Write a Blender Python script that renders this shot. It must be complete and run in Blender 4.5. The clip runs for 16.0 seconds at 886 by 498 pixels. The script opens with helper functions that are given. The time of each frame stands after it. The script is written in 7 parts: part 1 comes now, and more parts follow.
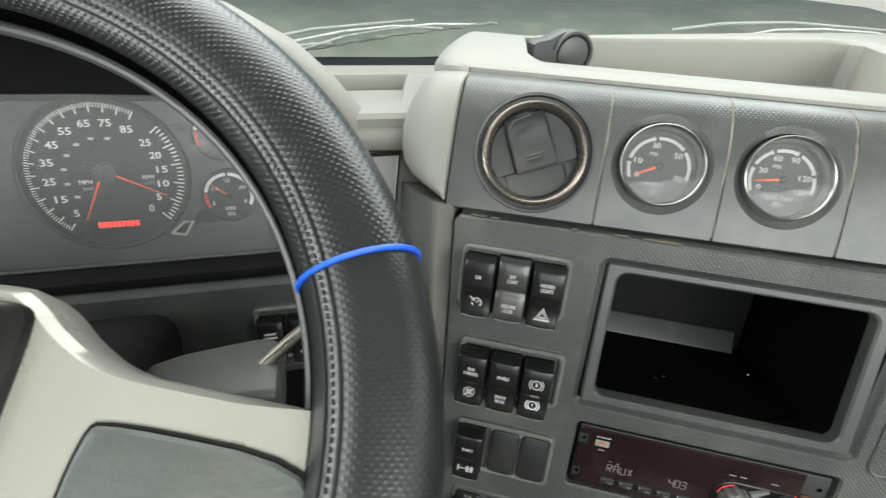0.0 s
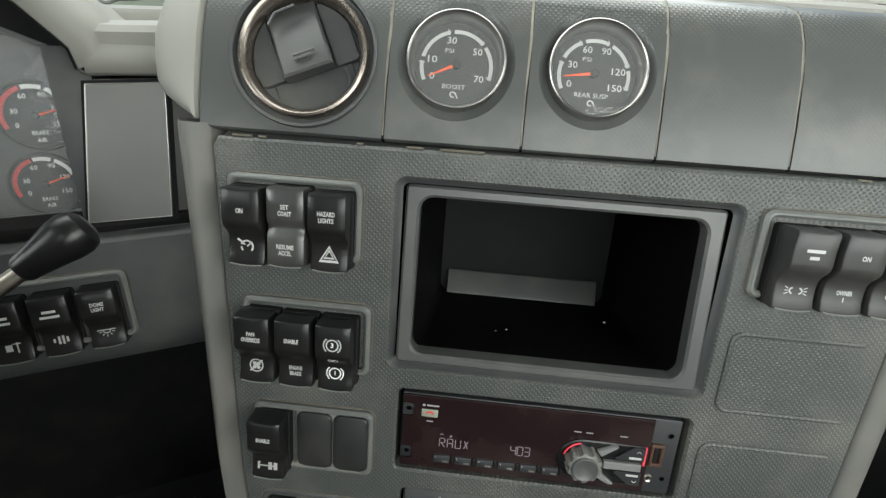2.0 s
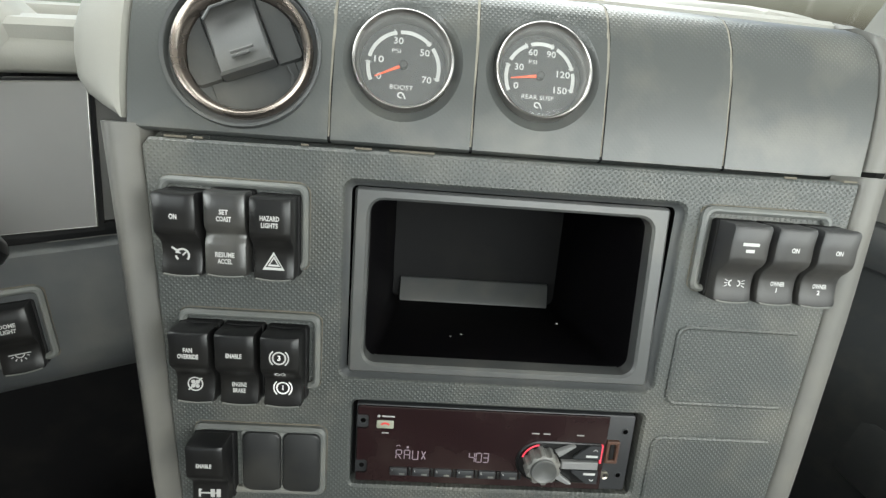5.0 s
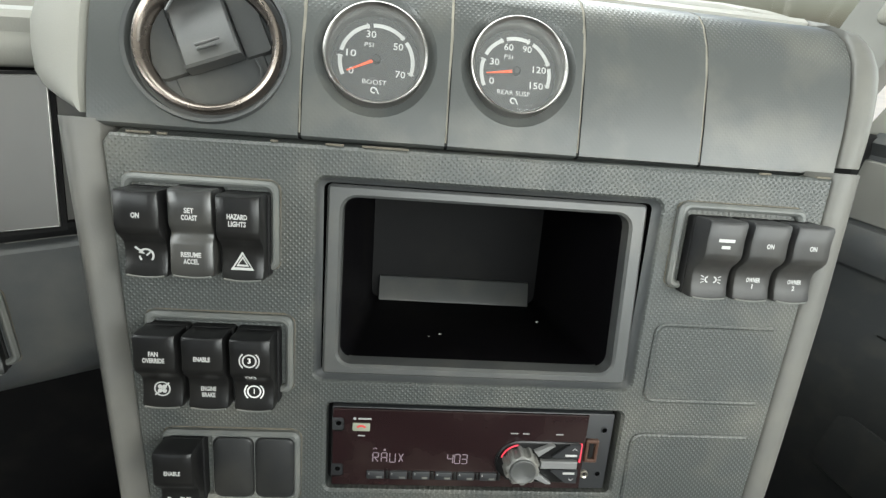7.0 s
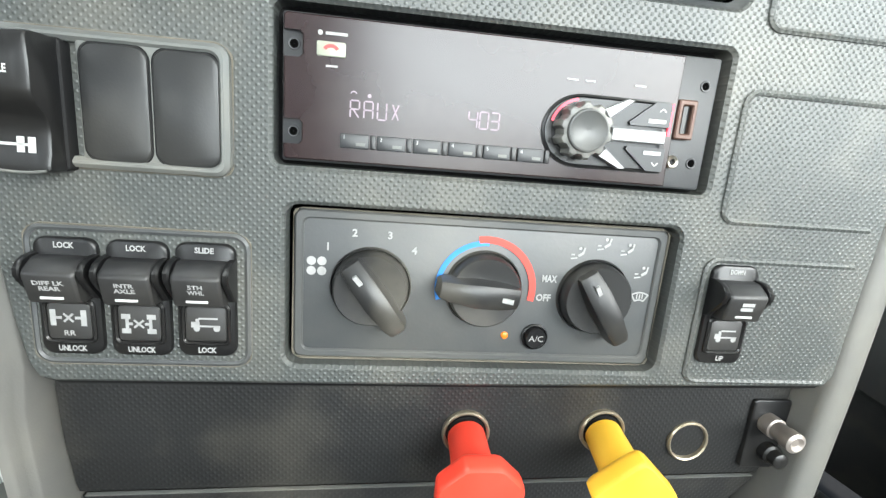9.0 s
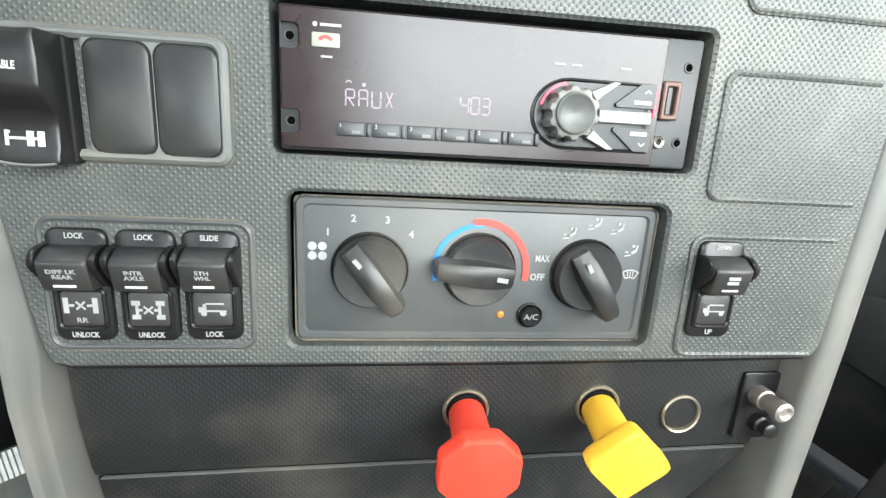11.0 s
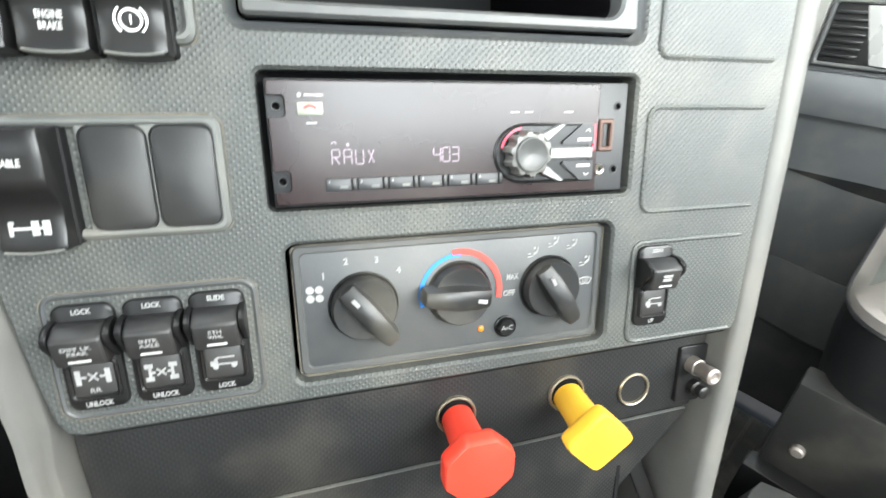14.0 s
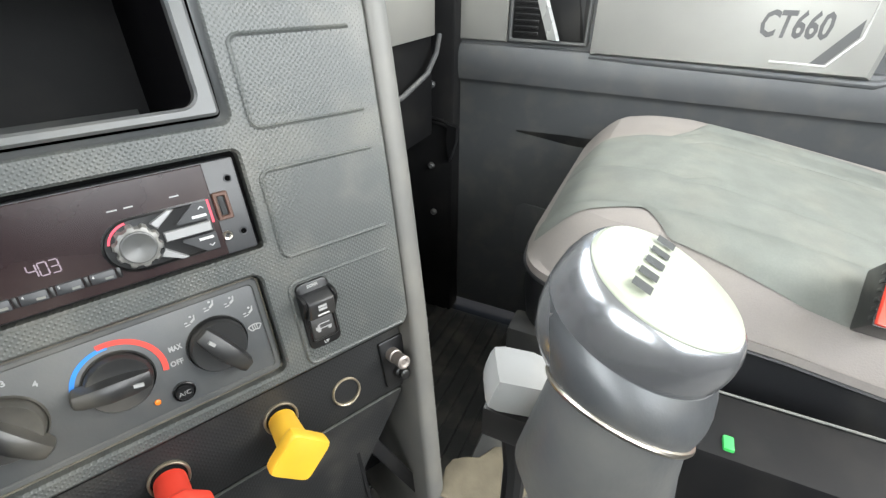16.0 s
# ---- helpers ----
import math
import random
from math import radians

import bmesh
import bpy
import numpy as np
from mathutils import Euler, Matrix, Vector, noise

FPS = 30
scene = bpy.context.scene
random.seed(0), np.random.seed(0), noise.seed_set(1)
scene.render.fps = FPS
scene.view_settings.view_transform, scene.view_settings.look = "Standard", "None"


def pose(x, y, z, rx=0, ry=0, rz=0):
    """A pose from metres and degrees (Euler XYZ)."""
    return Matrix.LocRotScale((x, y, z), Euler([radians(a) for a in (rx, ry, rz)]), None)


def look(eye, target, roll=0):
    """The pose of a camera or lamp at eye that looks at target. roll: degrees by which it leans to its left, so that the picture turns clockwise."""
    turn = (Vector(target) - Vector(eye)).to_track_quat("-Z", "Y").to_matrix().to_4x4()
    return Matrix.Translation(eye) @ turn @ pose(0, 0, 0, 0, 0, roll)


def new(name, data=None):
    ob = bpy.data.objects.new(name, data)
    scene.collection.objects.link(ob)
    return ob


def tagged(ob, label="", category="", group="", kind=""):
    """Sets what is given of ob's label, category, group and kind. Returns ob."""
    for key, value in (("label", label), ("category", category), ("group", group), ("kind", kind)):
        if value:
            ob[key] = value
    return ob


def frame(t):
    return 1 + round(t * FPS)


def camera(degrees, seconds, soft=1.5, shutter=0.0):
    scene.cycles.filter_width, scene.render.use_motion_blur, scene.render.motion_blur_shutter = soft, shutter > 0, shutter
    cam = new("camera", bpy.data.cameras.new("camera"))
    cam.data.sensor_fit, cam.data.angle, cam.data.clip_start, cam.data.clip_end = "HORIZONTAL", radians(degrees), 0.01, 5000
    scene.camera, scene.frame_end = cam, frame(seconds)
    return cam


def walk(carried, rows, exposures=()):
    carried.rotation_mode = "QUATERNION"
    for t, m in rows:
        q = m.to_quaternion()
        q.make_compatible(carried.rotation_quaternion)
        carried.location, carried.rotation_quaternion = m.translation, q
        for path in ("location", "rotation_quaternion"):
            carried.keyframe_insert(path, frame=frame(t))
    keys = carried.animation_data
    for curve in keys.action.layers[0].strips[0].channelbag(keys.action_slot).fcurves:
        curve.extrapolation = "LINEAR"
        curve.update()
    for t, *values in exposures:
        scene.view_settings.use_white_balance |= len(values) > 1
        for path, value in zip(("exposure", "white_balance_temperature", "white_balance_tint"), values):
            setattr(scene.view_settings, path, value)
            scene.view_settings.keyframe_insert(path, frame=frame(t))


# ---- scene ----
# The cab: x to the passenger's side, y ahead, z up from the cab floor.
# DASH is the frame of the slanted centre panel: x along it, y into it, z up along it, from the radio's middle.
DASH = Matrix.Translation((0, 0, 0.70)) @ Matrix.Rotation(radians(-27), 4, "Z") @ Matrix.Rotation(radians(-15), 4, "X")
cam = camera(86.8, 16.0, soft=1.35, shutter=0.25)
PATH = [
    (0, (-0.1566, -0.3474, 0.2711), (-0.3349, 0.5911, -0.0246), 6.16),
    (0.5, (-0.1093, -0.3358, 0.2690), (-0.2278, 0.6156, -0.0152), 5.35),
    (1, (-0.0779, -0.3200, 0.2401), (-0.1743, 0.6378, -0.0305), 4.94),
    (1.5, (-0.0644, -0.2910, 0.2171), (-0.1404, 0.6710, -0.0454), 4.59),
    (2, (-0.0566, -0.2788, 0.2068), (-0.1094, 0.6872, -0.0467), 4.42),
    (2.5, (-0.0577, -0.2781, 0.2049), (-0.0869, 0.6912, -0.0390), 4.30),
    (3, (-0.0588, -0.2777, 0.2043), (-0.0683, 0.6937, -0.0331), 4.31),
    (3.5, (-0.0592, -0.2760, 0.2010), (-0.0520, 0.6966, -0.0316), 4.36),
    (4, (-0.0615, -0.2764, 0.1996), (-0.0382, 0.6968, -0.0290), 4.41),
    (6.5, (-0.0488, -0.2689, 0.2005), (0.0243, 0.7050, -0.0145), 4.17),
    (7, (-0.0501, -0.2689, 0.1987), (0.0281, 0.7033, -0.0220), 4.31),
    (7.5, (-0.0512, -0.2609, 0.1811), (0.0330, 0.7120, -0.0345), 4.21),
    (8, (-0.0651, -0.2232, 0.0850), (0.0391, 0.7520, -0.1100), 3.95),
    (8.5, (-0.0580, -0.1986, 0.0157), (0.0645, 0.7701, -0.2002), 4.81),
    (9, (-0.0474, -0.2009, -0.0154), (0.0775, 0.7670, -0.2331), 4.70),
    (11.5, (-0.0467, -0.2100, -0.0186), (0.0802, 0.7541, -0.2517), 2.98),
    (12, (-0.0459, -0.2096, -0.0180), (0.0835, 0.7545, -0.2499), 2.69),
    (12.5, (-0.0461, -0.2097, -0.0164), (0.0833, 0.7543, -0.2486), 2.38),
    (13, (-0.0445, -0.2090, -0.0154), (0.0865, 0.7543, -0.2497), 2.16),
    (13.5, (-0.0483, -0.2102, -0.0156), (0.1073, 0.7488, -0.2524), 1.54),
    (14, (-0.0743, -0.2273, 0.0077), (0.1855, 0.7061, -0.2399), -0.72),
    (14.5, (-0.0486, -0.2468, 0.0770), (0.3547, 0.6292, -0.1875), -4.14),
    (15, (-0.0086, -0.2791, 0.0915), (0.4690, 0.5482, -0.2042), -6.95),
    (15.5, (0.0250, -0.3030, 0.0503), (0.5364, 0.4941, -0.2707), -8.44),
    (16, (0.0289, -0.3045, 0.0538), (0.5569, 0.4762, -0.2805), -9.24),
]
EXPOSURES = [(0, 0, 6650, 2), (0.5, -0.05, 6650, 2), (1, -0.2, 6650, 2), (1.5, -0.2, 6650, 2), (2, -0.1, 6650, 2), (2.5, 0.1, 6650, 2), (4, 0.35, 6650, 2), (6.5, 0.3, 6650, 2), (7.5, 0.4, 6650, 2), (8, 0.8, 6650, 2), (8.5, 1.3, 6650, 2), (9, 1.5, 6400, 3), (13, 1.6, 6400, 3), (14, 1.7, 6450, 4), (15, 1.25, 6500, 7), (16, 0.95, 6500, 7)]
walk(cam, [(t, DASH @ look(eye, target, roll)) for t, eye, target, roll in PATH], EXPOSURES)

# ---- light ----
world = bpy.data.worlds.new("sky")
scene.world = world
world.use_nodes = True
_n, _l = world.node_tree.nodes, world.node_tree.links
_sky = _n.new("ShaderNodeTexSky")
_sky.sky_type, _sky.sun_disc = "NISHITA", False
_sky.sun_elevation, _sky.sun_rotation = radians(48), radians(150)
_sky.air_density, _sky.dust_density = 1.0, 4.0
_bg = _n["Background"]
_bg.inputs["Strength"].default_value = 0.15
_l.new(_sky.outputs["Color"], _bg.inputs["Color"])


def sun_lamp():
    data = bpy.data.lights.new("sun", "SUN")
    data.energy, data.angle, data.color = 0.8, radians(12), (1.0, 0.96, 0.9)
    ob = new("sun", data)
    ob.matrix_basis = look((4, -4, 7), (0, 0, 0))


def window_lamp(name, eye, target, w, h, watts, spread=180):
    data = bpy.data.lights.new(name, "AREA")
    data.shape, data.size, data.size_y, data.energy, data.color = "RECTANGLE", w, h, watts, (0.96, 0.98, 1.0)
    data.spread = radians(spread)
    ob = new(name, data)
    ob.matrix_basis = look(eye, target)


sun_lamp()
window_lamp("left_window_light", (-0.98, -0.35, 1.22), (0, -0.30, 1.02), 1.0, 0.62, 4.0, 78)
window_lamp("right_window_light", (1.0, -0.35, 1.2), (0, -0.3, 1.0), 0.9, 0.55, 2.5)
window_lamp("windscreen_light", (0.0, 0.42, 1.36), (0, 0.12, 0.75), 1.5, 0.45, 12.5)
window_lamp("rear_window_light", (0.05, -1.13, 1.26), (0.05, 0, 1.0), 1.55, 0.58, 20)


# ---- materials ----
def surface(name, base, rough=0.5, metal=0.0, grain=(900, 0.06), blotch=(9, 0.12), dust=0.0, dots=0.0, spec=0.5, emit=None, coat=0.0, brushed=0, fabric=0, uv=False, relief=0.8, shine=0.35, worn=None):
    """A node material: base colour with blotches and dust, fine bump, optional raised dots in a diamond grid (pitch in metres)."""
    m = bpy.data.materials.new(name)
    m.use_nodes = True
    n, l = m.node_tree.nodes, m.node_tree.links
    b = n["Principled BSDF"]
    b.inputs["Metallic"].default_value = metal
    b.inputs["Specular IOR Level"].default_value = spec
    b.inputs["Coat Weight"].default_value = coat
    b.inputs["Coat Roughness"].default_value = 0.12
    co = n.new("ShaderNodeTexCoord")
    src = co.outputs["UV" if uv else "Object"]

    def math_node(op, a, c, clamp=False):
        k = n.new("ShaderNodeMath")
        k.operation, k.use_clamp = op, clamp
        for i, v in enumerate((a, c)):
            if isinstance(v, (int, float)):
                k.inputs[i].default_value = v
            else:
                l.new(v, k.inputs[i])
        return k.outputs[0]

    def noise_node(scale, detail=3.0, vec=None):
        k = n.new("ShaderNodeTexNoise")
        k.inputs["Scale"].default_value, k.inputs["Detail"].default_value = scale, detail
        l.new(vec or src, k.inputs["Vector"])
        return k.outputs["Fac"]

    def mix(fac, a, c):
        k = n.new("ShaderNodeMix")
        k.data_type = "RGBA"
        if isinstance(fac, (int, float)):
            k.inputs[0].default_value = fac
        else:
            l.new(fac, k.inputs[0])
        for i, v in ((6, a), (7, c)):
            if isinstance(v, tuple):
                k.inputs[i].default_value = (*v, 1)
            else:
                l.new(v, k.inputs[i])
        return k.outputs[2]

    big = noise_node(blotch[0], 5)
    dark = tuple(v * (1 - blotch[1]) for v in base)
    light = tuple(min(1, v * (1 + blotch[1])) for v in base)
    col = mix(big, dark, light)
    fine_src = src
    if brushed:
        mp = n.new("ShaderNodeMapping")
        mp.inputs["Scale"].default_value = (1, 0.03, 1) if brushed == 1 else (0.03, 1, 1)
        l.new(src, mp.inputs["Vector"])
        fine_src = mp.outputs["Vector"]
    fine = noise_node(grain[0], 2, fine_src)
    height = fine
    strength = grain[1]
    if dots:
        mp = n.new("ShaderNodeMapping")
        mp.inputs["Rotation"].default_value = (0 if uv else radians(90), 0, 0)
        l.new(src, mp.inputs["Vector"])
        m2 = n.new("ShaderNodeMapping")
        m2.inputs["Rotation"].default_value = (0, 0, radians(45))
        m2.inputs["Scale"].default_value = (1, 1, 0)
        l.new(mp.outputs["Vector"], m2.inputs["Vector"])
        v = n.new("ShaderNodeTexVoronoi")
        v.voronoi_dimensions = "2D"
        v.inputs["Scale"].default_value, v.inputs["Randomness"].default_value = 1 / dots, 0.0
        l.new(m2.outputs["Vector"], v.inputs["Vector"])
        dome = math_node("SUBTRACT", 0.37, v.outputs["Distance"], True)
        dome = math_node("MULTIPLY", dome, 3.2, True)
        if worn:
            axes = n.new("ShaderNodeSeparateXYZ")
            l.new(src, axes.inputs[0])
            keep = math_node("MULTIPLY", math_node("SUBTRACT", axes.outputs["Z"], worn[0]), 1 / (worn[1] - worn[0]), True)
            left = math_node("MULTIPLY", math_node("SUBTRACT", noise_node(9, 2), 0.52), 5.0, True)
            dome = math_node("MULTIPLY", dome, math_node("MAXIMUM", math_node("MAXIMUM", keep, math_node("MULTIPLY", left, 0.65)), 0.14))
            dome = math_node("MULTIPLY", dome, math_node("MULTIPLY", math_node("SUBTRACT", worn[2], axes.outputs["Z"]), 160.0, True))
        height = math_node("ADD", math_node("MULTIPLY", dome, math_node("MULTIPLY", noise_node(14, 3), 1.6)), math_node("MULTIPLY", fine, 0.15))
        strength = relief
        # shine lightens the dots' base colour as a painted highlight
        col = mix(math_node("MULTIPLY", dome, shine), col, tuple(min(1, v_ * 1.9) for v_ in base))
    if fabric:
        wv = n.new("ShaderNodeTexVoronoi")
        wv.inputs["Scale"].default_value = fabric
        l.new(src, wv.inputs["Vector"])
        height = wv.outputs["Distance"]
        col = mix(math_node("MULTIPLY", wv.outputs["Distance"], 0.25), col, tuple(v_ * 0.72 for v_ in base))
    if dust:
        patch = math_node("MULTIPLY", math_node("SUBTRACT", noise_node(17, 6), 0.47, True), 4.0 * dust, True)
        col = mix(patch, col, (0.33, 0.30, 0.24))
    l.new(col, b.inputs["Base Color"])
    r = math_node("ADD", math_node("MULTIPLY", big, 0.16), rough - 0.08, True)
    l.new(r, b.inputs["Roughness"])
    bump = n.new("ShaderNodeBump")
    bump.inputs["Strength"].default_value = strength
    bump.inputs["Distance"].default_value = 0.0006
    l.new(height, bump.inputs["Height"])
    l.new(bump.outputs["Normal"], b.inputs["Normal"])
    if emit:
        b.inputs["Emission Color"].default_value = (*emit[:3], 1)
        b.inputs["Emission Strength"].default_value = emit[3]
    return m


def clear(name, tint=(1, 1, 1), rough=0.03, gloss=1.0, haze=0.0):
    """Thin clear pane: see-through with a Fresnel gloss; haze adds a pale painted glare."""
    m = bpy.data.materials.new(name)
    m.use_nodes = True
    n, l = m.node_tree.nodes, m.node_tree.links
    n.remove(n["Principled BSDF"])
    t, g, x, f = (n.new("ShaderNode" + k) for k in ("BsdfTransparent", "BsdfGlossy", "MixShader", "Fresnel"))
    t.inputs["Color"].default_value = (*tint, 1)
    g.inputs["Roughness"].default_value = rough
    f.inputs["IOR"].default_value = 1.45
    k = n.new("ShaderNodeMath")
    k.operation = "MULTIPLY"
    k.inputs[1].default_value = gloss
    l.new(f.outputs[0], k.inputs[0])
    l.new(k.outputs[0], x.inputs[0])
    l.new(t.outputs[0], x.inputs[1])
    l.new(g.outputs[0], x.inputs[2])
    out = x
    if haze:
        d, out = n.new("ShaderNodeBsdfDiffuse"), n.new("ShaderNodeMixShader")
        d.inputs["Color"].default_value = (0.75, 0.77, 0.76, 1)
        out.inputs[0].default_value = haze
        l.new(x.outputs[0], out.inputs[1])
        l.new(d.outputs[0], out.inputs[2])
    l.new(out.outputs[0], n["Material Output"].inputs["Surface"])
    return m


DARK = surface("dark grey dotted plastic", (0.059, 0.0635, 0.061), 0.42, dots=0.0024, relief=0.62, dust=0.16, blotch=(7, 0.28), shine=0.20)
UPPER = surface("dark grey plastic with worn dots", (0.066, 0.070, 0.069), 0.35, dots=0.0024, relief=0.46, dust=0.18, blotch=(7, 0.30), shine=0.08, worn=(0.255, 0.272, 0.294))
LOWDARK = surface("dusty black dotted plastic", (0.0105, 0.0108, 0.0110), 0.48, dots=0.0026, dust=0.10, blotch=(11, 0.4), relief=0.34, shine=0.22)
SMOOTH = surface("dark grey smooth plastic", (0.055, 0.058, 0.060), 0.42, grain=(700, 0.10), dust=0.12)
VENTGREY = surface("dark grey vent plastic", (0.040, 0.042, 0.043), 0.42, grain=(700, 0.10), dust=0.14)
BEZEL = surface("worn mid grey plastic", (0.115, 0.120, 0.115), 0.45, dust=0.35)
FRAMEGREY = surface("satin grey plastic", (0.068, 0.070, 0.070), 0.38, dust=0.14)
BLACK = surface("black satin plastic", (0.0075, 0.0075, 0.008), 0.32, dust=0.025, spec=0.42)
MATTE = surface("black matte plastic", (0.007, 0.007, 0.0075), 0.65, dust=0.02, spec=0.2)
# Black painted for the darkness inside deep holes and gaps.
HOLE = surface("deep-hole black", (0.002, 0.002, 0.002), 0.95, spec=0.0)
# Base colour far darker than the bin's frame.
WELL = surface("near-black bin inside", (0.0036, 0.0032, 0.0040), 0.55, dust=0.010, spec=0.06)
CREAM = surface("warm grey moulded plastic", (0.262, 0.257, 0.234), 0.54, grain=(1200, 0.14), dust=0.10, blotch=(6, 0.06))
TRIM = surface("taupe moulded plastic", (0.112, 0.110, 0.102), 0.50, grain=(1000, 0.12), dust=0.14, blotch=(8, 0.15))
DOORGREY = surface("dark grey door plastic", (0.068, 0.071, 0.074), 0.50, grain=(800, 0.15), dust=0.10)
SILVER = surface("satin silver paint", (0.34, 0.335, 0.312), 0.32, metal=0.5, grain=(500, 0.05), brushed=1, dust=0.05)
PEWTER = surface("brushed grey trim", (0.155, 0.152, 0.146), 0.42, metal=0.45, grain=(400, 0.06), brushed=2, blotch=(12, 0.18))
SMOKED = surface("smoked chrome", (0.25, 0.215, 0.19), 0.27, metal=0.85, blotch=(30, 0.25))
CHROME = surface("dull chrome", (0.36, 0.345, 0.33), 0.30, metal=1.0, grain=(300, 0.02), blotch=(30, 0.2))
STEEL = surface("worn steel", (0.50, 0.46, 0.40), 0.32, metal=1.0, blotch=(60, 0.3))
WHITE = surface("white printing", (0.80, 0.80, 0.78), 0.5, blotch=(200, 0.04))
WORN = surface("worn grey printing", (0.31, 0.31, 0.305), 0.5, blotch=(300, 0.3))
FADED = surface("faded white printing", (0.46, 0.46, 0.45), 0.5, blotch=(200, 0.15))
GREYPRINT = surface("grey printing", (0.075, 0.075, 0.075), 0.5)
DIAL = surface("black dial", (0.014, 0.0145, 0.015), 0.55)
NEEDLE = surface("orange needle", (0.85, 0.10, 0.03), 0.45, emit=(1.0, 0.12, 0.03, 0.25))
REDPRINT = surface("red printing", (0.62, 0.05, 0.05), 0.5)
BLUEPRINT = surface("blue printing", (0.03, 0.20, 0.60), 0.5)
REDARC = surface("light red printing", (0.68, 0.060, 0.045), 0.5)
REDKNOB = surface("red moulded plastic", (0.80, 0.055, 0.03), 0.40, grain=(500, 0.05), blotch=(30, 0.10), dust=0.05)
YELLOWKNOB = surface("yellow moulded plastic", (0.80, 0.46, 0.035), 0.42, grain=(500, 0.05), blotch=(30, 0.12), dust=0.08)
LEATHER = surface("black wheel leather", (0.018, 0.019, 0.020), 0.40, grain=(420, 0.35), blotch=(14, 0.15))
PERFORATED = surface("perforated black leather", (0.016, 0.0165, 0.017), 0.31, dots=0.0025, blotch=(14, 0.15), uv=True, relief=0.22, shine=0.05, spec=0.5)
WEAVE = surface("woven black leather", (0.017, 0.0175, 0.018), 0.27, dots=0.0027, blotch=(10, 0.15), uv=True, relief=0.42, shine=0.12)
SPOKE = surface("satin champagne paint", (0.40, 0.386, 0.345), 0.28, metal=0.3, grain=(800, 0.05), blotch=(12, 0.10))
# Lighter base for the level rocker, in place of its reflected sheen.
SATIN = surface("rocker plastic lightened as sheen", (0.030, 0.030, 0.030), 0.30, dust=0.10, spec=0.8)
TOGGLE = surface("satin black toggle", (0.018, 0.018, 0.019), 0.42, dust=0.08)
KEYSILVER = surface("dull silver keys", (0.26, 0.26, 0.26), 0.45, metal=0.4)
INSET = surface("pebbled grey spoke inset", (0.085, 0.094, 0.086), 0.42, grain=(240, 1.0), blotch=(40, 0.25), dust=0.10)
HEATKNOB = surface("dusty black knob plastic", (0.017, 0.017, 0.017), 0.40, dust=0.26, blotch=(25, 0.3))
UNDERTRIM = surface("dull dark metal", (0.022, 0.022, 0.021), 0.5, metal=0.3, dust=0.12)
GRIME = surface("tan grime", (0.12, 0.108, 0.085), 0.95, blotch=(120, 0.6), grain=(300, 0.6))
MARKBLACK = surface("black printing", (0.02, 0.021, 0.02), 0.5)
BLANK = surface("plain black blank plastic", (0.019, 0.0195, 0.020), 0.40, dust=0.08, spec=0.42)
BRIGHT = surface("bright silver paint", (0.62, 0.62, 0.60), 0.3, metal=0.4)
STITCH = surface("grey stitching", (0.045, 0.048, 0.048), 0.6)
BLUECORD = surface("blue piping", (0.015, 0.11, 0.72), 0.4)
GLOSSRADIO = surface("gloss dark burgundy face", (0.0160, 0.0076, 0.0084), 0.24, blotch=(20, 0.35), grain=(400, 0.01), dust=0.05, spec=0.42)
RADIOGREY = surface("radio grey plastic", (0.024, 0.025, 0.027), 0.42)
DISPLAY = surface("lit segments", (0.20, 0.16, 0.19), 0.5, emit=(1.0, 0.70, 0.86, 0.07))
LCDRED = surface("lit red segments", (0.7, 0.05, 0.05), 0.5, emit=(1.0, 0.05, 0.04, 1.5))
REDLIT = surface("lit red bar", (0.6, 0.05, 0.08), 0.5, emit=(1.0, 0.06, 0.10, 0.35))
ORANGELIT = surface("orange lamp", (0.60, 0.15, 0.01), 0.4, emit=(1.0, 0.22, 0.01, 0.10))
GREENLIT = surface("green lamp", (0.04, 0.35, 0.08), 0.4, emit=(0.1, 1.0, 0.2, 0.05))
COPPER = surface("brown socket plastic", (0.085, 0.045, 0.032), 0.45, metal=0.2)
FABRIC = surface("beige grey seat fabric", (0.215, 0.196, 0.182), 0.9, fabric=700, grain=(700, 0.3), dust=0.12, blotch=(16, 0.12), spec=0.2)
FABRIC_IN = surface("grey green seat fabric", (0.142, 0.150, 0.136), 0.92, fabric=500, dust=0.13, blotch=(30, 0.25), spec=0.15)
VINYL = surface("black seat vinyl", (0.012, 0.0125, 0.014), 0.45, grain=(600, 0.2), dust=0.05)
RUBBER = surface("dusty floor rubber", (0.042, 0.043, 0.042), 0.6, grain=(300, 0.3), dust=0.22, blotch=(9, 0.4))
PLUGMETAL = surface("tarnished pinkish metal", (0.30, 0.265, 0.24), 0.42, metal=0.55, blotch=(80, 0.35))
BRASSY = surface("dull tan metal", (0.36, 0.31, 0.23), 0.40, metal=0.7, blotch=(70, 0.35))
COLGREY = surface("grey column plastic", (0.066, 0.067, 0.064), 0.45, grain=(800, 0.12), dust=0.08)
BOOT = surface("grey rubber boot", (0.050, 0.052, 0.053), 0.5, grain=(300, 0.2), dust=0.15)
KNOBGREY = surface("polished grey knob", (0.27, 0.275, 0.285), 0.24, metal=0.8, coat=0.2, grain=(400, 0.01), blotch=(20, 0.25))
PLATE = surface("pale label plate", (0.27, 0.285, 0.225), 0.40, coat=0.1, blotch=(20, 0.08))
ROOFLINER = surface("pale roof lining", (0.55, 0.54, 0.50), 0.9, fabric=400)
HOODPAINT = surface("grey green paint", (0.150, 0.170, 0.135), 0.6, blotch=(6, 0.4), dust=0.3)
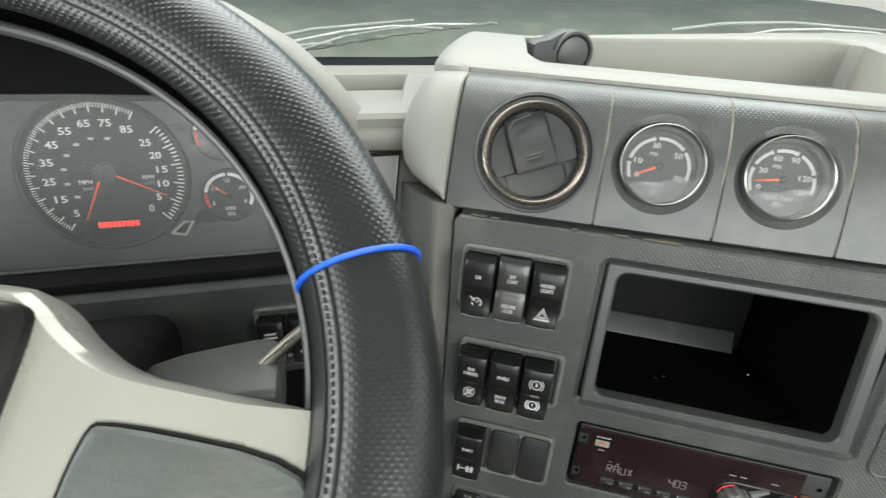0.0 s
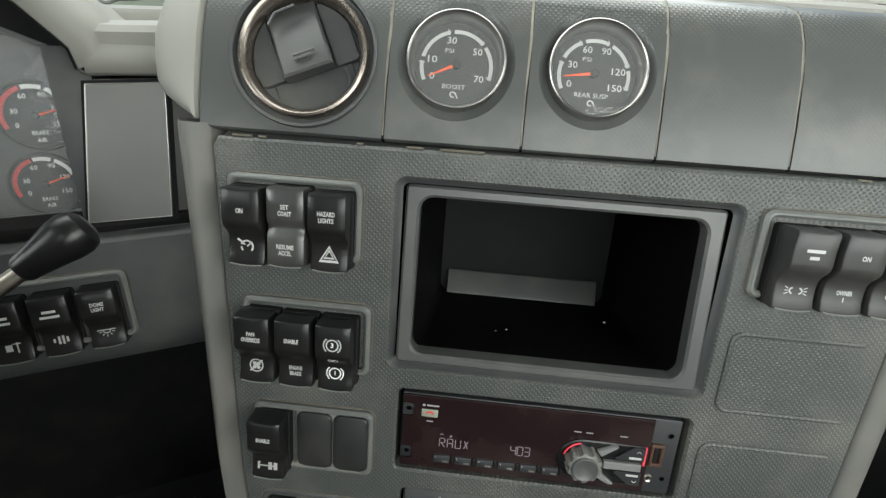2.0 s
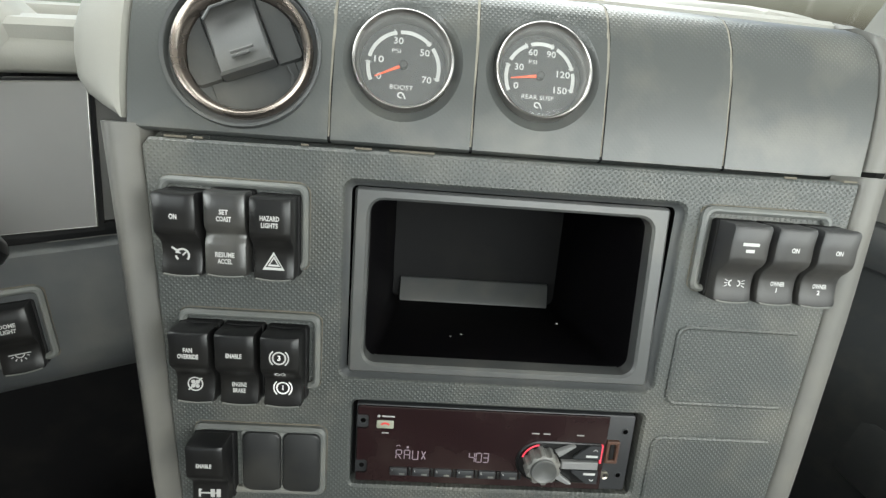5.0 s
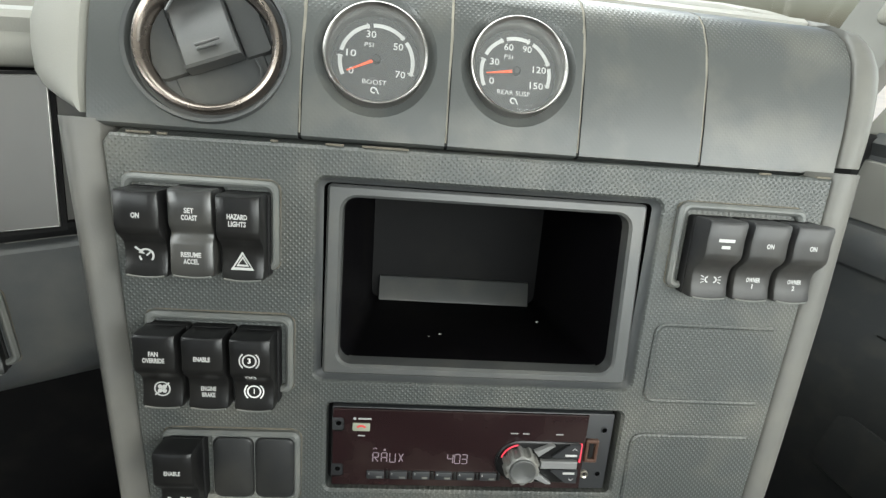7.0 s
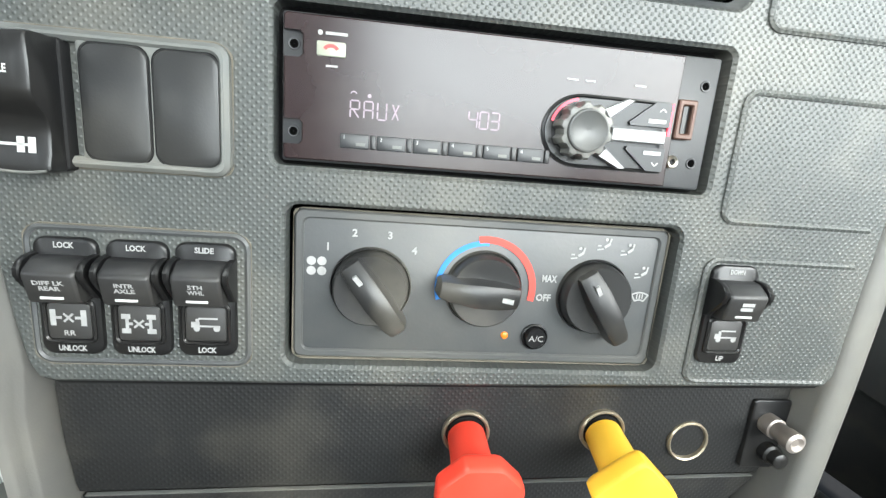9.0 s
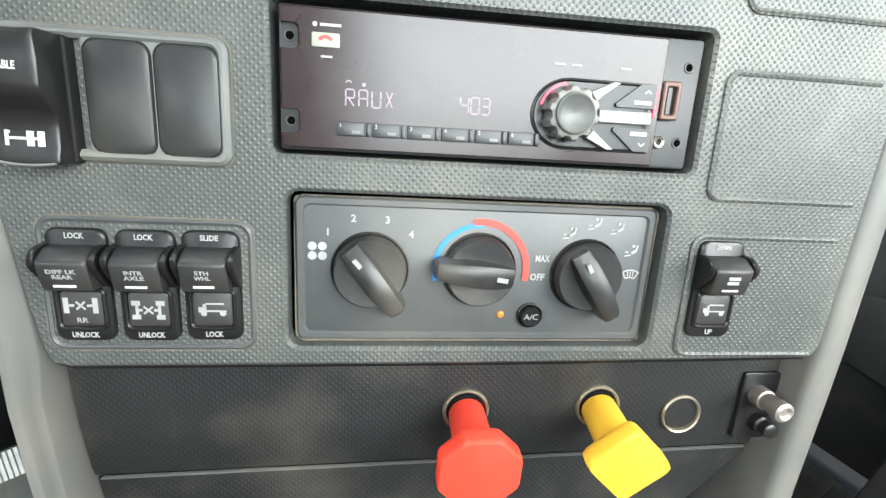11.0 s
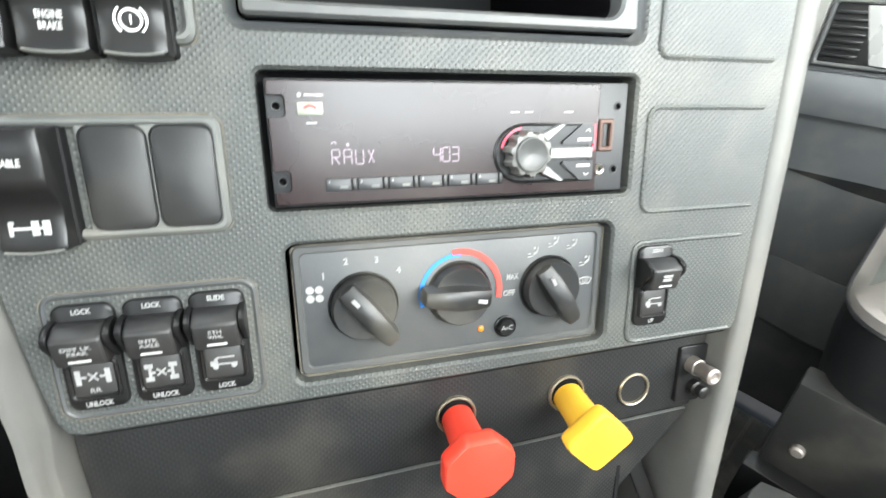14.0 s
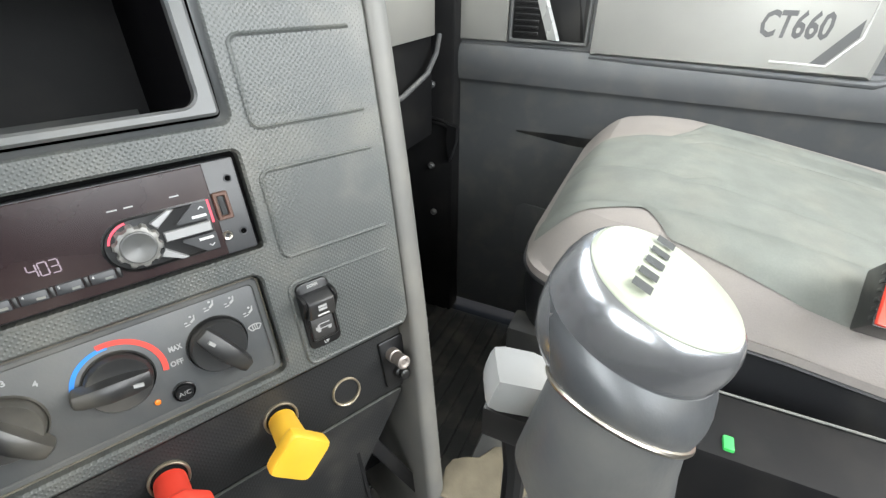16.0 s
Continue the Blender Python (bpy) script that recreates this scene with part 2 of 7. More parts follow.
# Pillar colour is darkened because the inner side gets no light.
PILLAR = surface("pillar plastic greyed as unlit", (0.19, 0.19, 0.178), 0.55, grain=(900, 0.12), dust=0.08)
GROUND = surface("dry tan ground", (0.80, 0.765, 0.70), 0.95, grain=(30, 0.3), blotch=(0.4, 0.25))
CAKED = surface("pale caked dirt", (0.55, 0.56, 0.54), 0.9, grain=(200, 0.8), blotch=(60, 0.5))
MOTTLED = surface("dirt-flecked rubber", (0.20, 0.21, 0.195), 0.85, grain=(150, 0.8), blotch=(50, 0.95), dust=0.5)
GLASS = clear("window glass", (0.97, 0.99, 0.98), 0.0, 0.8)
# The haze whitens both lenses in place of window glare.
LENS = clear("gauge lens with glare haze", (1, 1, 1), 0.10, 0.7, 0.09)
WIDE_LENS = clear("cluster lens with glare haze", (1, 1, 1), 0.12, 0.8, 0.18)


# ---- shape helpers ----
def thing(name, m, label, category, group="", kind=""):
    ob = new(name)
    ob.empty_display_size = 0.02
    ob.matrix_basis = m
    return tagged(ob, label, category, group, kind)


def mesh_of(name, bm, material, angle=35):
    bmesh.ops.recalc_face_normals(bm, faces=bm.faces)
    me = bpy.data.meshes.new(name)
    for f_ in bm.faces:
        f_.smooth = True
    bm.to_mesh(me)
    bm.free()
    me.set_sharp_from_angle(angle=radians(angle))
    me.materials.append(material)
    return me


def part(name, bm, material, parent, label="", angle=35):
    ob = new(name, mesh_of(name, bm, material, angle))
    ob.parent = parent
    if label:
        ob["label"] = label
    return ob


def single(name, bm, material, m, label, category, group="", kind="", angle=35):
    ob = new(name, mesh_of(name, bm, material, angle))
    ob.matrix_basis = m
    return tagged(ob, label, category, group, kind)


def at(x, y, z):
    """A pose in the centre panel's frame."""
    return DASH @ Matrix.Translation((x, y, z))


def loft(bm, rings, cap=(True, True), closed=True):
    """Quads between rings of equal length."""
    vs = [[bm.verts.new(p) for p in ring] for ring in rings]
    for a, b in zip(vs, vs[1:]):
        k = len(a)
        for i in range(k if closed else k - 1):
            j = (i + 1) % k
            bm.faces.new((a[i], a[j], b[j], b[i]))
    if closed:
        if cap[0]:
            bm.faces.new(vs[0][::-1])
        if cap[1]:
            bm.faces.new(vs[-1])
    return vs


def rrect(cx, cz, w, h, r, seg=5):
    """A rounded rectangle as (x, z) points."""
    out = []
    r = min(r, w / 2 - 1e-5, h / 2 - 1e-5)
    for qx, qz, a0 in ((1, 1, 0), (-1, 1, 90), (-1, -1, 180), (1, -1, 270)):
        for i in range(seg + 1):
            a = radians(a0 + 90 * i / seg)
            out.append((cx + qx * (w / 2 - r) + r * math.cos(a), cz + qz * (h / 2 - r) + r * math.sin(a)))
    return out


def circle(cx, cz, r, k=40, a0=0.0):
    return [(cx + r * math.cos(a0 + 2 * math.pi * i / k), cz + r * math.sin(a0 + 2 * math.pi * i / k)) for i in range(k)]


def flat(points, y):
    return [(x, y, z) for x, z in points]


def pad(bm, cx, cz, w, h, r, y0, y1, bev=0.0008, seg=5):
    """A rounded block from y0 (back) to y1 (front, smaller y), with a bevelled front edge."""
    loft(bm, [flat(rrect(cx, cz, w, h, r, seg), y0), flat(rrect(cx, cz, w, h, r, seg), y1 + bev),
              flat(rrect(cx, cz, w - 0.6 * bev, h - 0.6 * bev, r, seg), y1 + 0.3 * bev), flat(rrect(cx, cz, w - 2 * bev, h - 2 * bev, max(r - bev, 2e-4), seg), y1)])


def frame_ring(bm, outer, inner, y0, y1, depth, bev=0.0008):
    """A frame: outer wall from y0 to the front y1, a rounded lip, and an inner wall going to depth. outer, inner: (cx, cz, w, h, r)."""
    o, i = outer, inner
    loft(bm, [flat(rrect(*o), y0), flat(rrect(*o), y1 + bev), flat(rrect(o[0], o[1], o[2] - 2 * bev, o[3] - 2 * bev, max(o[4] - bev, 2e-4)), y1),
              flat(rrect(i[0], i[1], i[2] + 2 * bev, i[3] + 2 * bev, i[4] + bev), y1), flat(rrect(*i), y1 + bev), flat(rrect(*i), depth)], cap=(False, False))


def lathe(bm, cx, cz, prof, k=40, cap=(True, True)):
    """Rings (radius, y) round an axis along y."""
    loft(bm, [flat(circle(cx, cz, r, k), y) for r, y in prof], cap)


def box(bm, x0, x1, y0, y1, z0, z1, bev=0.0, m=None):
    ret = bmesh.ops.create_cube(bm, size=1)
    v = ret["verts"]
    for q in v:
        q.co = Vector(((x0 + x1) / 2 + q.co.x * (x1 - x0), (y0 + y1) / 2 + q.co.y * (y1 - y0), (z0 + z1) / 2 + q.co.z * (z1 - z0)))
    if bev:
        es = list({e for q in v for e in q.link_edges})
        got = bmesh.ops.bevel(bm, geom=es, offset=bev, segments=2, affect="EDGES", profile=0.6)
        v = list({q for f_ in got["faces"] for q in f_.verts} | {q for q in v if q.is_valid})
    if m is not None:
        bmesh.ops.transform(bm, matrix=m, verts=[q for q in v if q.is_valid])


def tube(bm, path, radius, k=12, cap=True, up=(0, 0, 1)):
    """A round tube along points; radius a number or one for each point."""
    rings = []
    n = len(path)
    pts = [Vector(p) for p in path]
    side = None
    for i, p in enumerate(pts):
        d = (pts[min(i + 1, n - 1)] - pts[max(i - 1, 0)]).normalized()
        if side is None:
            side = d.cross(Vector(up))
            if side.length < 1e-4:
                side = d.cross(Vector((1, 0, 0)))
        side = (side - d * side.dot(d)).normalized()
        other = d.cross(side)
        r = radius[i] if isinstance(radius, (list, tuple)) else radius
        rings.append([tuple(p + r * (math.cos(2 * math.pi * j / k) * side + math.sin(2 * math.pi * j / k) * other)) for j in range(k)])
    loft(bm, rings, (cap, cap))


def pierced(bm, outline, holes, y, depth, lip=0.0015):
    """A plate with holes: a flat front at y, rounded lips, and walls going back to y + depth."""
    edges = []
    for pts, sign in [(outline, 1)] + [(h, -1) for h in holes]:
        k = len(pts)
        cx, cz = sum(p[0] for p in pts) / k, sum(p[1] for p in pts) / k
        inset = []
        for i, (x, z) in enumerate(pts):
            (xa, za), (xb, zb) = pts[i - 1], pts[(i + 1) % k]
            tx, tz = xb - xa, zb - za
            ln = math.hypot(tx, tz) or 1
            nx, nz = tz / ln, -tx / ln
            inset.append((x - sign * lip * nx, z - sign * lip * nz))
        front = [bm.verts.new((x, y, z)) for x, z in inset]
        mid = [bm.verts.new((x, y + lip, z)) for x, z in pts]
        back = [bm.verts.new((x, y + depth, z)) for x, z in pts]
        for i in range(k):
            j = (i + 1) % k
            bm.faces.new((front[i], front[j], mid[j], mid[i]))
            bm.faces.new((mid[i], mid[j], back[j], back[i]))
            edges.append(bm.edges.get((front[i], front[j])))
    bmesh.ops.triangle_fill(bm, edges=edges, use_beauty=True, normal=(0, -1, 0))


def letters(parent, text, x, y, z, height, material, width=0.0, m=None, name="lettering", bold=0.0, shear=0.0, align="CENTER"):
    """Built-in letters lying on an xz face that looks along -y; height of the capitals in metres."""
    cu = bpy.data.curves.new(name, "FONT")
    cu.body, cu.size, cu.align_x, cu.align_y, cu.offset, cu.shear = text, height / 0.69, align, "CENTER", bold * height, shear
    cu.resolution_u = 2
    tmp = bpy.data.objects.new(name, cu)
    me = bpy.data.meshes.new_from_object(tmp)
    bpy.data.objects.remove(tmp)
    bpy.data.curves.remove(cu)
    me.name = name
    xs = [v.co.x for v in me.vertices] or [0, 1]
    k = width / (max(xs) - min(xs)) if width else 1.0
    turn = Matrix.Translation((x, y, z)) @ (m or Matrix()) @ Matrix.Rotation(radians(90), 4, "X") @ Matrix.Diagonal((k, 1, 1, 1))
    me.transform(turn)
    me.materials.append(material)
    ob = new(name, me)
    ob.parent = parent
    return ob


def poly(bm, points, y=0.0, m=None):
    vs = [bm.verts.new((m @ Vector((px, y, pz))) if m is not None else (px, y, pz)) for px, pz in points]
    bm.faces.new(vs)


def arc(bm, cx, cz, r0, r1, a0, a1, y=0.0, k=24, m=None):
    """A flat band of a ring from a0 to a1 degrees."""
    for i in range(k):
        a, b = (radians(a0 + (a1 - a0) * j / k) for j in (i, i + 1))
        poly(bm, [(cx + r0 * math.cos(a), cz + r0 * math.sin(a)), (cx + r1 * math.cos(a), cz + r1 * math.sin(a)),
                  (cx + r1 * math.cos(b), cz + r1 * math.sin(b)), (cx + r0 * math.cos(b), cz + r0 * math.sin(b))], y, m)


def bar(bm, x0, z0, x1, z1, w, y=0.0, m=None):
    d = Vector((x1 - x0, z1 - z0))
    d.normalize()
    nx, nz = -d.y * w / 2, d.x * w / 2
    poly(bm, [(x0 + nx, z0 + nz), (x1 + nx, z1 + nz), (x1 - nx, z1 - nz), (x0 - nx, z0 - nz)], y, m)
# ---- large structure ----
UPRIGHT = Matrix.Rotation(radians(-90), 4, "X")


def deck(z):
    """A frame whose xz face is the level plane at height z, looking up."""
    return Matrix.Translation((0, 0, z)) @ UPRIGHT


def wall_with_window(name, m, outline, hole, label, thick=0.04):
    bm = bmesh.new()
    pierced(bm, outline, [hole] if hole else [], 0, thick, 0.004)
    return single(name, bm, TRIM, m, label, "wall", kind="structure")


def cab_shell():
    bm = bmesh.new()
    box(bm, -1.0, 1.0, -1.2, 0.80, -0.05, 0.0)
    single("floor", bm, MATTE, Matrix(), "black rubber cab floor", "floor", kind="structure")
    bm = bmesh.new()
    box(bm, 0.22, 0.84, -0.75, 0.46, 0.0, 0.006)
    mat_ = single("floor_mat", bm, RUBBER, Matrix(), "ribbed black rubber passenger floor mat, dusty", "floor mat", kind="structure")
    for i in range(24):
        bm = bmesh.new()
        box(bm, 0.24, 0.83, -0.24 + 0.03 * i, -0.234 + 0.03 * i, 0.004, 0.011, 0.002)
        part("rib", bm, RUBBER, mat_)
    bm = bmesh.new()
    box(bm, -1.0, 1.0, -1.2, 0.36, 1.62, 1.66)
    single("ceiling", bm, ROOFLINER, Matrix(), "pale cloth roof lining of the cab", "ceiling", kind="structure")
    # rear wall with a window
    m = Matrix.Translation((0, -1.15, 0)) @ Matrix.Rotation(radians(180), 4, "Z")
    wall_with_window("wall_rear", m, rrect(0, 0.81, 2.0, 1.62, 0.01), rrect(0, 1.26, 1.70, 0.62, 0.06), "grey cab rear wall with a window")
    # left side with a window
    m = Matrix.Translation((-0.96, -0.2, 0)) @ Matrix.Rotation(radians(90), 4, "Z")
    wall_with_window("wall_left", m, [(-0.95, 0), (0.95, 0), (0.95, 0.92), (0.62, 1.62), (-0.95, 1.62)], rrect(-0.08, 1.22, 0.95, 0.58, 0.08), "grey driver's door side with a window")
    # fire wall under the windscreen
    bm = bmesh.new()
    box(bm, -0.98, 0.98, 0.62, 0.66, 0, 0.90)
    single("wall_front", bm, MATTE, Matrix(), "black bulkhead behind the dashboard", "wall", kind="structure")


def glass_y(x):
    """How far the curved windscreen falls back towards its ends."""
    return -0.30 * (x / 0.92) ** 2


def windscreen():
    t = thing("windscreen", Matrix.Translation((0, 0.60, 0.915)) @ Matrix.Rotation(radians(16), 4, "X"), "clear curved windscreen with a black edge band", "window", kind="structure")
    xs = np.linspace(-0.92, 0.92, 25)
    bm = bmesh.new()
    loft(bm, [[(x, glass_y(x), 0.0) for x in xs], [(x, glass_y(x), 0.74) for x in xs]], closed=False)
    g = part("pane", bm, GLASS, t)
    g.visible_shadow = False
    bm = bmesh.new()
    loft(bm, [[(x, glass_y(x) - 0.004 + d, z) for x in xs if x < 0.30] for d, z in ((0.0, -0.03), (0.0, 0.006), (0.003, 0.006), (0.003, -0.03))], closed=False)
    part("edge_band", bm, MATTE, t, "black band along the glass")
    for s in (-1, 1):
        bm = bmesh.new()
        box(bm, s * 0.945 - 0.045, s * 0.945 + 0.045, -0.385, -0.285, -0.12, 0.74, 0.015)
        part("pillar", bm, PILLAR, t, "windscreen pillar, greyed for its unlit inner side")


def grab_handle():
    """A pale handle along the passenger's windscreen pillar."""
    t = thing("grab_handle", Matrix(), "pale moulded grab handle on the windscreen pillar", "grab handle")
    a, b = Vector((0.868, 0.206, 1.000)), Vector((0.862, 0.116, 1.330))
    bm = bmesh.new()
    tube(bm, [tuple(a.lerp(b, k)) for k in (-0.03, -0.02, 0.0, 0.05, 0.5, 0.95, 1.0, 1.02, 1.03)], [0.006, 0.012, 0.0165, 0.018, 0.0165, 0.018, 0.0165, 0.012, 0.006], 14)
    part("bar", bm, CREAM, t)
    for k in (0.03, 0.97):
        bm = bmesh.new()
        p = a.lerp(b, k)
        tube(bm, [tuple(p), (p.x + 0.024, p.y + 0.004, p.z), (p.x + 0.046, p.y + 0.006, p.z)], [0.011, 0.012, 0.015], 12)
        part("mount", bm, CREAM, t)


def outside():
    bm = bmesh.new()
    box(bm, -900, 900, -900, 900, -1.36, -1.35)
    single("ground", bm, GROUND, Matrix(), "dry tan yard ground", "ground", kind="structure")
    bm = bmesh.new()
    rings = []
    for y, half, top in ((0.66, 1.14, 0.86), (0.70, 1.20, 0.908), (0.78, 1.24, 0.942), (0.95, 1.25, 0.963), (1.15, 1.22, 0.968), (1.6, 1.12, 0.94), (2.0, 0.98, 0.86), (2.15, 0.86, 0.74)):
        rings.append([(-half, y, 0.0), (-half, y, top - 0.22), (-half * 0.985, y, top - 0.03), (-half * 0.95, y, top + 0.022), (-half * 0.4, y, top), (0, y, top),
                      (half * 0.4, y, top), (half * 0.95, y, top + 0.022), (half * 0.985, y, top - 0.03), (half, y, top - 0.22), (half, y, 0.0)])
    loft(bm, rings)
    single("truck_hood", bm, HOODPAINT, Matrix(), "grey green truck bonnet ahead of the glass", "bonnet")


def wiper(x0, x1, z0, z1):
    """A wiper lying low across the glass, its blade caked with pale dirt."""
    t = thing("wiper", Matrix.Translation((0, 0.60, 0.915)) @ Matrix.Rotation(radians(16), 4, "X"), "grey wiper arm with a long dirt-caked blade on the glass", "wiper", "windscreen wipers")

    def p(f_, dz=0.0, off=0.012):
        x = x0 + f_ * (x1 - x0)
        return (x, glass_y(x) + off, z0 + f_ * (z1 - z0) + dz)

    bm = bmesh.new()
    tube(bm, [p(-0.10, 0.010, 0.03), p(0.10, 0.018, 0.03), p(0.35, 0.020, 0.028), p(0.70, 0.012, 0.026)], [0.0028, 0.0028, 0.0024, 0.002], 8)
    part("arm", bm, surface("dusty grey wiper paint", (0.30, 0.31, 0.30), 0.7, dust=0.4), t)
    bm = bmesh.new()
    tube(bm, [p(-0.02 + 1.02 * i / 40, 0.0012 * math.sin(i * 2.3)) for i in range(41)], [0.0026 + 0.0011 * math.sin(i * 1.7) * math.sin(i * 0.6) for i in range(40)] + [0.0015], 8)
    part("blade", bm, MOTTLED, t, "grey blade flecked with pale dirt")
    for f0, f1, lift in ((0.30, 0.92, 0.011), (0.04, 0.44, 0.009), (0.10, 0.80, 0.017)):
        bm = bmesh.new()
        tube(bm, [p(f0, 0.001), p(f0 + 0.25 * (f1 - f0), lift * 0.9), p((f0 + f1) / 2, lift), p(f1 - 0.25 * (f1 - f0), lift * 0.8), p(f1, 0.001)], 0.0015, 6)
        part("yoke", bm, CAKED, t)


cab_shell()
windscreen()
grab_handle()
outside()
wiper(-0.42, 0.011, 0.006, 0.052)
wiper(0.353, 0.74, 0.049, 0.108)


# ---- the dashboard ----
def xi(z):
    """Inner edge of the left side trim."""
    return float(np.interp(z, (-0.36, -0.19, -0.150, -0.118, -0.04, 0.19, 0.3), (-0.176, -0.1975, -0.2010, -0.1985, -0.2075, -0.2180, -0.2250)))


def xo(z):
    return float(np.interp(z, (-0.36, -0.19, -0.04, 0.06, 0.205, 0.3), (-0.190, -0.2060, -0.2240, -0.2295, -0.2390, -0.2440)))


def xr(z):
    """Inner edge of the right side trim."""
    return float(np.interp(z, (-0.36, -0.306, -0.13, 0.0, 0.11, 0.2), (0.1725, 0.1755, 0.1920, 0.2003, 0.2050, 0.2060)))


def rise(x):
    """The joint under the lower face climbs a little towards the passenger."""
    return 0.024 * (x + 0.19)


def centre_body():
    """Side trims and the carcass of the centre console."""
    t = thing("centre_console", DASH, "tall centre console with taupe plastic sides", "console")
    for side in (-1, 1):
        bm = bmesh.new()
        rings = []
        for z in np.linspace(-0.40, 0.198, 27):
            if side < 0:
                a, b = xi(z), xo(z)
                h = (a + b) / 2
                g = float(np.interp(z, (-0.20, 0.0, 0.10), (0.30, 0.55, 1.0)))
                rings.append([(a, 0.02, z), (a, 0.0045, z), (a - 0.0008, 0.0036, z), (a - 0.003, 0.0012, z), (h + 0.0015, -0.0034, z), (h - 0.0005, -0.0046, z), (h - 0.003, -0.0050, z), (b + 0.005, -0.0040, z), (b + 0.0028, -0.0022, z), (b + 0.001, 0.001, z), (b - 0.001, 0.0062, z), (b - 0.003, 0.011, z), (b - 0.009 * g, 0.0195, z), (b - 0.020 * g, 0.035, z), (b - 0.042 * g, 0.068, z), (b - 0.06 * g, 0.20, z), (a, 0.22, z)])
            else:
                a = xr(z)
                b = a + 0.0215
                rings.append([(a, 0.03, z), (a, 0.006, z), (a + 0.0008, 0.0030, z), (a + 0.003, 0.0008, z), (a + 0.008, -0.0004, z), (b - 0.009, 0.0002, z), (b - 0.005, 0.0022, z), (b - 0.002, 0.0058, z), (b, 0.011, z), (b + 0.0015, 0.020, z), (b + 0.003, 0.06, z), (b + 0.002, 0.18, z), (a, 0.18, z)])
        loft(bm, rings)
        part("side_trim", bm, TRIM, t, angle=75)
    bm = bmesh.new()
    box(bm, -0.175, 0.185, 0.17, 0.20, -0.42, 0.19)
    part("carcass", bm, MATTE, t, "black inner carcass")
    # lower face with the valve knobs
    bm = bmesh.new()
    rings = []
    for z, y in ((-0.120, 0.020), (-0.128, 0.0205), (-0.136, 0.0205), (-0.142, 0.0205), (-0.17, 0.021), (-0.197, 0.022), (-0.2025, 0.023)):
        a, b = xi(z) + 0.0015, xr(z) - 0.0015
        rings.append([(a + (b - a) * i / 12, y, z + (rise(a + (b - a) * i / 12) if z < -0.19 else 0)) for i in range(13)])
    loft(bm, rings, closed=False)
    rings = [rings[-1], [(x, 0.05, z) for x, y, z in rings[-1]]]
    loft(bm, rings, closed=False)
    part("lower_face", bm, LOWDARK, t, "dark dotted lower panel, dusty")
    # roll under the face, coloured black for the shadow band below the edge
    bm = bmesh.new()
    rings = []
    for x, z in ((-0.1935, -0.1225), (-0.1915, -0.1258), (-0.185, -0.1280), (-0.10, -0.1276), (0.0, -0.1270), (0.10, -0.1256), (0.186, -0.1240)):
        rings.append([(x, y, z + dz) for y, dz in ((0.0030, 0.004), (0.0028, -0.0008), (0.0042, -0.0030), (0.0075, -0.0046), (0.0135, -0.0050), (0.0202, -0.0044))])
    loft(bm, rings, closed=False)
    part("under_roll", bm, MATTE, t, "roll under the face, blackened for its shade")
    bm = bmesh.new()
    rings = []
    for z, y in ((-0.2055, 0.05), (-0.2055, 0.0235), (-0.2085, 0.0235), (-0.26, 0.026), (-0.33, 0.03)):
        a, b = xi(z) + 0.002, (xr(z) - 0.003 if z > -0.209 else 0.128)
        rings.append([(a + (b - a) * i / 8, y, z + (rise(a + (b - a) * i / 8) if z > -0.21 else 0)) for i in range(9)])
    loft(bm, rings, closed=False)
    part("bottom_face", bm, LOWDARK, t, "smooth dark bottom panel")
    bm = bmesh.new()
    rings = []
    for x in np.linspace(xi(-0.203) + 0.004, xr(-0.203) - 0.004, 14):
        rings.append([(x, y, z + rise(x)) for y, z in ((0.0245, -0.2054), (0.0224, -0.2052), (0.0222, -0.2046), (0.0245, -0.2044))])
    loft(bm, rings)
    part("joint_strip", bm, BEZEL, t, "thin pale joint strip")
    # open pocket at the bottom with a dark flap
    bm = bmesh.new()
    box(bm, 0.128, 0.178, 0.10, 0.105, -0.33, -0.200)
    box(bm, 0.128, 0.131, 0.025, 0.10, -0.33, -0.200)
    part("pocket", bm, MATTE, t, "black open pocket")
    bm = bmesh.new()
    box(bm, -0.006, 0.006, -0.002, 0.002, -0.06, 0.06, 0.001, Matrix.Translation((0.158, 0.03, -0.268)) @ Matrix.Rotation(radians(-24), 4, "Y"))
    part("flap_edge", bm, BLACK, t)


HOLES = {
    "bin": (-0.0008, 0.1125, 0.2030, 0.1245, 0.006),
    "radio": (0.0022, 0.0025, 0.1935, 0.0630, 0.004),
    "heater": (0.0005, -0.0815, 0.1800, 0.0735, 0.006),
}


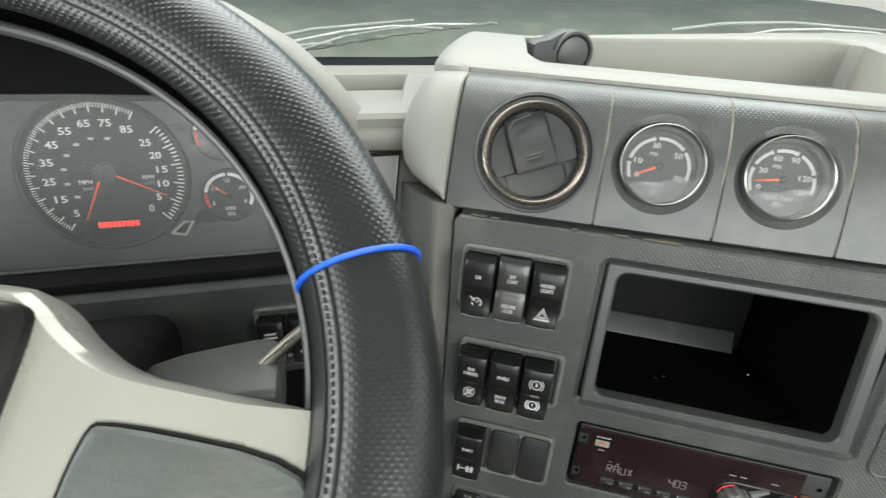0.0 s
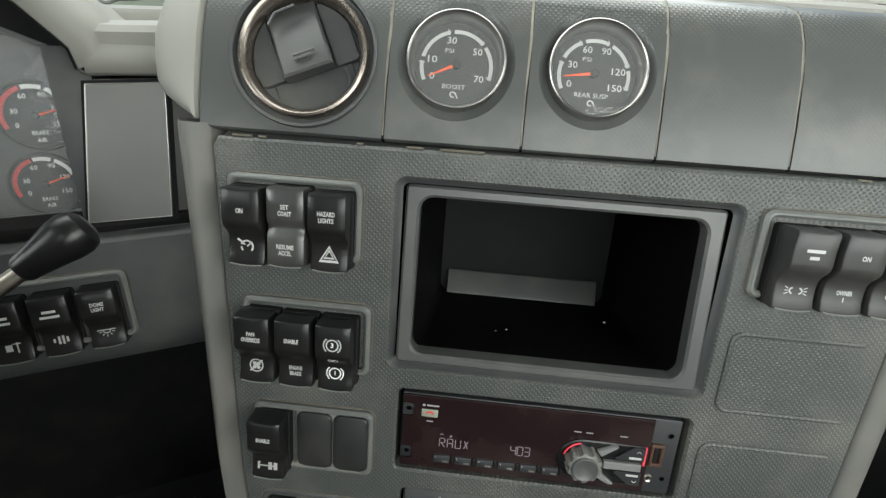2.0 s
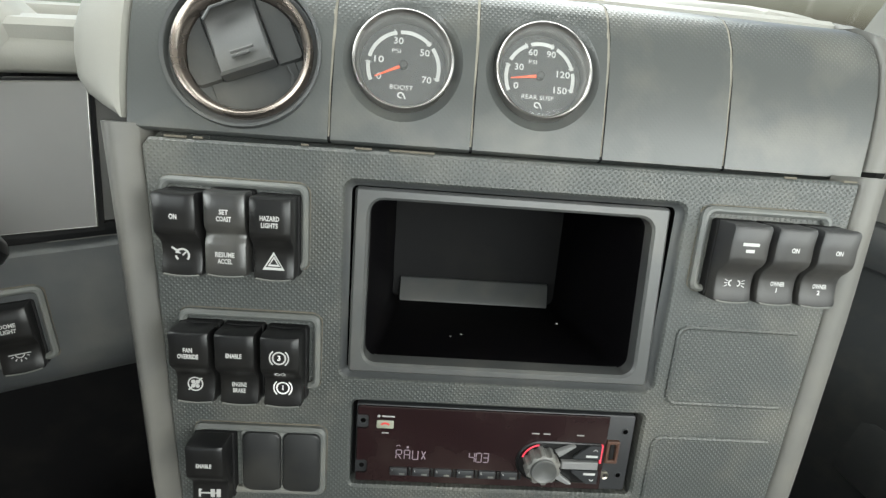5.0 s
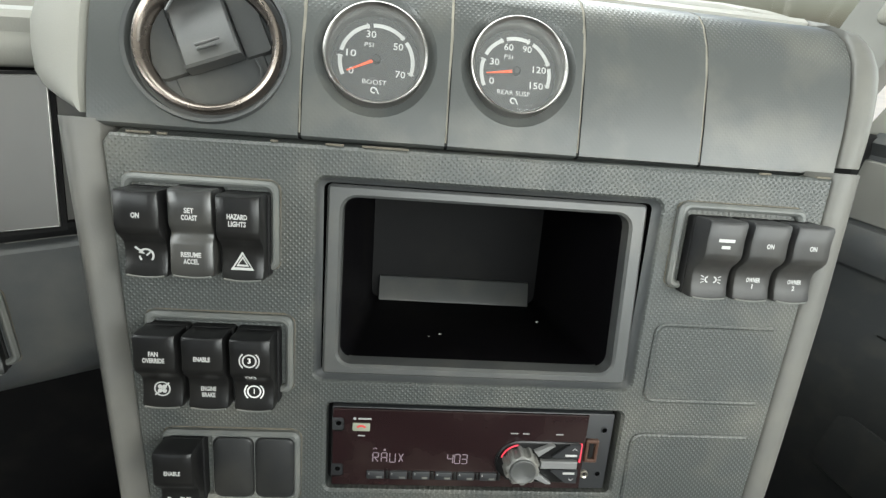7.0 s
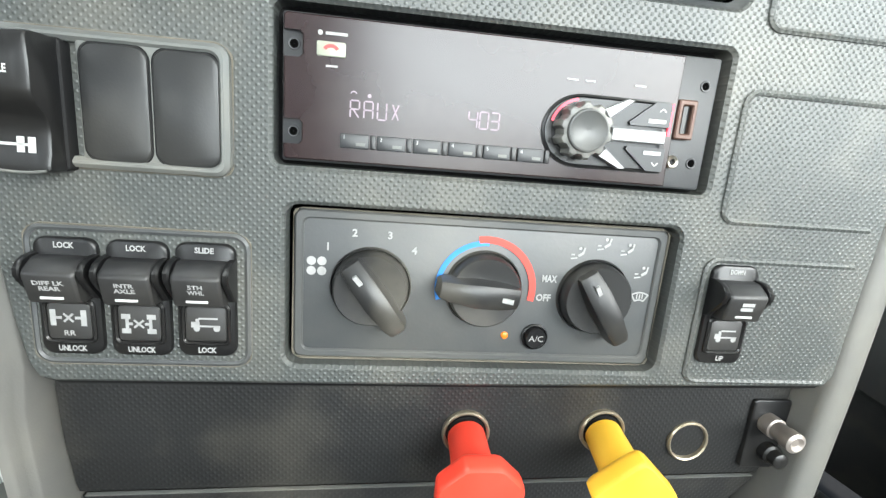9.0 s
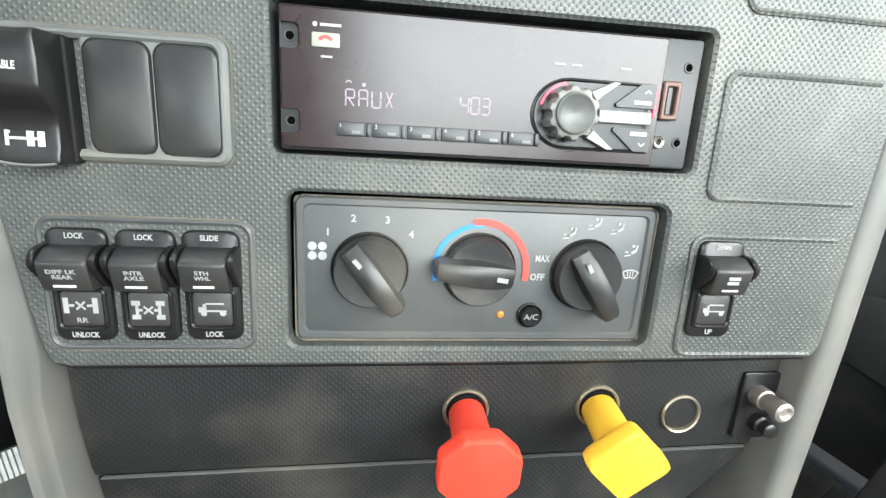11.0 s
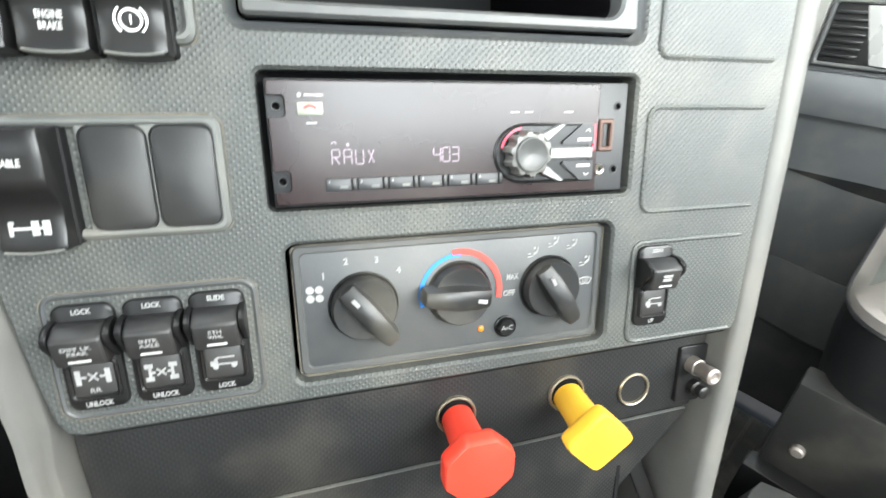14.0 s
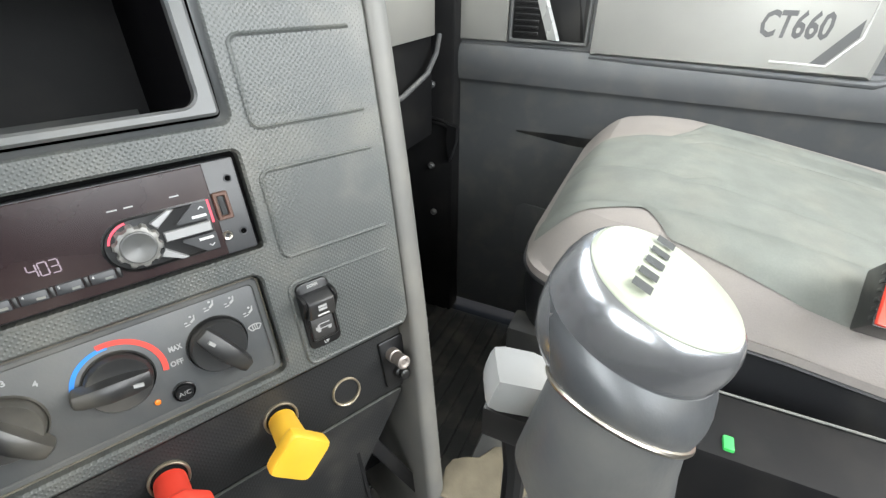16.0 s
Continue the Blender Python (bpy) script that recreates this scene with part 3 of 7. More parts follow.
def centre_panel():
    t = thing("dashboard_fascia", DASH, "dark grey dotted plastic dash panel with cut-outs", "dash panel")
    left = [(xi(z) + 0.0015, z) for z in (0.186, 0.10, 0.0, -0.05)] + [(-0.1985, -0.10), (-0.1950, -0.120)]
    right = [(xr(z) - 0.0015, z) for z in (-0.118, -0.05, 0.0, 0.1, 0.19)]
    outline = right + [(0.2030, 0.1945), (0.10, 0.1935), (-0.10, 0.1922), (-0.2125, 0.1912)] + left + [(-0.1915, -0.1265), (-0.185, -0.1285), (0.0, -0.1275), (0.186, -0.1245)]
    bm = bmesh.new()
    pierced(bm, outline, [rrect(*h) for h in HOLES.values()], 0.0, 0.012, 0.0016)
    part("face", bm, DARK, t)
    bm = bmesh.new()
    loft(bm, [flat(rrect(0.0022, 0.0025, 0.1945, 0.0640, 0.004), 0.0110), flat(rrect(0.0022, 0.0025, 0.1800, 0.0520, 0.004), 0.0200)], cap=(False, False))
    part("radio_cage", bm, MATTE, t, "black cage round the radio")
    bm = bmesh.new()
    xs = np.linspace(-0.212, 0.206, 20)
    tops = [float(np.interp(x, (-0.2125, -0.10, 0.10, 0.2065), (0.1912, 0.1922, 0.1935, 0.1945))) for x in xs]
    loft(bm, [[(x, 0.0016, z - 0.0004) for x, z in zip(xs, tops)], [(x, 0.006, z - 0.0002) for x, z in zip(xs, tops)], [(x, 0.0185 + 0.05 * (x + 0.1), 0.1946) for x, z in zip(xs, tops)]], closed=False)
    part("ledge", bm, DARK, t)
    for x, w in ((-0.204, 0.012), (-0.188, 0.005), (-0.128, 0.004), (-0.098, 0.010), (-0.078, 0.026), (0.158, 0.007), (0.194, 0.009)):
        bm = bmesh.new()
        box(bm, x, x + w, 0.0010, 0.0030, 0.1918 + 0.006 * (x + 0.2), 0.1931 + 0.006 * (x + 0.2), 0.0004)
        part("debris", bm, GRIME, t, "tan debris in the slit")
    # raised edges of the two blank fields and round the last switch
    for cx, cz, w, h in ((0.152, 0.0705, 0.082, 0.053), (0.150, -0.011, 0.084, 0.058), (0.147, -0.090, 0.083, 0.063)):
        bm = bmesh.new()
        pts = rrect(cx, cz, w, h, 0.006)
        keep = [p for p in pts]
        path = [(x, -0.0002, z) for x, z in keep if x < cx + w * 0.40]
        # an open U: top edge, left end, bottom edge
        top = [(cx + w * 0.44, -0.0001, cz + h / 2)] + path + [(cx + w * 0.44, -0.0001, cz - h / 2)]
        tube(bm, top, 0.0015, 6)
        part("embossed_edge", bm, DARK, t)
    return t


def storage_bin():
    t = thing("storage_bin", DASH, "deep black open storage bin with grey frame", "storage bin")
    outer, inner = (-0.0010, 0.1130, 0.1930, 0.1160, 0.0028), (-0.0014, 0.1127, 0.1742, 0.1025, 0.0085)

    def tilted(bm):
        """The bin leans back: its top lies deeper than its foot."""
        for v in bm.verts:
            v.co.y += 0.070 * (v.co.z - 0.062)

    bm = bmesh.new()
    frame_ring(bm, outer, inner, 0.016, -0.0012, 0.012, 0.0016)
    tilted(bm)
    part("frame", bm, FRAMEGREY, t)
    bm = bmesh.new()
    loft(bm, [flat(rrect(-0.0008, 0.1125, 0.2034, 0.1249, 0.006), 0.0012), flat(rrect(-0.0008, 0.1125, 0.2006, 0.1222, 0.005), 0.0036), flat(rrect(-0.0010, 0.1128, 0.1960, 0.1185, 0.004), 0.0050)], cap=(False, False))
    part("skirt", bm, SMOOTH, t, "dark grey sloped skirt")
    bm = bmesh.new()
    loft(bm, [flat(rrect(-0.0010, 0.1128, 0.1960, 0.1185, 0.004), 0.0050), flat(rrect(-0.0010, 0.1130, 0.1926, 0.1156, 0.003), 0.0165)], cap=(False, False))
    part("gap", bm, HOLE, t, "black gap round the frame")
    cx, cz, w, h, r = inner
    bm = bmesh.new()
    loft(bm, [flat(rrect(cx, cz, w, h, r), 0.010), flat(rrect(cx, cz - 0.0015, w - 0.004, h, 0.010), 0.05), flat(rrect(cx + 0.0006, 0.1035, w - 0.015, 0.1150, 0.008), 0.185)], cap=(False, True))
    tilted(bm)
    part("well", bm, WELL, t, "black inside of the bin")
    bm = bmesh.new()
    side = [(0.159, 0.0440), (0.159, 0.0490), (0.1600, 0.0505), (0.1655, 0.0690), (0.1670, 0.0702), (0.186, 0.0695), (0.186, 0.0440)]
    loft(bm, [[(x, y, z) for y, z in side] for x in (-0.0735, -0.0725, 0.0700, 0.0710)])
    part("ledge", bm, FRAMEGREY, t, "grey sloped ledge at the back of the bin")
    for x, y, z, k in ((-0.0300, 0.052, 0.0590, 1.0), (-0.0215, 0.058, 0.0585, 1.0), (0.064, 0.10, 0.0560, 0.8)):
        bm = bmesh.new()
        bmesh.ops.create_icosphere(bm, subdivisions=1, radius=0.0013 * k)
        bmesh.ops.scale(bm, vec=(1.3, 0.9, 0.8), verts=bm.verts)
        bmesh.ops.translate(bm, vec=(x, y, z), verts=bm.verts)
        part("crumb", bm, WHITE, t, "white crumb")


SEAMS = (-0.2255, -0.1140, -0.0304, 0.0506, 0.1310, 0.2278)


def roll_y(x, z):
    return 0.009 + 0.05 * (x + 0.1) + float(np.interp(z, (0.1955, 0.1968, 0.22, 0.25, 0.27, 0.283, 0.291, 0.2965, 0.299), (0.0015, 0.0, 0.003, 0.009, 0.0155, 0.023, 0.031, 0.043, 0.060)))


ROLL_Z = (0.1955, 0.1968, 0.199, 0.21, 0.222, 0.236, 0.25, 0.26, 0.27, 0.277, 0.283, 0.2875, 0.291, 0.294, 0.2965, 0.2985, 0.299)
DIALS = {0: (-0.1645, 0.2430, 0.0420), 1: (-0.0735, 0.2450, 0.0352), 2: (0.0105, 0.2460, 0.0352)}


def cap_inner(z):
    """Where the upper panel ends beside the passenger's end cap."""
    return float(np.interp(z, (0.2015, 0.235, 0.268, 0.284, 0.2935, 0.299), (0.2284, 0.2325, 0.2352, 0.2345, 0.2320, 0.2285)))


def lean(x, z):
    """The pose of a dial set in the upper panel."""
    slope = (roll_y(x, z + 0.02) - roll_y(x, z - 0.02)) / 0.04
    return at(x, roll_y(x, z), z) @ Matrix.Rotation(-math.atan(slope), 4, "X") @ Matrix.Rotation(math.atan(0.05), 4, "Z")


def gauge_panel():
    t = thing("gauge_panel", DASH, "dark dotted upper dash panel in five segments with dusty seams", "dash panel")
    for s in range(5):
        a, b = SEAMS[s] + 0.0009, SEAMS[s + 1] - 0.0009
        bm = bmesh.new()
        if s in DIALS:
            cx, cz, r = DIALS[s]
            top = max(0.277, cz + r + 0.0008)
            turns = [2 * math.pi * i / 48 for i in range(48)] + [math.atan2(q - cz, p - cx) % (2 * math.pi) for p in (a, b) for q in (top, ROLL_Z[1])]
            turns = sorted(turns)
            rings = []
            for f_ in (0.0, 0.25, 0.5, 0.75, 1.0):
                ring = []
                for an in turns:
                    dx, dz = math.cos(an), math.sin(an)
                    far = min(((b - cx) / dx if dx > 1e-6 else (a - cx) / dx if dx < -1e-6 else 9), ((top - cz) / dz if dz > 1e-6 else (ROLL_Z[1] - cz) / dz if dz < -1e-6 else 9))
                    d = r + (max(far, r + 0.0003) - r) * f_
                    x, z = cx + d * dx, cz + d * dz
                    ring.append((x, roll_y(x, z), z))
                rings.append(ring)
            slope = (roll_y(cx, cz + 0.02) - roll_y(cx, cz - 0.02)) / 0.04

            def dish(rad, deep):
                ring = []
                for an in turns:
                    x, z = cx + rad * math.cos(an), cz + rad * math.sin(an)
                    level = roll_y(cx, cz) + slope * (z - cz) + 0.05 * (x - cx)
                    f_ = min(1.0, max(0.0, (rad - 0.0305) / 0.004))
                    ring.append((x, level + f_ * (roll_y(x, z) - level) + deep, z))
                return ring

            lips = [dish(r - 0.001, 0.012)] if s == 0 else [dish(0.0288, 0.0125), dish(0.0298, 0.0050), dish(0.0320, 0.0034), dish(0.0342, 0.0010)]
            loft(bm, lips + rings, cap=(False, False))
            zs = [top] + [z for z in (0.283, 0.2875, 0.291, 0.294, 0.2965, 0.2985, 0.299) if z > top + 0.0004]
        else:
            zs = list(ROLL_Z)
        xs = np.linspace(a, b, 13)
        wide = [[(x + (cap_inner(z) - 0.2284) * (x - a) / (b - a) * (s == 4), z) for x in xs] for z in zs]
        loft(bm, [[(x, roll_y(x, z), z) for x, z in row] for row in wide], closed=False)
        loft(bm, [[(x, roll_y(x, z) + (0.004 if z < 0.195 else 0.0), z) for x in xs] for z in (0.1945, 0.1955, 0.1968)], closed=False)
        part("segment", bm, UPPER, t)
    dusty = surface("dusty seam", (0.21, 0.196, 0.165), 0.9, blotch=(60, 0.7))
    for x in SEAMS[1:-1]:
        bm = bmesh.new()
        loft(bm, [[(x + d, roll_y(x, z) + 0.0007, z) for d in (-0.0016, 0.0, 0.0016)] for z in ROLL_Z], closed=False)
        seam = part("seam", bm, MATTE, t, "dark open seam")
        bm = bmesh.new()
        rows = [(z, 0.0012 * min(1.0, max(0.45, (z - 0.205) / 0.045))) for z in (0.1985, 0.205, 0.213, 0.22, 0.228, 0.236, 0.243, 0.25, 0.26, 0.27, 0.277, 0.283, 0.2875, 0.291, 0.294, 0.2965, 0.2985)]
        loft(bm, [[(x + d - 0.0004 + 0.0002 * math.sin(z * 900), roll_y(x, z) + (-0.0001 if abs(d) < 1e-6 else 0.0004), z) for d in (-w, 0.0, w)] for z, w in rows], closed=False)
        part("dust", bm, dusty, seam, "pale dust in the seam")


def dash_top():
    """Pale top of the centre wing: end caps, rim, and the tray behind it."""
    t = thing("dash_top", Matrix(), "pale warm grey dash top with an open tray", "dashboard")
    # end cap beside the passenger, toned down to taupe for its shaded face
    bm = bmesh.new()
    rings = []
    path = [(cap_inner(z) + 0.0006, z, float(np.interp(z, (0.2015, 0.235, 0.262), (0.2485, 0.2545, 0.2575))), z * 0.94 + 0.0121, 0.0) for z in (0.2015, 0.2035, 0.208, 0.22, 0.235, 0.25, 0.262, 0.270)]
    for k in range(1, 9):
        q = radians(11.25 * k)
        path.append((0.2285 + 0.0072 * math.cos(q), 0.272 + 0.0265 * math.sin(q), 0.2285 + 0.029 * math.cos(q), 0.272 + 0.0355 * math.sin(q), math.sin(q)))
    for xi, zi, xo, zo, up in path:
        yi, yo = roll_y(0.228, min(zi, 0.299)), roll_y(0.228, min(zo, 0.299))

        def mid(f_, y, rise_=0.0):
            return (xi + (xo - xi) * f_, y, zi + (zo - zi) * f_ + rise_)

        rings.append([DASH @ Vector(p) for p in (mid(0, yi + 0.03), mid(0, yi + 0.0005), mid(0.06, yi - 0.0022 - 0.003 * up), mid(0.5, (yi + yo) / 2 - 0.0028 - 0.002 * up), mid(0.82, yo + 0.0008), mid(0.95, yo + 0.005), mid(1, yo + 0.012, 0.0015 * up), mid(1, yo + 0.032, 0.006 * up), mid(0.8, yo + 0.036, 0.002 * up), mid(0, yo + 0.036, 0.0))])
    loft(bm, rings)
    part("end_cap", bm, TRIM, t, "end cap, taupe for its shaded side", angle=80)
    # rounded shoulder beside the driver, up to the tray's corner

    def brow(x):
        y0 = roll_y(x, 0.299)
        low = [(roll_y(x, z) + 0.0005, z, 0.0) for z in (0.2005, 0.203, 0.207, 0.213, 0.222, 0.236, 0.25, 0.262, 0.272, 0.28, 0.287, 0.292)]
        return low + [(y0 - 0.006, 0.2975, 0.0), (y0 - 0.0068, 0.3015, 0.1), (y0 - 0.002, 0.3062, 0.3), (y0 + 0.009, 0.3110, 0.6), (y0 + 0.026, 0.3195, 0.85), (y0 + 0.046, 0.3285, 1.0), (y0 + 0.07, 0.3360, 1.0), (y0 + 0.094, 0.3425, 1.0), (y0 + 0.102, 0.3435, 1.0), (y0 + 0.106, 0.338, 1.0), (y0 + 0.106, 0.27, 1.0)]

    zb = (0.2005, 0.203, 0.207, 0.213, 0.225, 0.25, 0.268, 0.283, 0.30, 0.32, 0.35)
    xb = (-0.2285, -0.242, -0.256, -0.270, -0.281, -0.283, -0.280, -0.275, -0.269, -0.2655, -0.263)
    bm = bmesh.new()
    rings = []
    for k in range(4):
        f_ = k / 3
        rings.append([DASH @ Vector((-0.2264 + f_ * (-0.1795 - (y - 0.0567) * 0.16 + 0.2264), y, z)) for y, z, up in brow(-0.2264 + 0.045 * f_)] )
    rings = [[p for p in ring[12:]] for ring in rings]
    loft(bm, rings, closed=False)
    # hollow fillet from the shoulder down into the tray's rim
    fillet = [rings[-1]]
    edge = brow(-0.1814)[12:]
    y1 = roll_y(-0.1814, 0.299)
    for k in range(1, 9):
        u = k / 8
        ring = []
        for y, z, up in edge:
            low = float(np.interp(y - y1, (-0.007, -0.002, 0.008, 0.026, 0.032, 0.046, 0.07), (0.3015, 0.3052, 0.3082, 0.3130, 0.3128, 0.295, 0.27)))
            ring.append(DASH @ Vector((-0.1795 - (y - 0.0567) * 0.16 + 0.022 * u, y, z + (min(z, low) - z) * (1 - (1 - u) ** 2.2))))
        fillet.append(ring)
    loft(bm, fillet, closed=False)
    part("shoulder", bm, CREAM, t)
    bm = bmesh.new()
    rings = []
    for fx, dy in ((0.0, 0.014), (0.0, 0.0015), (0.03, -0.0022), (0.14, -0.0026), (0.30, 0.0), (0.48, 0.004), (0.62, 0.011), (0.75, 0.020), (0.86, 0.031), (0.94, 0.043), (1.0, 0.060), (1.0, 0.085), (0.97, 0.12)):
        ring = []
        for y, z, up in brow(-0.2264):
            x = -0.2264 + fx * (float(np.interp(z, zb, xb)) + 0.2264)
            soft = min(1.0, fx * 1.2)
            e = dy * (1 - up) * (1.0 if up < 0.05 or fx > 0.2 else 0.0)
            drop = up * max(0.0, fx - 0.45) ** 2 * 0.045
            ring.append(DASH @ Vector((x, y + e, z - drop)))
        rings.append(ring)
    loft(bm, rings, closed=False)
    part("end_cap", bm, CREAM, t)
    # the rim over the upper panel
    bm = bmesh.new()
    rings = []
    for x in np.linspace(-0.186, 0.2288, 20):
        y0 = roll_y(x, 0.299)
        rings.append([DASH @ Vector(p) for p in [(x, y0 + 0.02, 0.296), (x, y0 - 0.006, 0.2985), (x, y0 - 0.007, 0.3015), (x, y0 - 0.002, 0.3055), (x, y0 + 0.008, 0.3085), (x, y0 + 0.026, 0.3135), (x, y0 + 0.032, 0.3135), (x, y0 + 0.0355, 0.3105), (x, y0 + 0.036, 0.25), (x, y0 + 0.02, 0.25)]])
    loft(bm, rings)
    part("rim", bm, CREAM, t)
    # tray: back wall, slanted end wall, floor
    bm = bmesh.new()
    wall = [(-0.083, 0.250), (-0.064, 0.310), (0.335, 0.318), (0.36, 0.312), (0.368, 0.30), (0.305, 0.19), (0.272, 0.105), (0.274, 0.087), (0.293, 0.077)]
    outer = [(-0.092, 0.254), (-0.075, 0.330), (0.36, 0.40), (0.62, 0.40), (0.60, 0.30), (0.36, 0.16), (0.322, 0.088), (0.318, 0.070), (0.325, 0.060)]
    tops = (0.988, 0.988, 0.988, 0.988, 0.988, 0.985, 0.981, 0.978, 0.975)

    def course(f_, dz):
        return [(x + (u - x) * f_, y + (v - y) * f_, h + dz) for (x, y), (u, v), h in zip(wall, outer, tops)]

    loft(bm, [[(x, y, 0.93) for x, y in wall], course(0, -0.005), course(0.03, -0.001), course(0.07, 0.0), course(0.9, -0.002), course(1.0, -0.010), [(x, y, 0.88) for x, y in outer]], closed=False)
    part("tray_wall", bm, CREAM, t, angle=38)
    bm = bmesh.new()
    vs = [bm.verts.new((x, y, 0.935)) for x, y in wall[:7] + [(0.20, 0.07), (-0.09, 0.19)]]
    bm.faces.new(vs)
    part("tray_floor", bm, CREAM, t)
    # low top on the driver's side with a recessed slot, and the passenger's side
    bm = bmesh.new()
    pierced(bm, [(-0.246, 0.237), (-0.105, 0.237), (-0.082, 0.33), (-0.082, 0.41), (-0.300, 0.41), (-0.275, 0.30)], [[(-0.230, 0.276), (-0.192, 0.284), (-0.167, 0.392), (-0.257, 0.392)]], 0, 0.032, 0.004)
    bmesh.ops.transform(bm, matrix=deck(0.935), verts=bm.verts)
    box(bm, -0.310, -0.08, 0.4118, 0.450, 0.90, 0.9345, 0.002)
    part("driver_top", bm, CREAM, t)
    bm = bmesh.new()
    loft(bm, [[(-0.235, 0.272, 0.9335), (-0.188, 0.278, 0.9335)], [(-0.246, 0.33, 0.925), (-0.176, 0.33, 0.925)], [(-0.262, 0.386, 0.9195), (-0.162, 0.386, 0.9195)]], closed=False)
    part("scoop_floor", bm, CREAM, t)
    bm = bmesh.new()
    box(bm, -0.27, -0.155, 0.38, 0.40, 0.912, 0.9165)
    box(bm, -0.36, -0.08, 0.4505, 0.598, 0.895, 0.918)
    part("defroster_gap", bm, MATTE, t, "black gap below the windscreen")
    bm = bmesh.new()
    box(bm, -0.11, 0.93, 0.395, 0.60, 0.86, 0.915, 0.01)
    rows, near = [], []
    for x, y0, z in ((0.385, 0.075, 0.973), (0.43, 0.084, 0.973), (0.50, 0.106, 0.970), (0.60, 0.140, 0.966), (0.75, 0.185, 0.954), (0.86, 0.218, 0.938)):
        y1 = 0.580 - 0.30 * (x / 0.92) ** 2
        rows.append([(x, y0 + 0.006, z - 0.05), (x, y0, z - 0.016), (x, y0 + 0.006, z - 0.004), (x, y0 + 0.020, z), (x, y0 + 0.6 * (y1 - y0), z - 0.006), (x, y1, 0.928), (x, y1, 0.86)])
    loft(bm, rows, closed=False)
    for x, y0, y1 in ((0.298, 0.062, 0.084), (0.325, 0.064, 0.118), (0.355, 0.069, 0.160), (0.3852, 0.075, 0.190)):
        near.append([(x, y0 + 0.006, 0.923), (x, y0, 0.957), (x, y0 + 0.006, 0.969), (x, min(y0 + 0.020, y1), 0.973), (x, y1, 0.973)])
    loft(bm, near, closed=False)
    part("passenger_top", bm, CREAM, t)


MOUNT_X, MOUNT_Z = -0.0262, 0.9785


def phone_mount():
    t = thing("phone_mount", Matrix.Translation((-0.032, 0.27, 0.964)), "dark grey round suction mount in the dash tray", "phone mount")
    cx, cz = MOUNT_X + 0.032, MOUNT_Z - 0.964
    bm = bmesh.new()
    lathe(bm, cx, cz, [(0.0155, 0.012), (0.0165, 0.004), (0.0162, 0.001), (0.0150, -0.0012), (0.0120, -0.0022), (0.0001, -0.0026)], 40)
    part("disc", bm, FRAMEGREY, t, "round grey suction disc")
    bm = bmesh.new()
    turns = [radians(a) for a in range(170, -61, -10)]
    loft(bm, [[(cx + r * math.cos(a), y, cz + r * math.sin(a)) for r, y in ((0.0172, 0.014), (0.0172, -0.001), (0.0184, -0.0022), (0.0202, -0.0016), (0.0208, 0.001), (0.0208, 0.014))] for a in turns])
    part("band", bm, SMOOTH, t, "dark band round the disc")
    bm = bmesh.new()
    side = [(-0.042, -0.030), (-0.0405, 0.008), (-0.037, 0.0105), (-0.026, 0.0125), (-0.014, 0.0185), (-0.006, 0.0205), (-0.012, 0.010), (-0.0155, 0.0), (-0.014, -0.030)]
    loft(bm, [[(cx + x * k, y, cz + z * k) for x, z in side] for k, y in ((0.97, 0.0015), (1.0, 0.003), (1.0, 0.018))])
    part("arm", bm, SMOOTH, t)
    bm = bmesh.new()
    loft(bm, [[(cx + x, y, z) for x, y in rrect(-0.010, 0.010, 0.050, 0.030, 0.008)] for z in (-0.029, -0.024)])
    part("foot", bm, SMOOTH, t)


centre_body()
FASCIA = centre_panel()
storage_bin()
gauge_panel()
dash_top()
phone_mount()


# ---- driver's side ----
BROW = [(-0.190, 0.902), (-0.246, 0.9035), (-0.2510, 0.9075), (-0.2525, 0.9205), (-0.2725, 0.9455), (-0.296, 0.968), (-0.335, 0.990), (-0.38, 0.999), (-0.47, 1.003), (-0.56, 0.999), (-0.62, 0.985), (-0.66, 0.95), (-0.675, 0.90), (-0.675, 0.79)]


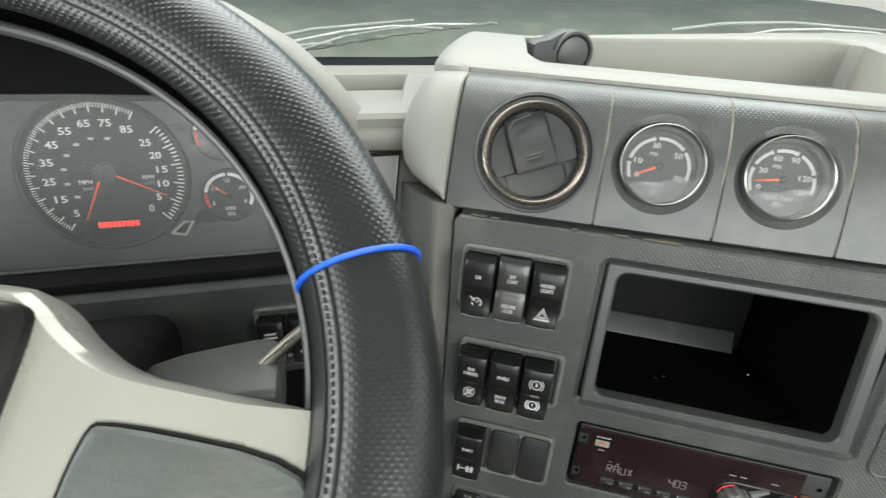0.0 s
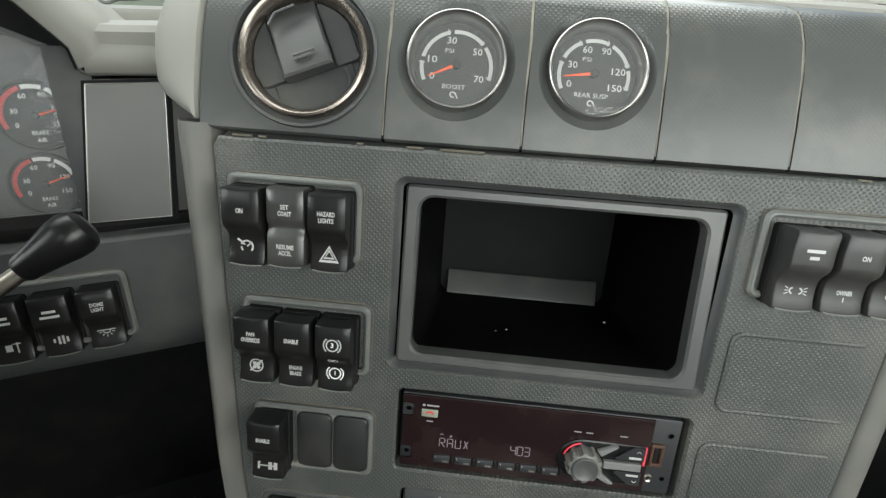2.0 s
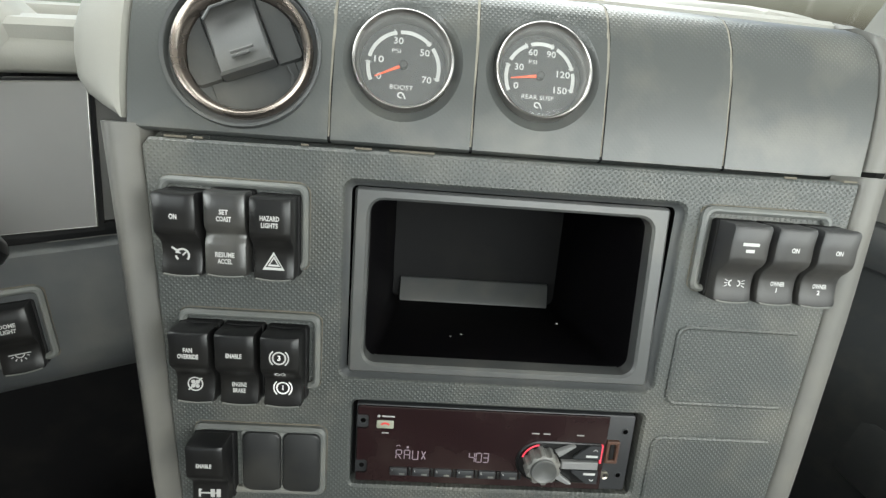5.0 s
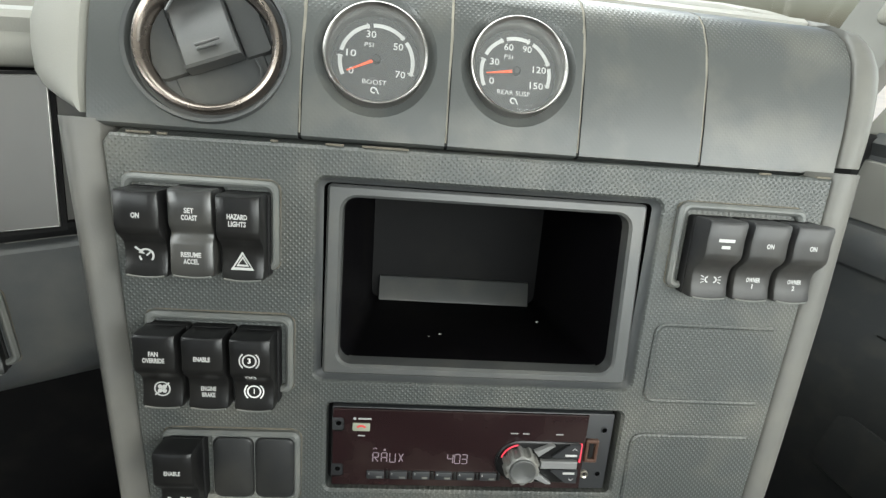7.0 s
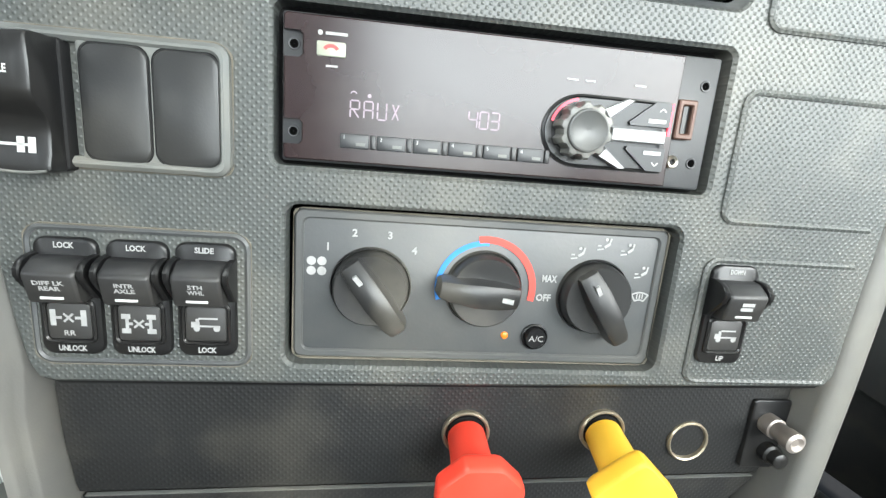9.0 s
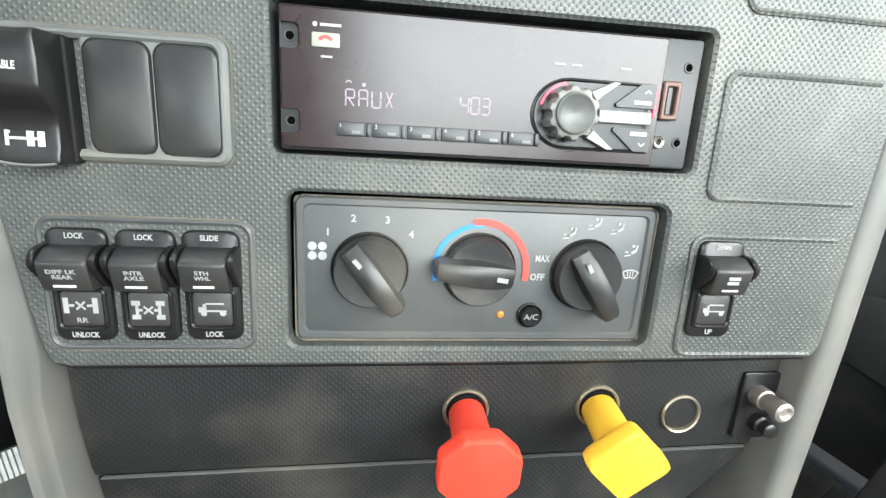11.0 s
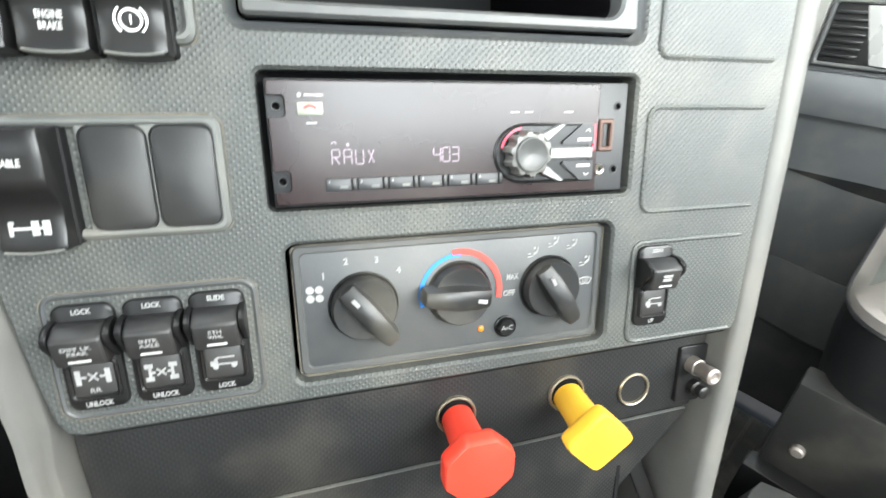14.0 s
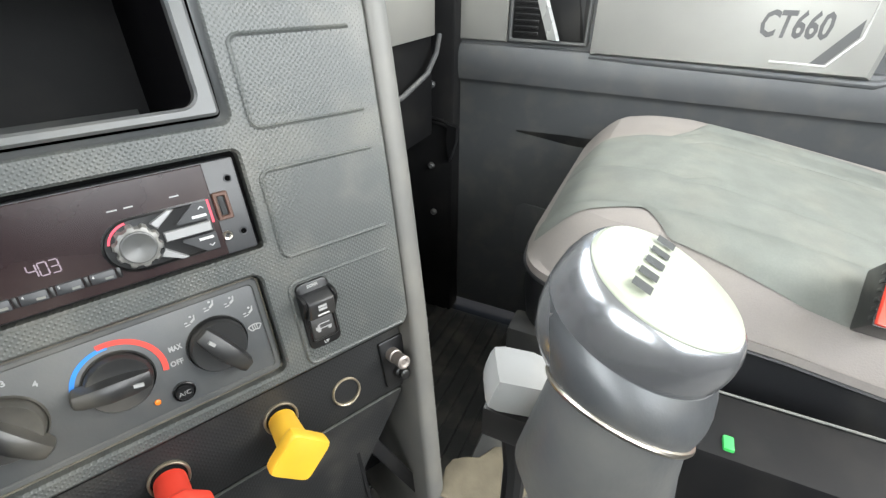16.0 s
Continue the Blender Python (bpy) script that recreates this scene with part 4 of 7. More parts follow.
def instrument_hood():
    t = thing("instrument_hood", Matrix(), "pale hood over the instruments", "dashboard")
    bm = bmesh.new()
    rings, lining = [], []
    k = len(BROW)
    for i, (x, z) in enumerate(BROW):
        (xa, za), (xb, zb) = BROW[max(i - 1, 0)], BROW[min(i + 1, k - 1)]
        d = Vector((xb - xa, zb - za)).normalized()
        nx, nz = d.y, -d.x
        if nz < 0 and i < 9 or (i >= 9 and nx > 0):
            nx, nz = -nx, -nz
        lining.append([(x - 0.0006 * nx, 0.285, z - 0.0006 * nz), (x - 0.0006 * nx, 0.2335, z - 0.0006 * nz), (x + 0.0008 * nx, 0.2328, z + 0.0008 * nz)])
        rings.append([(x, 0.285, z), (x, 0.236, z), (x + 0.003 * nx, 0.231, z + 0.003 * nz), (x + 0.016 * nx, 0.2335, z + 0.016 * nz), (x + 0.024 * nx, 0.240, z + 0.024 * nz), (x + 0.028 * nx, 0.256, z + 0.028 * nz),
                      (x + 0.030 * nx, 0.36 if x < -0.262 else 0.285, 0.915 + max(0.0, z + 0.024 * nz - 0.915) * 0.55), (x + 0.03 * nx, 0.545 if x < -0.262 else 0.295, 0.912)])
    loft(bm, rings, closed=False)
    part("brow", bm, CREAM, t, angle=80)
    bm = bmesh.new()
    loft(bm, lining[2:], closed=False)
    part("lining", bm, MATTE, t, "black inner lining")
    bm = bmesh.new()
    m = Matrix.Translation((0, 0.22, 0.85)) @ Matrix.Rotation(-math.atan(0.27), 4, "X")
    box(bm, -0.245, -0.10, 0.008, 0.014, -0.060, 0.054, 0.001, m)
    part("filler", bm, TRIM, t, "taupe filler beside the plate")


CL = Matrix.Translation((0, 0.275, 0.86)) @ Matrix.Rotation(-math.atan(0.27), 4, "X")


def instrument_cluster():
    t = thing("instrument_cluster", CL, "black instrument cluster with a large round speedometer", "gauge cluster")
    bm = bmesh.new()
    pts = [(-0.279, -0.066), (-0.272, -0.02), (-0.262, 0.042), (-0.270, 0.050), (-0.300, 0.064), (-0.36, 0.076), (-0.56, 0.080), (-0.64, 0.075), (-0.665, 0.04), (-0.665, -0.066)]
    vs = [bm.verts.new((x, 0.004, z)) for x, z in pts]
    bm.faces.new(vs)
    part("backplate", bm, SMOOTH, t)
    bm = bmesh.new()
    tube(bm, [(-0.665, -0.006, -0.066), (-0.288, -0.006, -0.066), (-0.279, -0.006, -0.0645), (-0.277, -0.006, -0.055), (-0.262, -0.006, 0.042), (-0.266, -0.006, 0.052), (-0.30, -0.006, 0.085)], 0.0022, 8)
    part("lens_frame", bm, FRAMEGREY, t, "grey lens frame")
    bm = bmesh.new()
    box(bm, -0.272, -0.246, -0.040, 0.01, -0.075, 0.052, 0.002)
    part("side_frame", bm, SMOOTH, t, "dark grey frame beside the dials")
    bm = bmesh.new()
    box(bm, -0.68, -0.25, -0.03, 0.01, -0.09, -0.0685, 0.002)
    part("surround", bm, MATTE, t, "black surround")
    # underside of the hood over the dials, its shade painted as black
    bm = bmesh.new()
    low = [(-0.262, 0.045), (-0.270, 0.0505), (-0.300, 0.0645), (-0.36, 0.0765), (-0.46, 0.080), (-0.56, 0.0805), (-0.64, 0.0755), (-0.67, 0.04)]
    loft(bm, [[(x, 0.0035, z) for x, z in low], [(x, -0.012, z + 0.004) for x, z in low], [(x, -0.040, z + 0.060) for x, z in low]], closed=False)
    part("hood_underside", bm, MATTE, t, "hood underside, black for its shade")
    return t


def trim_plate():
    m = Matrix.Translation((0, 0.22, 0.85)) @ Matrix.Rotation(-math.atan(0.27), 4, "X")
    bm = bmesh.new()
    loft(bm, [[(x, 0.006, z) for x, z in q] for q in [[(-0.2490, 0.0505), (-0.2665, -0.0455), (-0.2120, -0.0465), (-0.1995, 0.0510)]]] +
         [[(x, 0.0, z) for x, z in [(-0.2484, 0.0500), (-0.2658, -0.0449), (-0.2126, -0.0459), (-0.2001, 0.0505)]]])
    t = thing("trim_plate", m, "brushed grey trim plate in a black gap beside the instruments", "trim panel")
    part("plate", bm, PEWTER, t)
    bm = bmesh.new()
    rim = [(-0.2484, 0.0500), (-0.2658, -0.0449), (-0.2126, -0.0459), (-0.2001, 0.0505)]
    tube(bm, [(x, 0.0004, z) for x, z in rim + rim[:1]], 0.0007, 6)
    part("plate_edge", bm, SILVER, t, "bright thin edge")
    bm = bmesh.new()
    loft(bm, [[(x, y, z) for x, z in [(-0.2515, 0.0528), (-0.2695, -0.0490), (-0.2095, -0.0500), (-0.1970, 0.0535)]] for y in (0.0078, 0.0045)])
    part("backing", bm, MATTE, t, "black gap round the plate")


def knee_panel():
    t = thing("knee_panel", Matrix(), "dark grey panel under the instruments", "dash panel")
    bm = bmesh.new()
    rings = []
    for z, y in ((0.797, 0.235), (0.7945, 0.208), (0.7915, 0.2035), (0.76, 0.196), (0.72, 0.186), (0.710, 0.1845), (0.702, 0.1865), (0.694, 0.1915), (0.688, 0.199), (0.683, 0.210), (0.680, 0.226), (0.678, 0.27)):
        rings.append([(x, y, z) for x in np.linspace(-0.80, -0.150, 12)])
    loft(bm, rings, closed=False)
    part("face", bm, SMOOTH, t)
    bm = bmesh.new()
    box(bm, -0.80, -0.160, 0.212, 0.236, 0.7955, 0.806, 0.003)
    part("ledge", bm, MATTE, t)
    return t


instrument_hood()
CLUSTER = instrument_cluster()
trim_plate()
KNEE_PANEL = knee_panel()

WHEEL = Matrix.Translation((-0.461, -0.0214, 0.9111)) @ Matrix(((1, 0, 0, 0), (0, 0.79547, -0.60599, 0), (0, 0.60599, 0.79547, 0), (0, 0, 0, 1)))


def soften(pts, fixed=lambda p: False):
    """Cuts the corners of a closed outline, but for the fixed ones."""
    out = []
    for (x0, y0), (x1, y1) in zip(pts, pts[1:] + pts[:1]):
        out.append((x0, y0) if fixed((x0, y0)) else (0.75 * x0 + 0.25 * x1, 0.75 * y0 + 0.25 * y1))
        if not fixed((x1, y1)):
            out.append((0.25 * x0 + 0.75 * x1, 0.25 * y0 + 0.75 * y1))
    return out


def steering_wheel():
    """Local frame: x right, y up along the wheel's face, z out of it towards the driver."""
    t = thing("steering_wheel", WHEEL, "steering wheel in a black perforated leather cover with blue piping", "steering wheel")
    R, r = 0.2125, 0.0262

    def rim(a0, a1, mat, name, rr=r, label=""):
        bm = bmesh.new()
        rings = []
        n = max(3, int(abs(a1 - a0) / 3))
        for i in range(n + 1):
            a = radians(a0 + (a1 - a0) * i / n)
            c = Vector((math.cos(a), math.sin(a), 0))
            rings.append([tuple(c * (R + rr * math.cos(q)) + Vector((0, 0, rr * 1.0 * math.sin(q)))) for q in [2 * math.pi * j / 28 for j in range(28)]])
        loft(bm, rings, (False, False))
        uv = bm.loops.layers.uv.new("uv")
        for f_ in bm.faces:
            for lo in f_.loops:
                p = lo.vert.co
                ang = math.atan2(p.y, p.x)
                ang += 2 * math.pi if ang < radians(-100) else 0
                q = math.atan2(p.z, math.hypot(p.x, p.y) - R)
                lo[uv].uv = (ang * R, (q if q > -3.0 else q + 2 * math.pi) * rr)
        return part(name, bm, mat, t, label)

    rim(9.5, 170.5, WEAVE, "rim_cover", label="woven-look black leather upper cover")
    rim(-50, 9.5, PERFORATED, "grip_cover", label="black perforated leather side cover")
    rim(170.5, 230, PERFORATED, "grip_cover", label="black perforated leather side cover")
    rim(230, 310, LEATHER, "rim_cover")
    for a in (9.5, 170.5):
        bm = bmesh.new()
        c = Vector((math.cos(radians(a)), math.sin(radians(a)), 0))
        tube(bm, [tuple(c * (R + (r + 0.0006) * math.cos(q)) + Vector((0, 0, (r + 0.0006) * math.sin(q)))) for q in [2 * math.pi * j / 36 for j in range(37)]], 0.0013, 8)
        part("piping", bm, BLUECORD, t, "bright blue piping")
    # seam with stitches along the inner side
    bm = bmesh.new()
    q = radians(131)
    for i in range(300):
        a = radians(-48 + 276 * i / 300)
        b = a + radians(0.55)
        pts = []
        for g in (a, b):
            c = Vector((math.cos(g), math.sin(g), 0))
            pts.append(tuple(c * (R + (r + 0.0005) * math.cos(q)) + Vector((0, 0, (r + 0.0005) * math.sin(q)))))
        tube(bm, pts, 0.0007, 5)
    ob = part("stitching", bm, STITCH, t, "grey zigzag stitching")
    tagged(ob, kind="stuff")
    bm = bmesh.new()
    for q in (radians(123), radians(139)):
        tube(bm, [tuple(Vector((math.cos(a), math.sin(a), 0)) * (R + (r + 0.0004) * math.cos(q)) + Vector((0, 0, (r + 0.0004) * math.sin(q)))) for a in [radians(-48 + 276 * i / 120) for i in range(121)]], 0.0007, 6)
    part("seam", bm, LEATHER, t)
    # flat black strip on the rim for the shade beside the rolled edge
    bm = bmesh.new()
    turns = [radians(-48 + 276 * i / 120) for i in range(121)]
    loft(bm, [[tuple(Vector((math.cos(a), math.sin(a), 0)) * (R + (r + 0.0003) * math.cos(radians(q))) + Vector((0, 0, (r + 0.0003) * math.sin(radians(q))))) for q in (166, 172, 178, 184)] for a in turns], closed=False)
    part("groove", bm, HOLE, t, "groove along the cover's edge, black for its shade")
    bm = bmesh.new()
    tube(bm, [tuple(Vector((math.cos(a), math.sin(a), 0)) * (R + (r + 0.0012) * math.cos(radians(196))) + Vector((0, 0, (r + 0.0012) * math.sin(radians(196))))) for a in turns], 0.0030, 10)
    part("inner_bead", bm, SMOOTH, t, "rolled leather edge")
    # hub pad and spokes
    bm = bmesh.new()
    outline = [(0.195, -0.022), (0.150, -0.006), (0.118, 0.006), (0.101, 0.022), (0.092, 0.036), (0.080, 0.046), (0.0, 0.052), (-0.080, 0.046), (-0.092, 0.036), (-0.101, 0.022), (-0.118, 0.006), (-0.150, -0.006), (-0.195, -0.022),
               (-0.19, -0.062), (-0.11, -0.10), (0.0, -0.115), (0.11, -0.10), (0.19, -0.062)]

    for _ in range(2):
        outline = soften(outline, lambda p: abs(p[0]) > 0.18)

    def scaled(k, z):
        return [(x * k if abs(x) < 0.19 else x, y * k - (0.02 * (1 - k)), z) for x, y in outline]

    loft(bm, [scaled(1.0, -0.022), scaled(1.0, -0.004), scaled(0.985, 0.002), scaled(0.95, 0.005)])
    part("spokes", bm, SPOKE, t, "pale satin spokes")
    bm = bmesh.new()
    pts = soften(soften([(0.188, -0.0378), (0.1163, -0.0108), (0.1090, -0.0140), (0.0975, -0.050), (0.0885, -0.086), (0.10, -0.094), (0.182, -0.0615)]))
    loft(bm, [[(x, y, 0.003) for x, y in pts], [(x, y, 0.0062) for x, y in pts]])
    part("inset_joint", bm, MATTE, t, "black joint round the inset")
    bm = bmesh.new()
    pts = soften(soften([(0.186, -0.039), (0.1165, -0.0125), (0.1105, -0.0150), (0.099, -0.050), (0.09, -0.085), (0.10, -0.092), (0.18, -0.060)]))
    loft(bm, [[(x, y, 0.004) for x, y in pts], [(x, y, 0.0072) for x, y in pts], [(0.14 + (x - 0.14) * 0.97, -0.055 + (y + 0.055) * 0.95, 0.0085) for x, y in pts]])
    part("spoke_inset", bm, INSET, t, "grey pebbled inset on the spoke")
    bm = bmesh.new()
    half = [(0.0, 0.0400), (0.0560, 0.0395), (0.0780, 0.0368), (0.0905, 0.0320), (0.0895, 0.0210), (0.0840, -0.004), (0.076, -0.040), (0.050, -0.058), (0.0, -0.062)]
    pts = soften(soften(half + [(-x, y) for x, y in half[-2:0:-1]]))
    loft(bm, [[(x * k, -0.01 + (y + 0.01) * k, z) for x, y in pts] for k, z in ((1, 0.0), (1, 0.0058), (0.985, 0.0085), (0.93, 0.0105), (0.6, 0.013))])
    part("horn_pad", bm, BLACK, t, "black horn pad")
    bm = bmesh.new()
    tube(bm, [(0, -0.02, -0.02), (0, -0.02, -0.10)], [0.045, 0.05], 24)
    part("hub", bm, MATTE, t)


def column_shroud():
    t = thing("steering_column", Matrix(), "black steering column shroud with a grey stalk housing", "steering column")
    bm = bmesh.new()
    rings = []
    for f_, w, h in ((0.0, 0.050, 0.035), (0.06, 0.058, 0.042), (0.5, 0.060, 0.045), (1.0, 0.05, 0.04)):
        c = Vector((-0.461, 0.055, 0.815)).lerp(Vector((-0.461, 0.24, 0.70)), f_)
        rings.append([tuple(c + Vector((x, 0.5 * z, 0.85 * z))) for x, z in rrect(0, 0, 2 * w, 2 * h, 0.02)])
    loft(bm, rings)
    part("shroud", bm, MATTE, t)
    bm = bmesh.new()
    rings = []
    for x, k in ((-0.058, 0.50), (-0.055, 0.62), (-0.047, 0.74), (-0.028, 0.85), (0.004, 0.95), (0.024, 1.0), (0.034, 0.99), (0.040, 0.94), (0.043, 0.80)):
        rings.append([(x, y, z - 0.018 * (1 - k)) for y, z in rrect(0, 0, 0.060 * k, 0.050 * k, 0.0075 * k, 5)])
    loft(bm, rings)
    bmesh.ops.transform(bm, matrix=Matrix.Translation((-0.352, 0.10, 0.774)) @ Matrix.Rotation(radians(4), 4, "Y"), verts=bm.verts)
    part("stalk_housing", bm, COLGREY, t, "grey stalk housing")


def hand_valve():
    t = thing("hand_valve", Matrix(), "steel stalk with a black tapered knob", "lever")
    bm = bmesh.new()
    tube(bm, [(-0.335, 0.098, 0.783), (-0.300, 0.108, 0.808), (-0.272, 0.118, 0.824)], 0.0048, 12)
    part("stalk", bm, STEEL, t)
    bm = bmesh.new()
    d = Vector((0.030, 0.011, 0.016)).normalized()
    p = Vector((-0.276, 0.1165, 0.8225))
    pr = [(0.0, 0.006), (0.002, 0.0078), (0.014, 0.0100), (0.026, 0.0128), (0.033, 0.0133), (0.038, 0.0115), (0.041, 0.007), (0.0415, 0.002)]
    tube(bm, [tuple(p + d * s) for s, _ in pr], [q for _, q in pr], 20)
    part("knob", bm, BLACK, t)


steering_wheel()
column_shroud()
hand_valve()


# ---- passenger's side ----
def passenger_door():
    t = thing("passenger_door", Matrix.Translation((0.86, 0, 0)) @ Matrix.Rotation(radians(-90), 4, "Z"), "dark grey passenger door with a silver armrest panel", "door")
    # local: x towards the rear of the cab, y outwards, z up
    prof = [(0.02, 0.02), (0.10, 0.012), (0.36, 0.010), (0.40, 0.008), (0.606, 0.004), (0.614, 0.0), (0.618, -0.006), (0.64, -0.012), (0.672, -0.012), (0.686, -0.004), (0.688, 0.004), (0.80, 0.008), (0.815, -0.004), (0.83, -0.010), (0.87, 0.0), (0.93, 0.03)]
    bm = bmesh.new()
    loft(bm, [[(x, y, z if z < 0.82 else 0.82 + (z - 0.82) * float(np.interp(x, (-0.15, 0.02, 0.35), (0.12, 0.25, 1.0)))) for z, y in prof] for x in np.linspace(-0.152, 1.0, 24)], closed=False)
    part("lining", bm, DOORGREY, t)
    # silver armrest face
    bm = bmesh.new()
    loft(bm, [[(0.116, 0.012, 0.684), (0.540, 0.012, 0.678), (0.552, 0.012, 0.803), (0.116, 0.012, 0.800)], [(0.120, -0.014, 0.686), (0.540, -0.014, 0.680), (0.550, -0.014, 0.801), (0.120, -0.014, 0.798)],
              [(0.132, -0.022, 0.690), (0.532, -0.022, 0.685), (0.542, -0.022, 0.797), (0.132, -0.022, 0.794)]])
    part("armrest_panel", bm, SILVER, t, "satin silver armrest panel")
    bm = bmesh.new()
    tube(bm, [(0.118, -0.004, 0.681), (0.30, -0.010, 0.6785), (0.55, -0.010, 0.673), (0.585, 0.0, 0.682)], 0.0065, 10)
    tube(bm, [(0.118, -0.004, 0.803), (0.30, -0.012, 0.805), (0.70, -0.012, 0.807)], 0.007, 10)
    part("armrest_edge", bm, DOORGREY, t)
    # small silver field ahead of the handle
    bm = bmesh.new()
    loft(bm, [flat([(-0.148, 0.695), (-0.045, 0.695), (-0.045, 0.792), (-0.148, 0.792)], 0.010), flat([(-0.148, 0.695), (-0.045, 0.695), (-0.045, 0.792), (-0.148, 0.792)], -0.001), flat([(-0.147, 0.6965), (-0.047, 0.6965), (-0.047, 0.7905), (-0.147, 0.7905)], -0.0025)])
    part("trim_field", bm, SILVER, t, "satin silver field")
    # handle cup
    bm = bmesh.new()
    frame_ring(bm, (0.035, 0.745, 0.152, 0.098, 0.004), (0.035, 0.745, 0.140, 0.086, 0.004), 0.012, -0.007, 0.004, 0.002)
    part("handle_frame", bm, FRAMEGREY, t)
    bm = bmesh.new()
    box(bm, -0.036, 0.106, 0.0005, 0.004, 0.701, 0.789)
    part("handle_cup", bm, BLACK, t, "black handle recess")
    for i in range(7):
        bm = bmesh.new()
        box(bm, -0.031, 0.016, -0.004, 0.0005, 0.710 + 0.0105 * i, 0.715 + 0.0105 * i, 0.001)
        part("louvre", bm, BLACK, t)
    bm = bmesh.new()
    loft(bm, [[(0.004 + dx, y - 0.008, 0.786) for dx, y in ((0, 0.004), (0.018, -0.006), (0.022, 0.002), (0.004, 0.012))], [(0.036 + dx, y - 0.008, 0.704) for dx, y in ((0, 0.004), (0.020, -0.006), (0.024, 0.002), (0.004, 0.012))]])
    part("door_handle", bm, BRIGHT, t, "bright silver door handle")
    bm = bmesh.new()
    loft(bm, [[(0.042, -0.005, 0.786), (0.085, -0.005, 0.786), (0.10, 0.002, 0.786), (0.042, 0.002, 0.786)], [(0.066, -0.005, 0.706), (0.098, -0.005, 0.706), (0.103, 0.002, 0.706), (0.066, 0.002, 0.706)]])
    part("handle_grip", bm, BLACK, t)
    # map pocket
    bm = bmesh.new()
    rings = []
    for f_ in np.linspace(0, 1, 9):
        x = -0.02 + 0.62 * f_
        d = -0.035 * math.sin(math.pi * min(1, f_ * 1.6) / 2)
        e = 0.016 * max(0.0, 1 - f_ * 4)
        rings.append([(x, 0.012 + e, 0.20), (x, d * 0.8 + e, 0.22), (x, d + e, 0.34), (x, d + 0.004 + e, 0.352), (x, d + 0.012 + e, 0.35), (x, 0.006 + e, 0.30)])
    loft(bm, rings)
    part("map_pocket", bm, DOORGREY, t)
    # dark sliver standing in for the shade of a recess in the lining
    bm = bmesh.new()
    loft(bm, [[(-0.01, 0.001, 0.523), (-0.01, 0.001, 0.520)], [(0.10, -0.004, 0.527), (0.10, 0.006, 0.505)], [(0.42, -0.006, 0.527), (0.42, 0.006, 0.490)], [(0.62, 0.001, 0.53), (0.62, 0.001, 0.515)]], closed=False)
    part("pocket_shade", bm, BLANK, t)
    # window frame above
    bm = bmesh.new()
    pierced(bm, [(-0.185, 0.80), (1.05, 0.80), (1.05, 1.62), (0.06, 1.62)], [[(-0.105, 0.885), (0.30, 0.90), (0.80, 0.93), (0.80, 1.52), (0.12, 1.52)]], 0.034, 0.04, 0.004)
    part("window_frame", bm, CREAM, t, "pale window frame")
    bm = bmesh.new()
    box(bm, -0.14, 0.82, 0.048, 0.052, 0.81, 1.53)
    g = part("window_pane", bm, GLASS, t)
    g.visible_shadow = False
    letters(t, "CT660", 0.418, -0.0226, 0.7495, 0.036, GREYPRINT, 0.094, bold=0.04, shear=0.10)
    bm = bmesh.new()
    poly(bm, [(0.454, 0.6990), (0.473, 0.6980), (0.503, 0.7385), (0.5025, 0.763)], -0.0226)
    part("stripe", bm, GREYPRINT, t, "dark grey diagonal stripe")
    bm = bmesh.new()
    tube(bm, [(0.40, -0.0222, 0.6975), (0.476, -0.0222, 0.6960), (0.5075, -0.0222, 0.7380), (0.5095, -0.0222, 0.788), (0.40, -0.0222, 0.789)], 0.0018, 6)
    part("raised_edge", bm, BRIGHT, t, "bright raised edge")


def passenger_dash():
    t = thing("passenger_dash", Matrix(), "dark passenger side dash end with a silver band", "dashboard")
    bm = bmesh.new()
    box(bm, 0.26, 0.815, 0.185, 0.40, 0.50, 0.84, 0.01)
    part("body", bm, MATTE, t)
    bm = bmesh.new()
    box(bm, 0.28, 0.800, 0.172, 0.19, 0.705, 0.795, 0.004)
    part("band", bm, SILVER, t, "satin silver band")
    bm = bmesh.new()
    box(bm, 0.26, 0.83, 0.165, 0.30, 0.80, 0.86, 0.02)
    part("upper", bm, DOORGREY, t)
    bm = bmesh.new()
    tube(bm, [(0.815, 0.170, 0.705), (0.79, 0.165, 0.675), (0.74, 0.16, 0.645), (0.64, 0.16, 0.622), (0.40, 0.16, 0.61)], 0.005, 10)
    part("lip", bm, DOORGREY, t, "grey curved lip")
    bm = bmesh.new()
    box(bm, 0.40, 0.835, 0.30, 0.33, 0.0, 0.70)
    part("kick_panel", bm, MATTE, t, "black kick panel")
    for y, z in ((0.194, 0.605), (0.196, 0.422), (0.190, 0.302)):
        bm = bmesh.new()
        tube(bm, [(0.832, y, z), (0.824, y, z), (0.8215, y, z)], [0.0075, 0.0075, 0.005], 14)
        part("bolt", bm, FRAMEGREY, t, "dull bolt head")
    bm = bmesh.new()
    for w in (-0.004, 0.004):
        tube(bm, [(0.828, 0.226, 0.527 + w), (0.818, 0.20, 0.534 + w), (0.815, 0.165, 0.531 + w), (0.818, 0.142, 0.522 + w)], 0.0034, 8)
    part("check_strap", bm, BLACK, t, "black door check strap")
    bm = bmesh.new()
    loft(bm, [[(0.812, y, z) for y, z in ((0.150, 0.528), (0.128, 0.524), (0.130, 0.490), (0.145, 0.444), (0.152, 0.490))], [(0.828, y, z) for y, z in ((0.150, 0.528), (0.128, 0.524), (0.130, 0.490), (0.145, 0.444), (0.152, 0.490))]])
    part("strap_bracket", bm, BLACK, t, "black strap bracket")
    bm = bmesh.new()
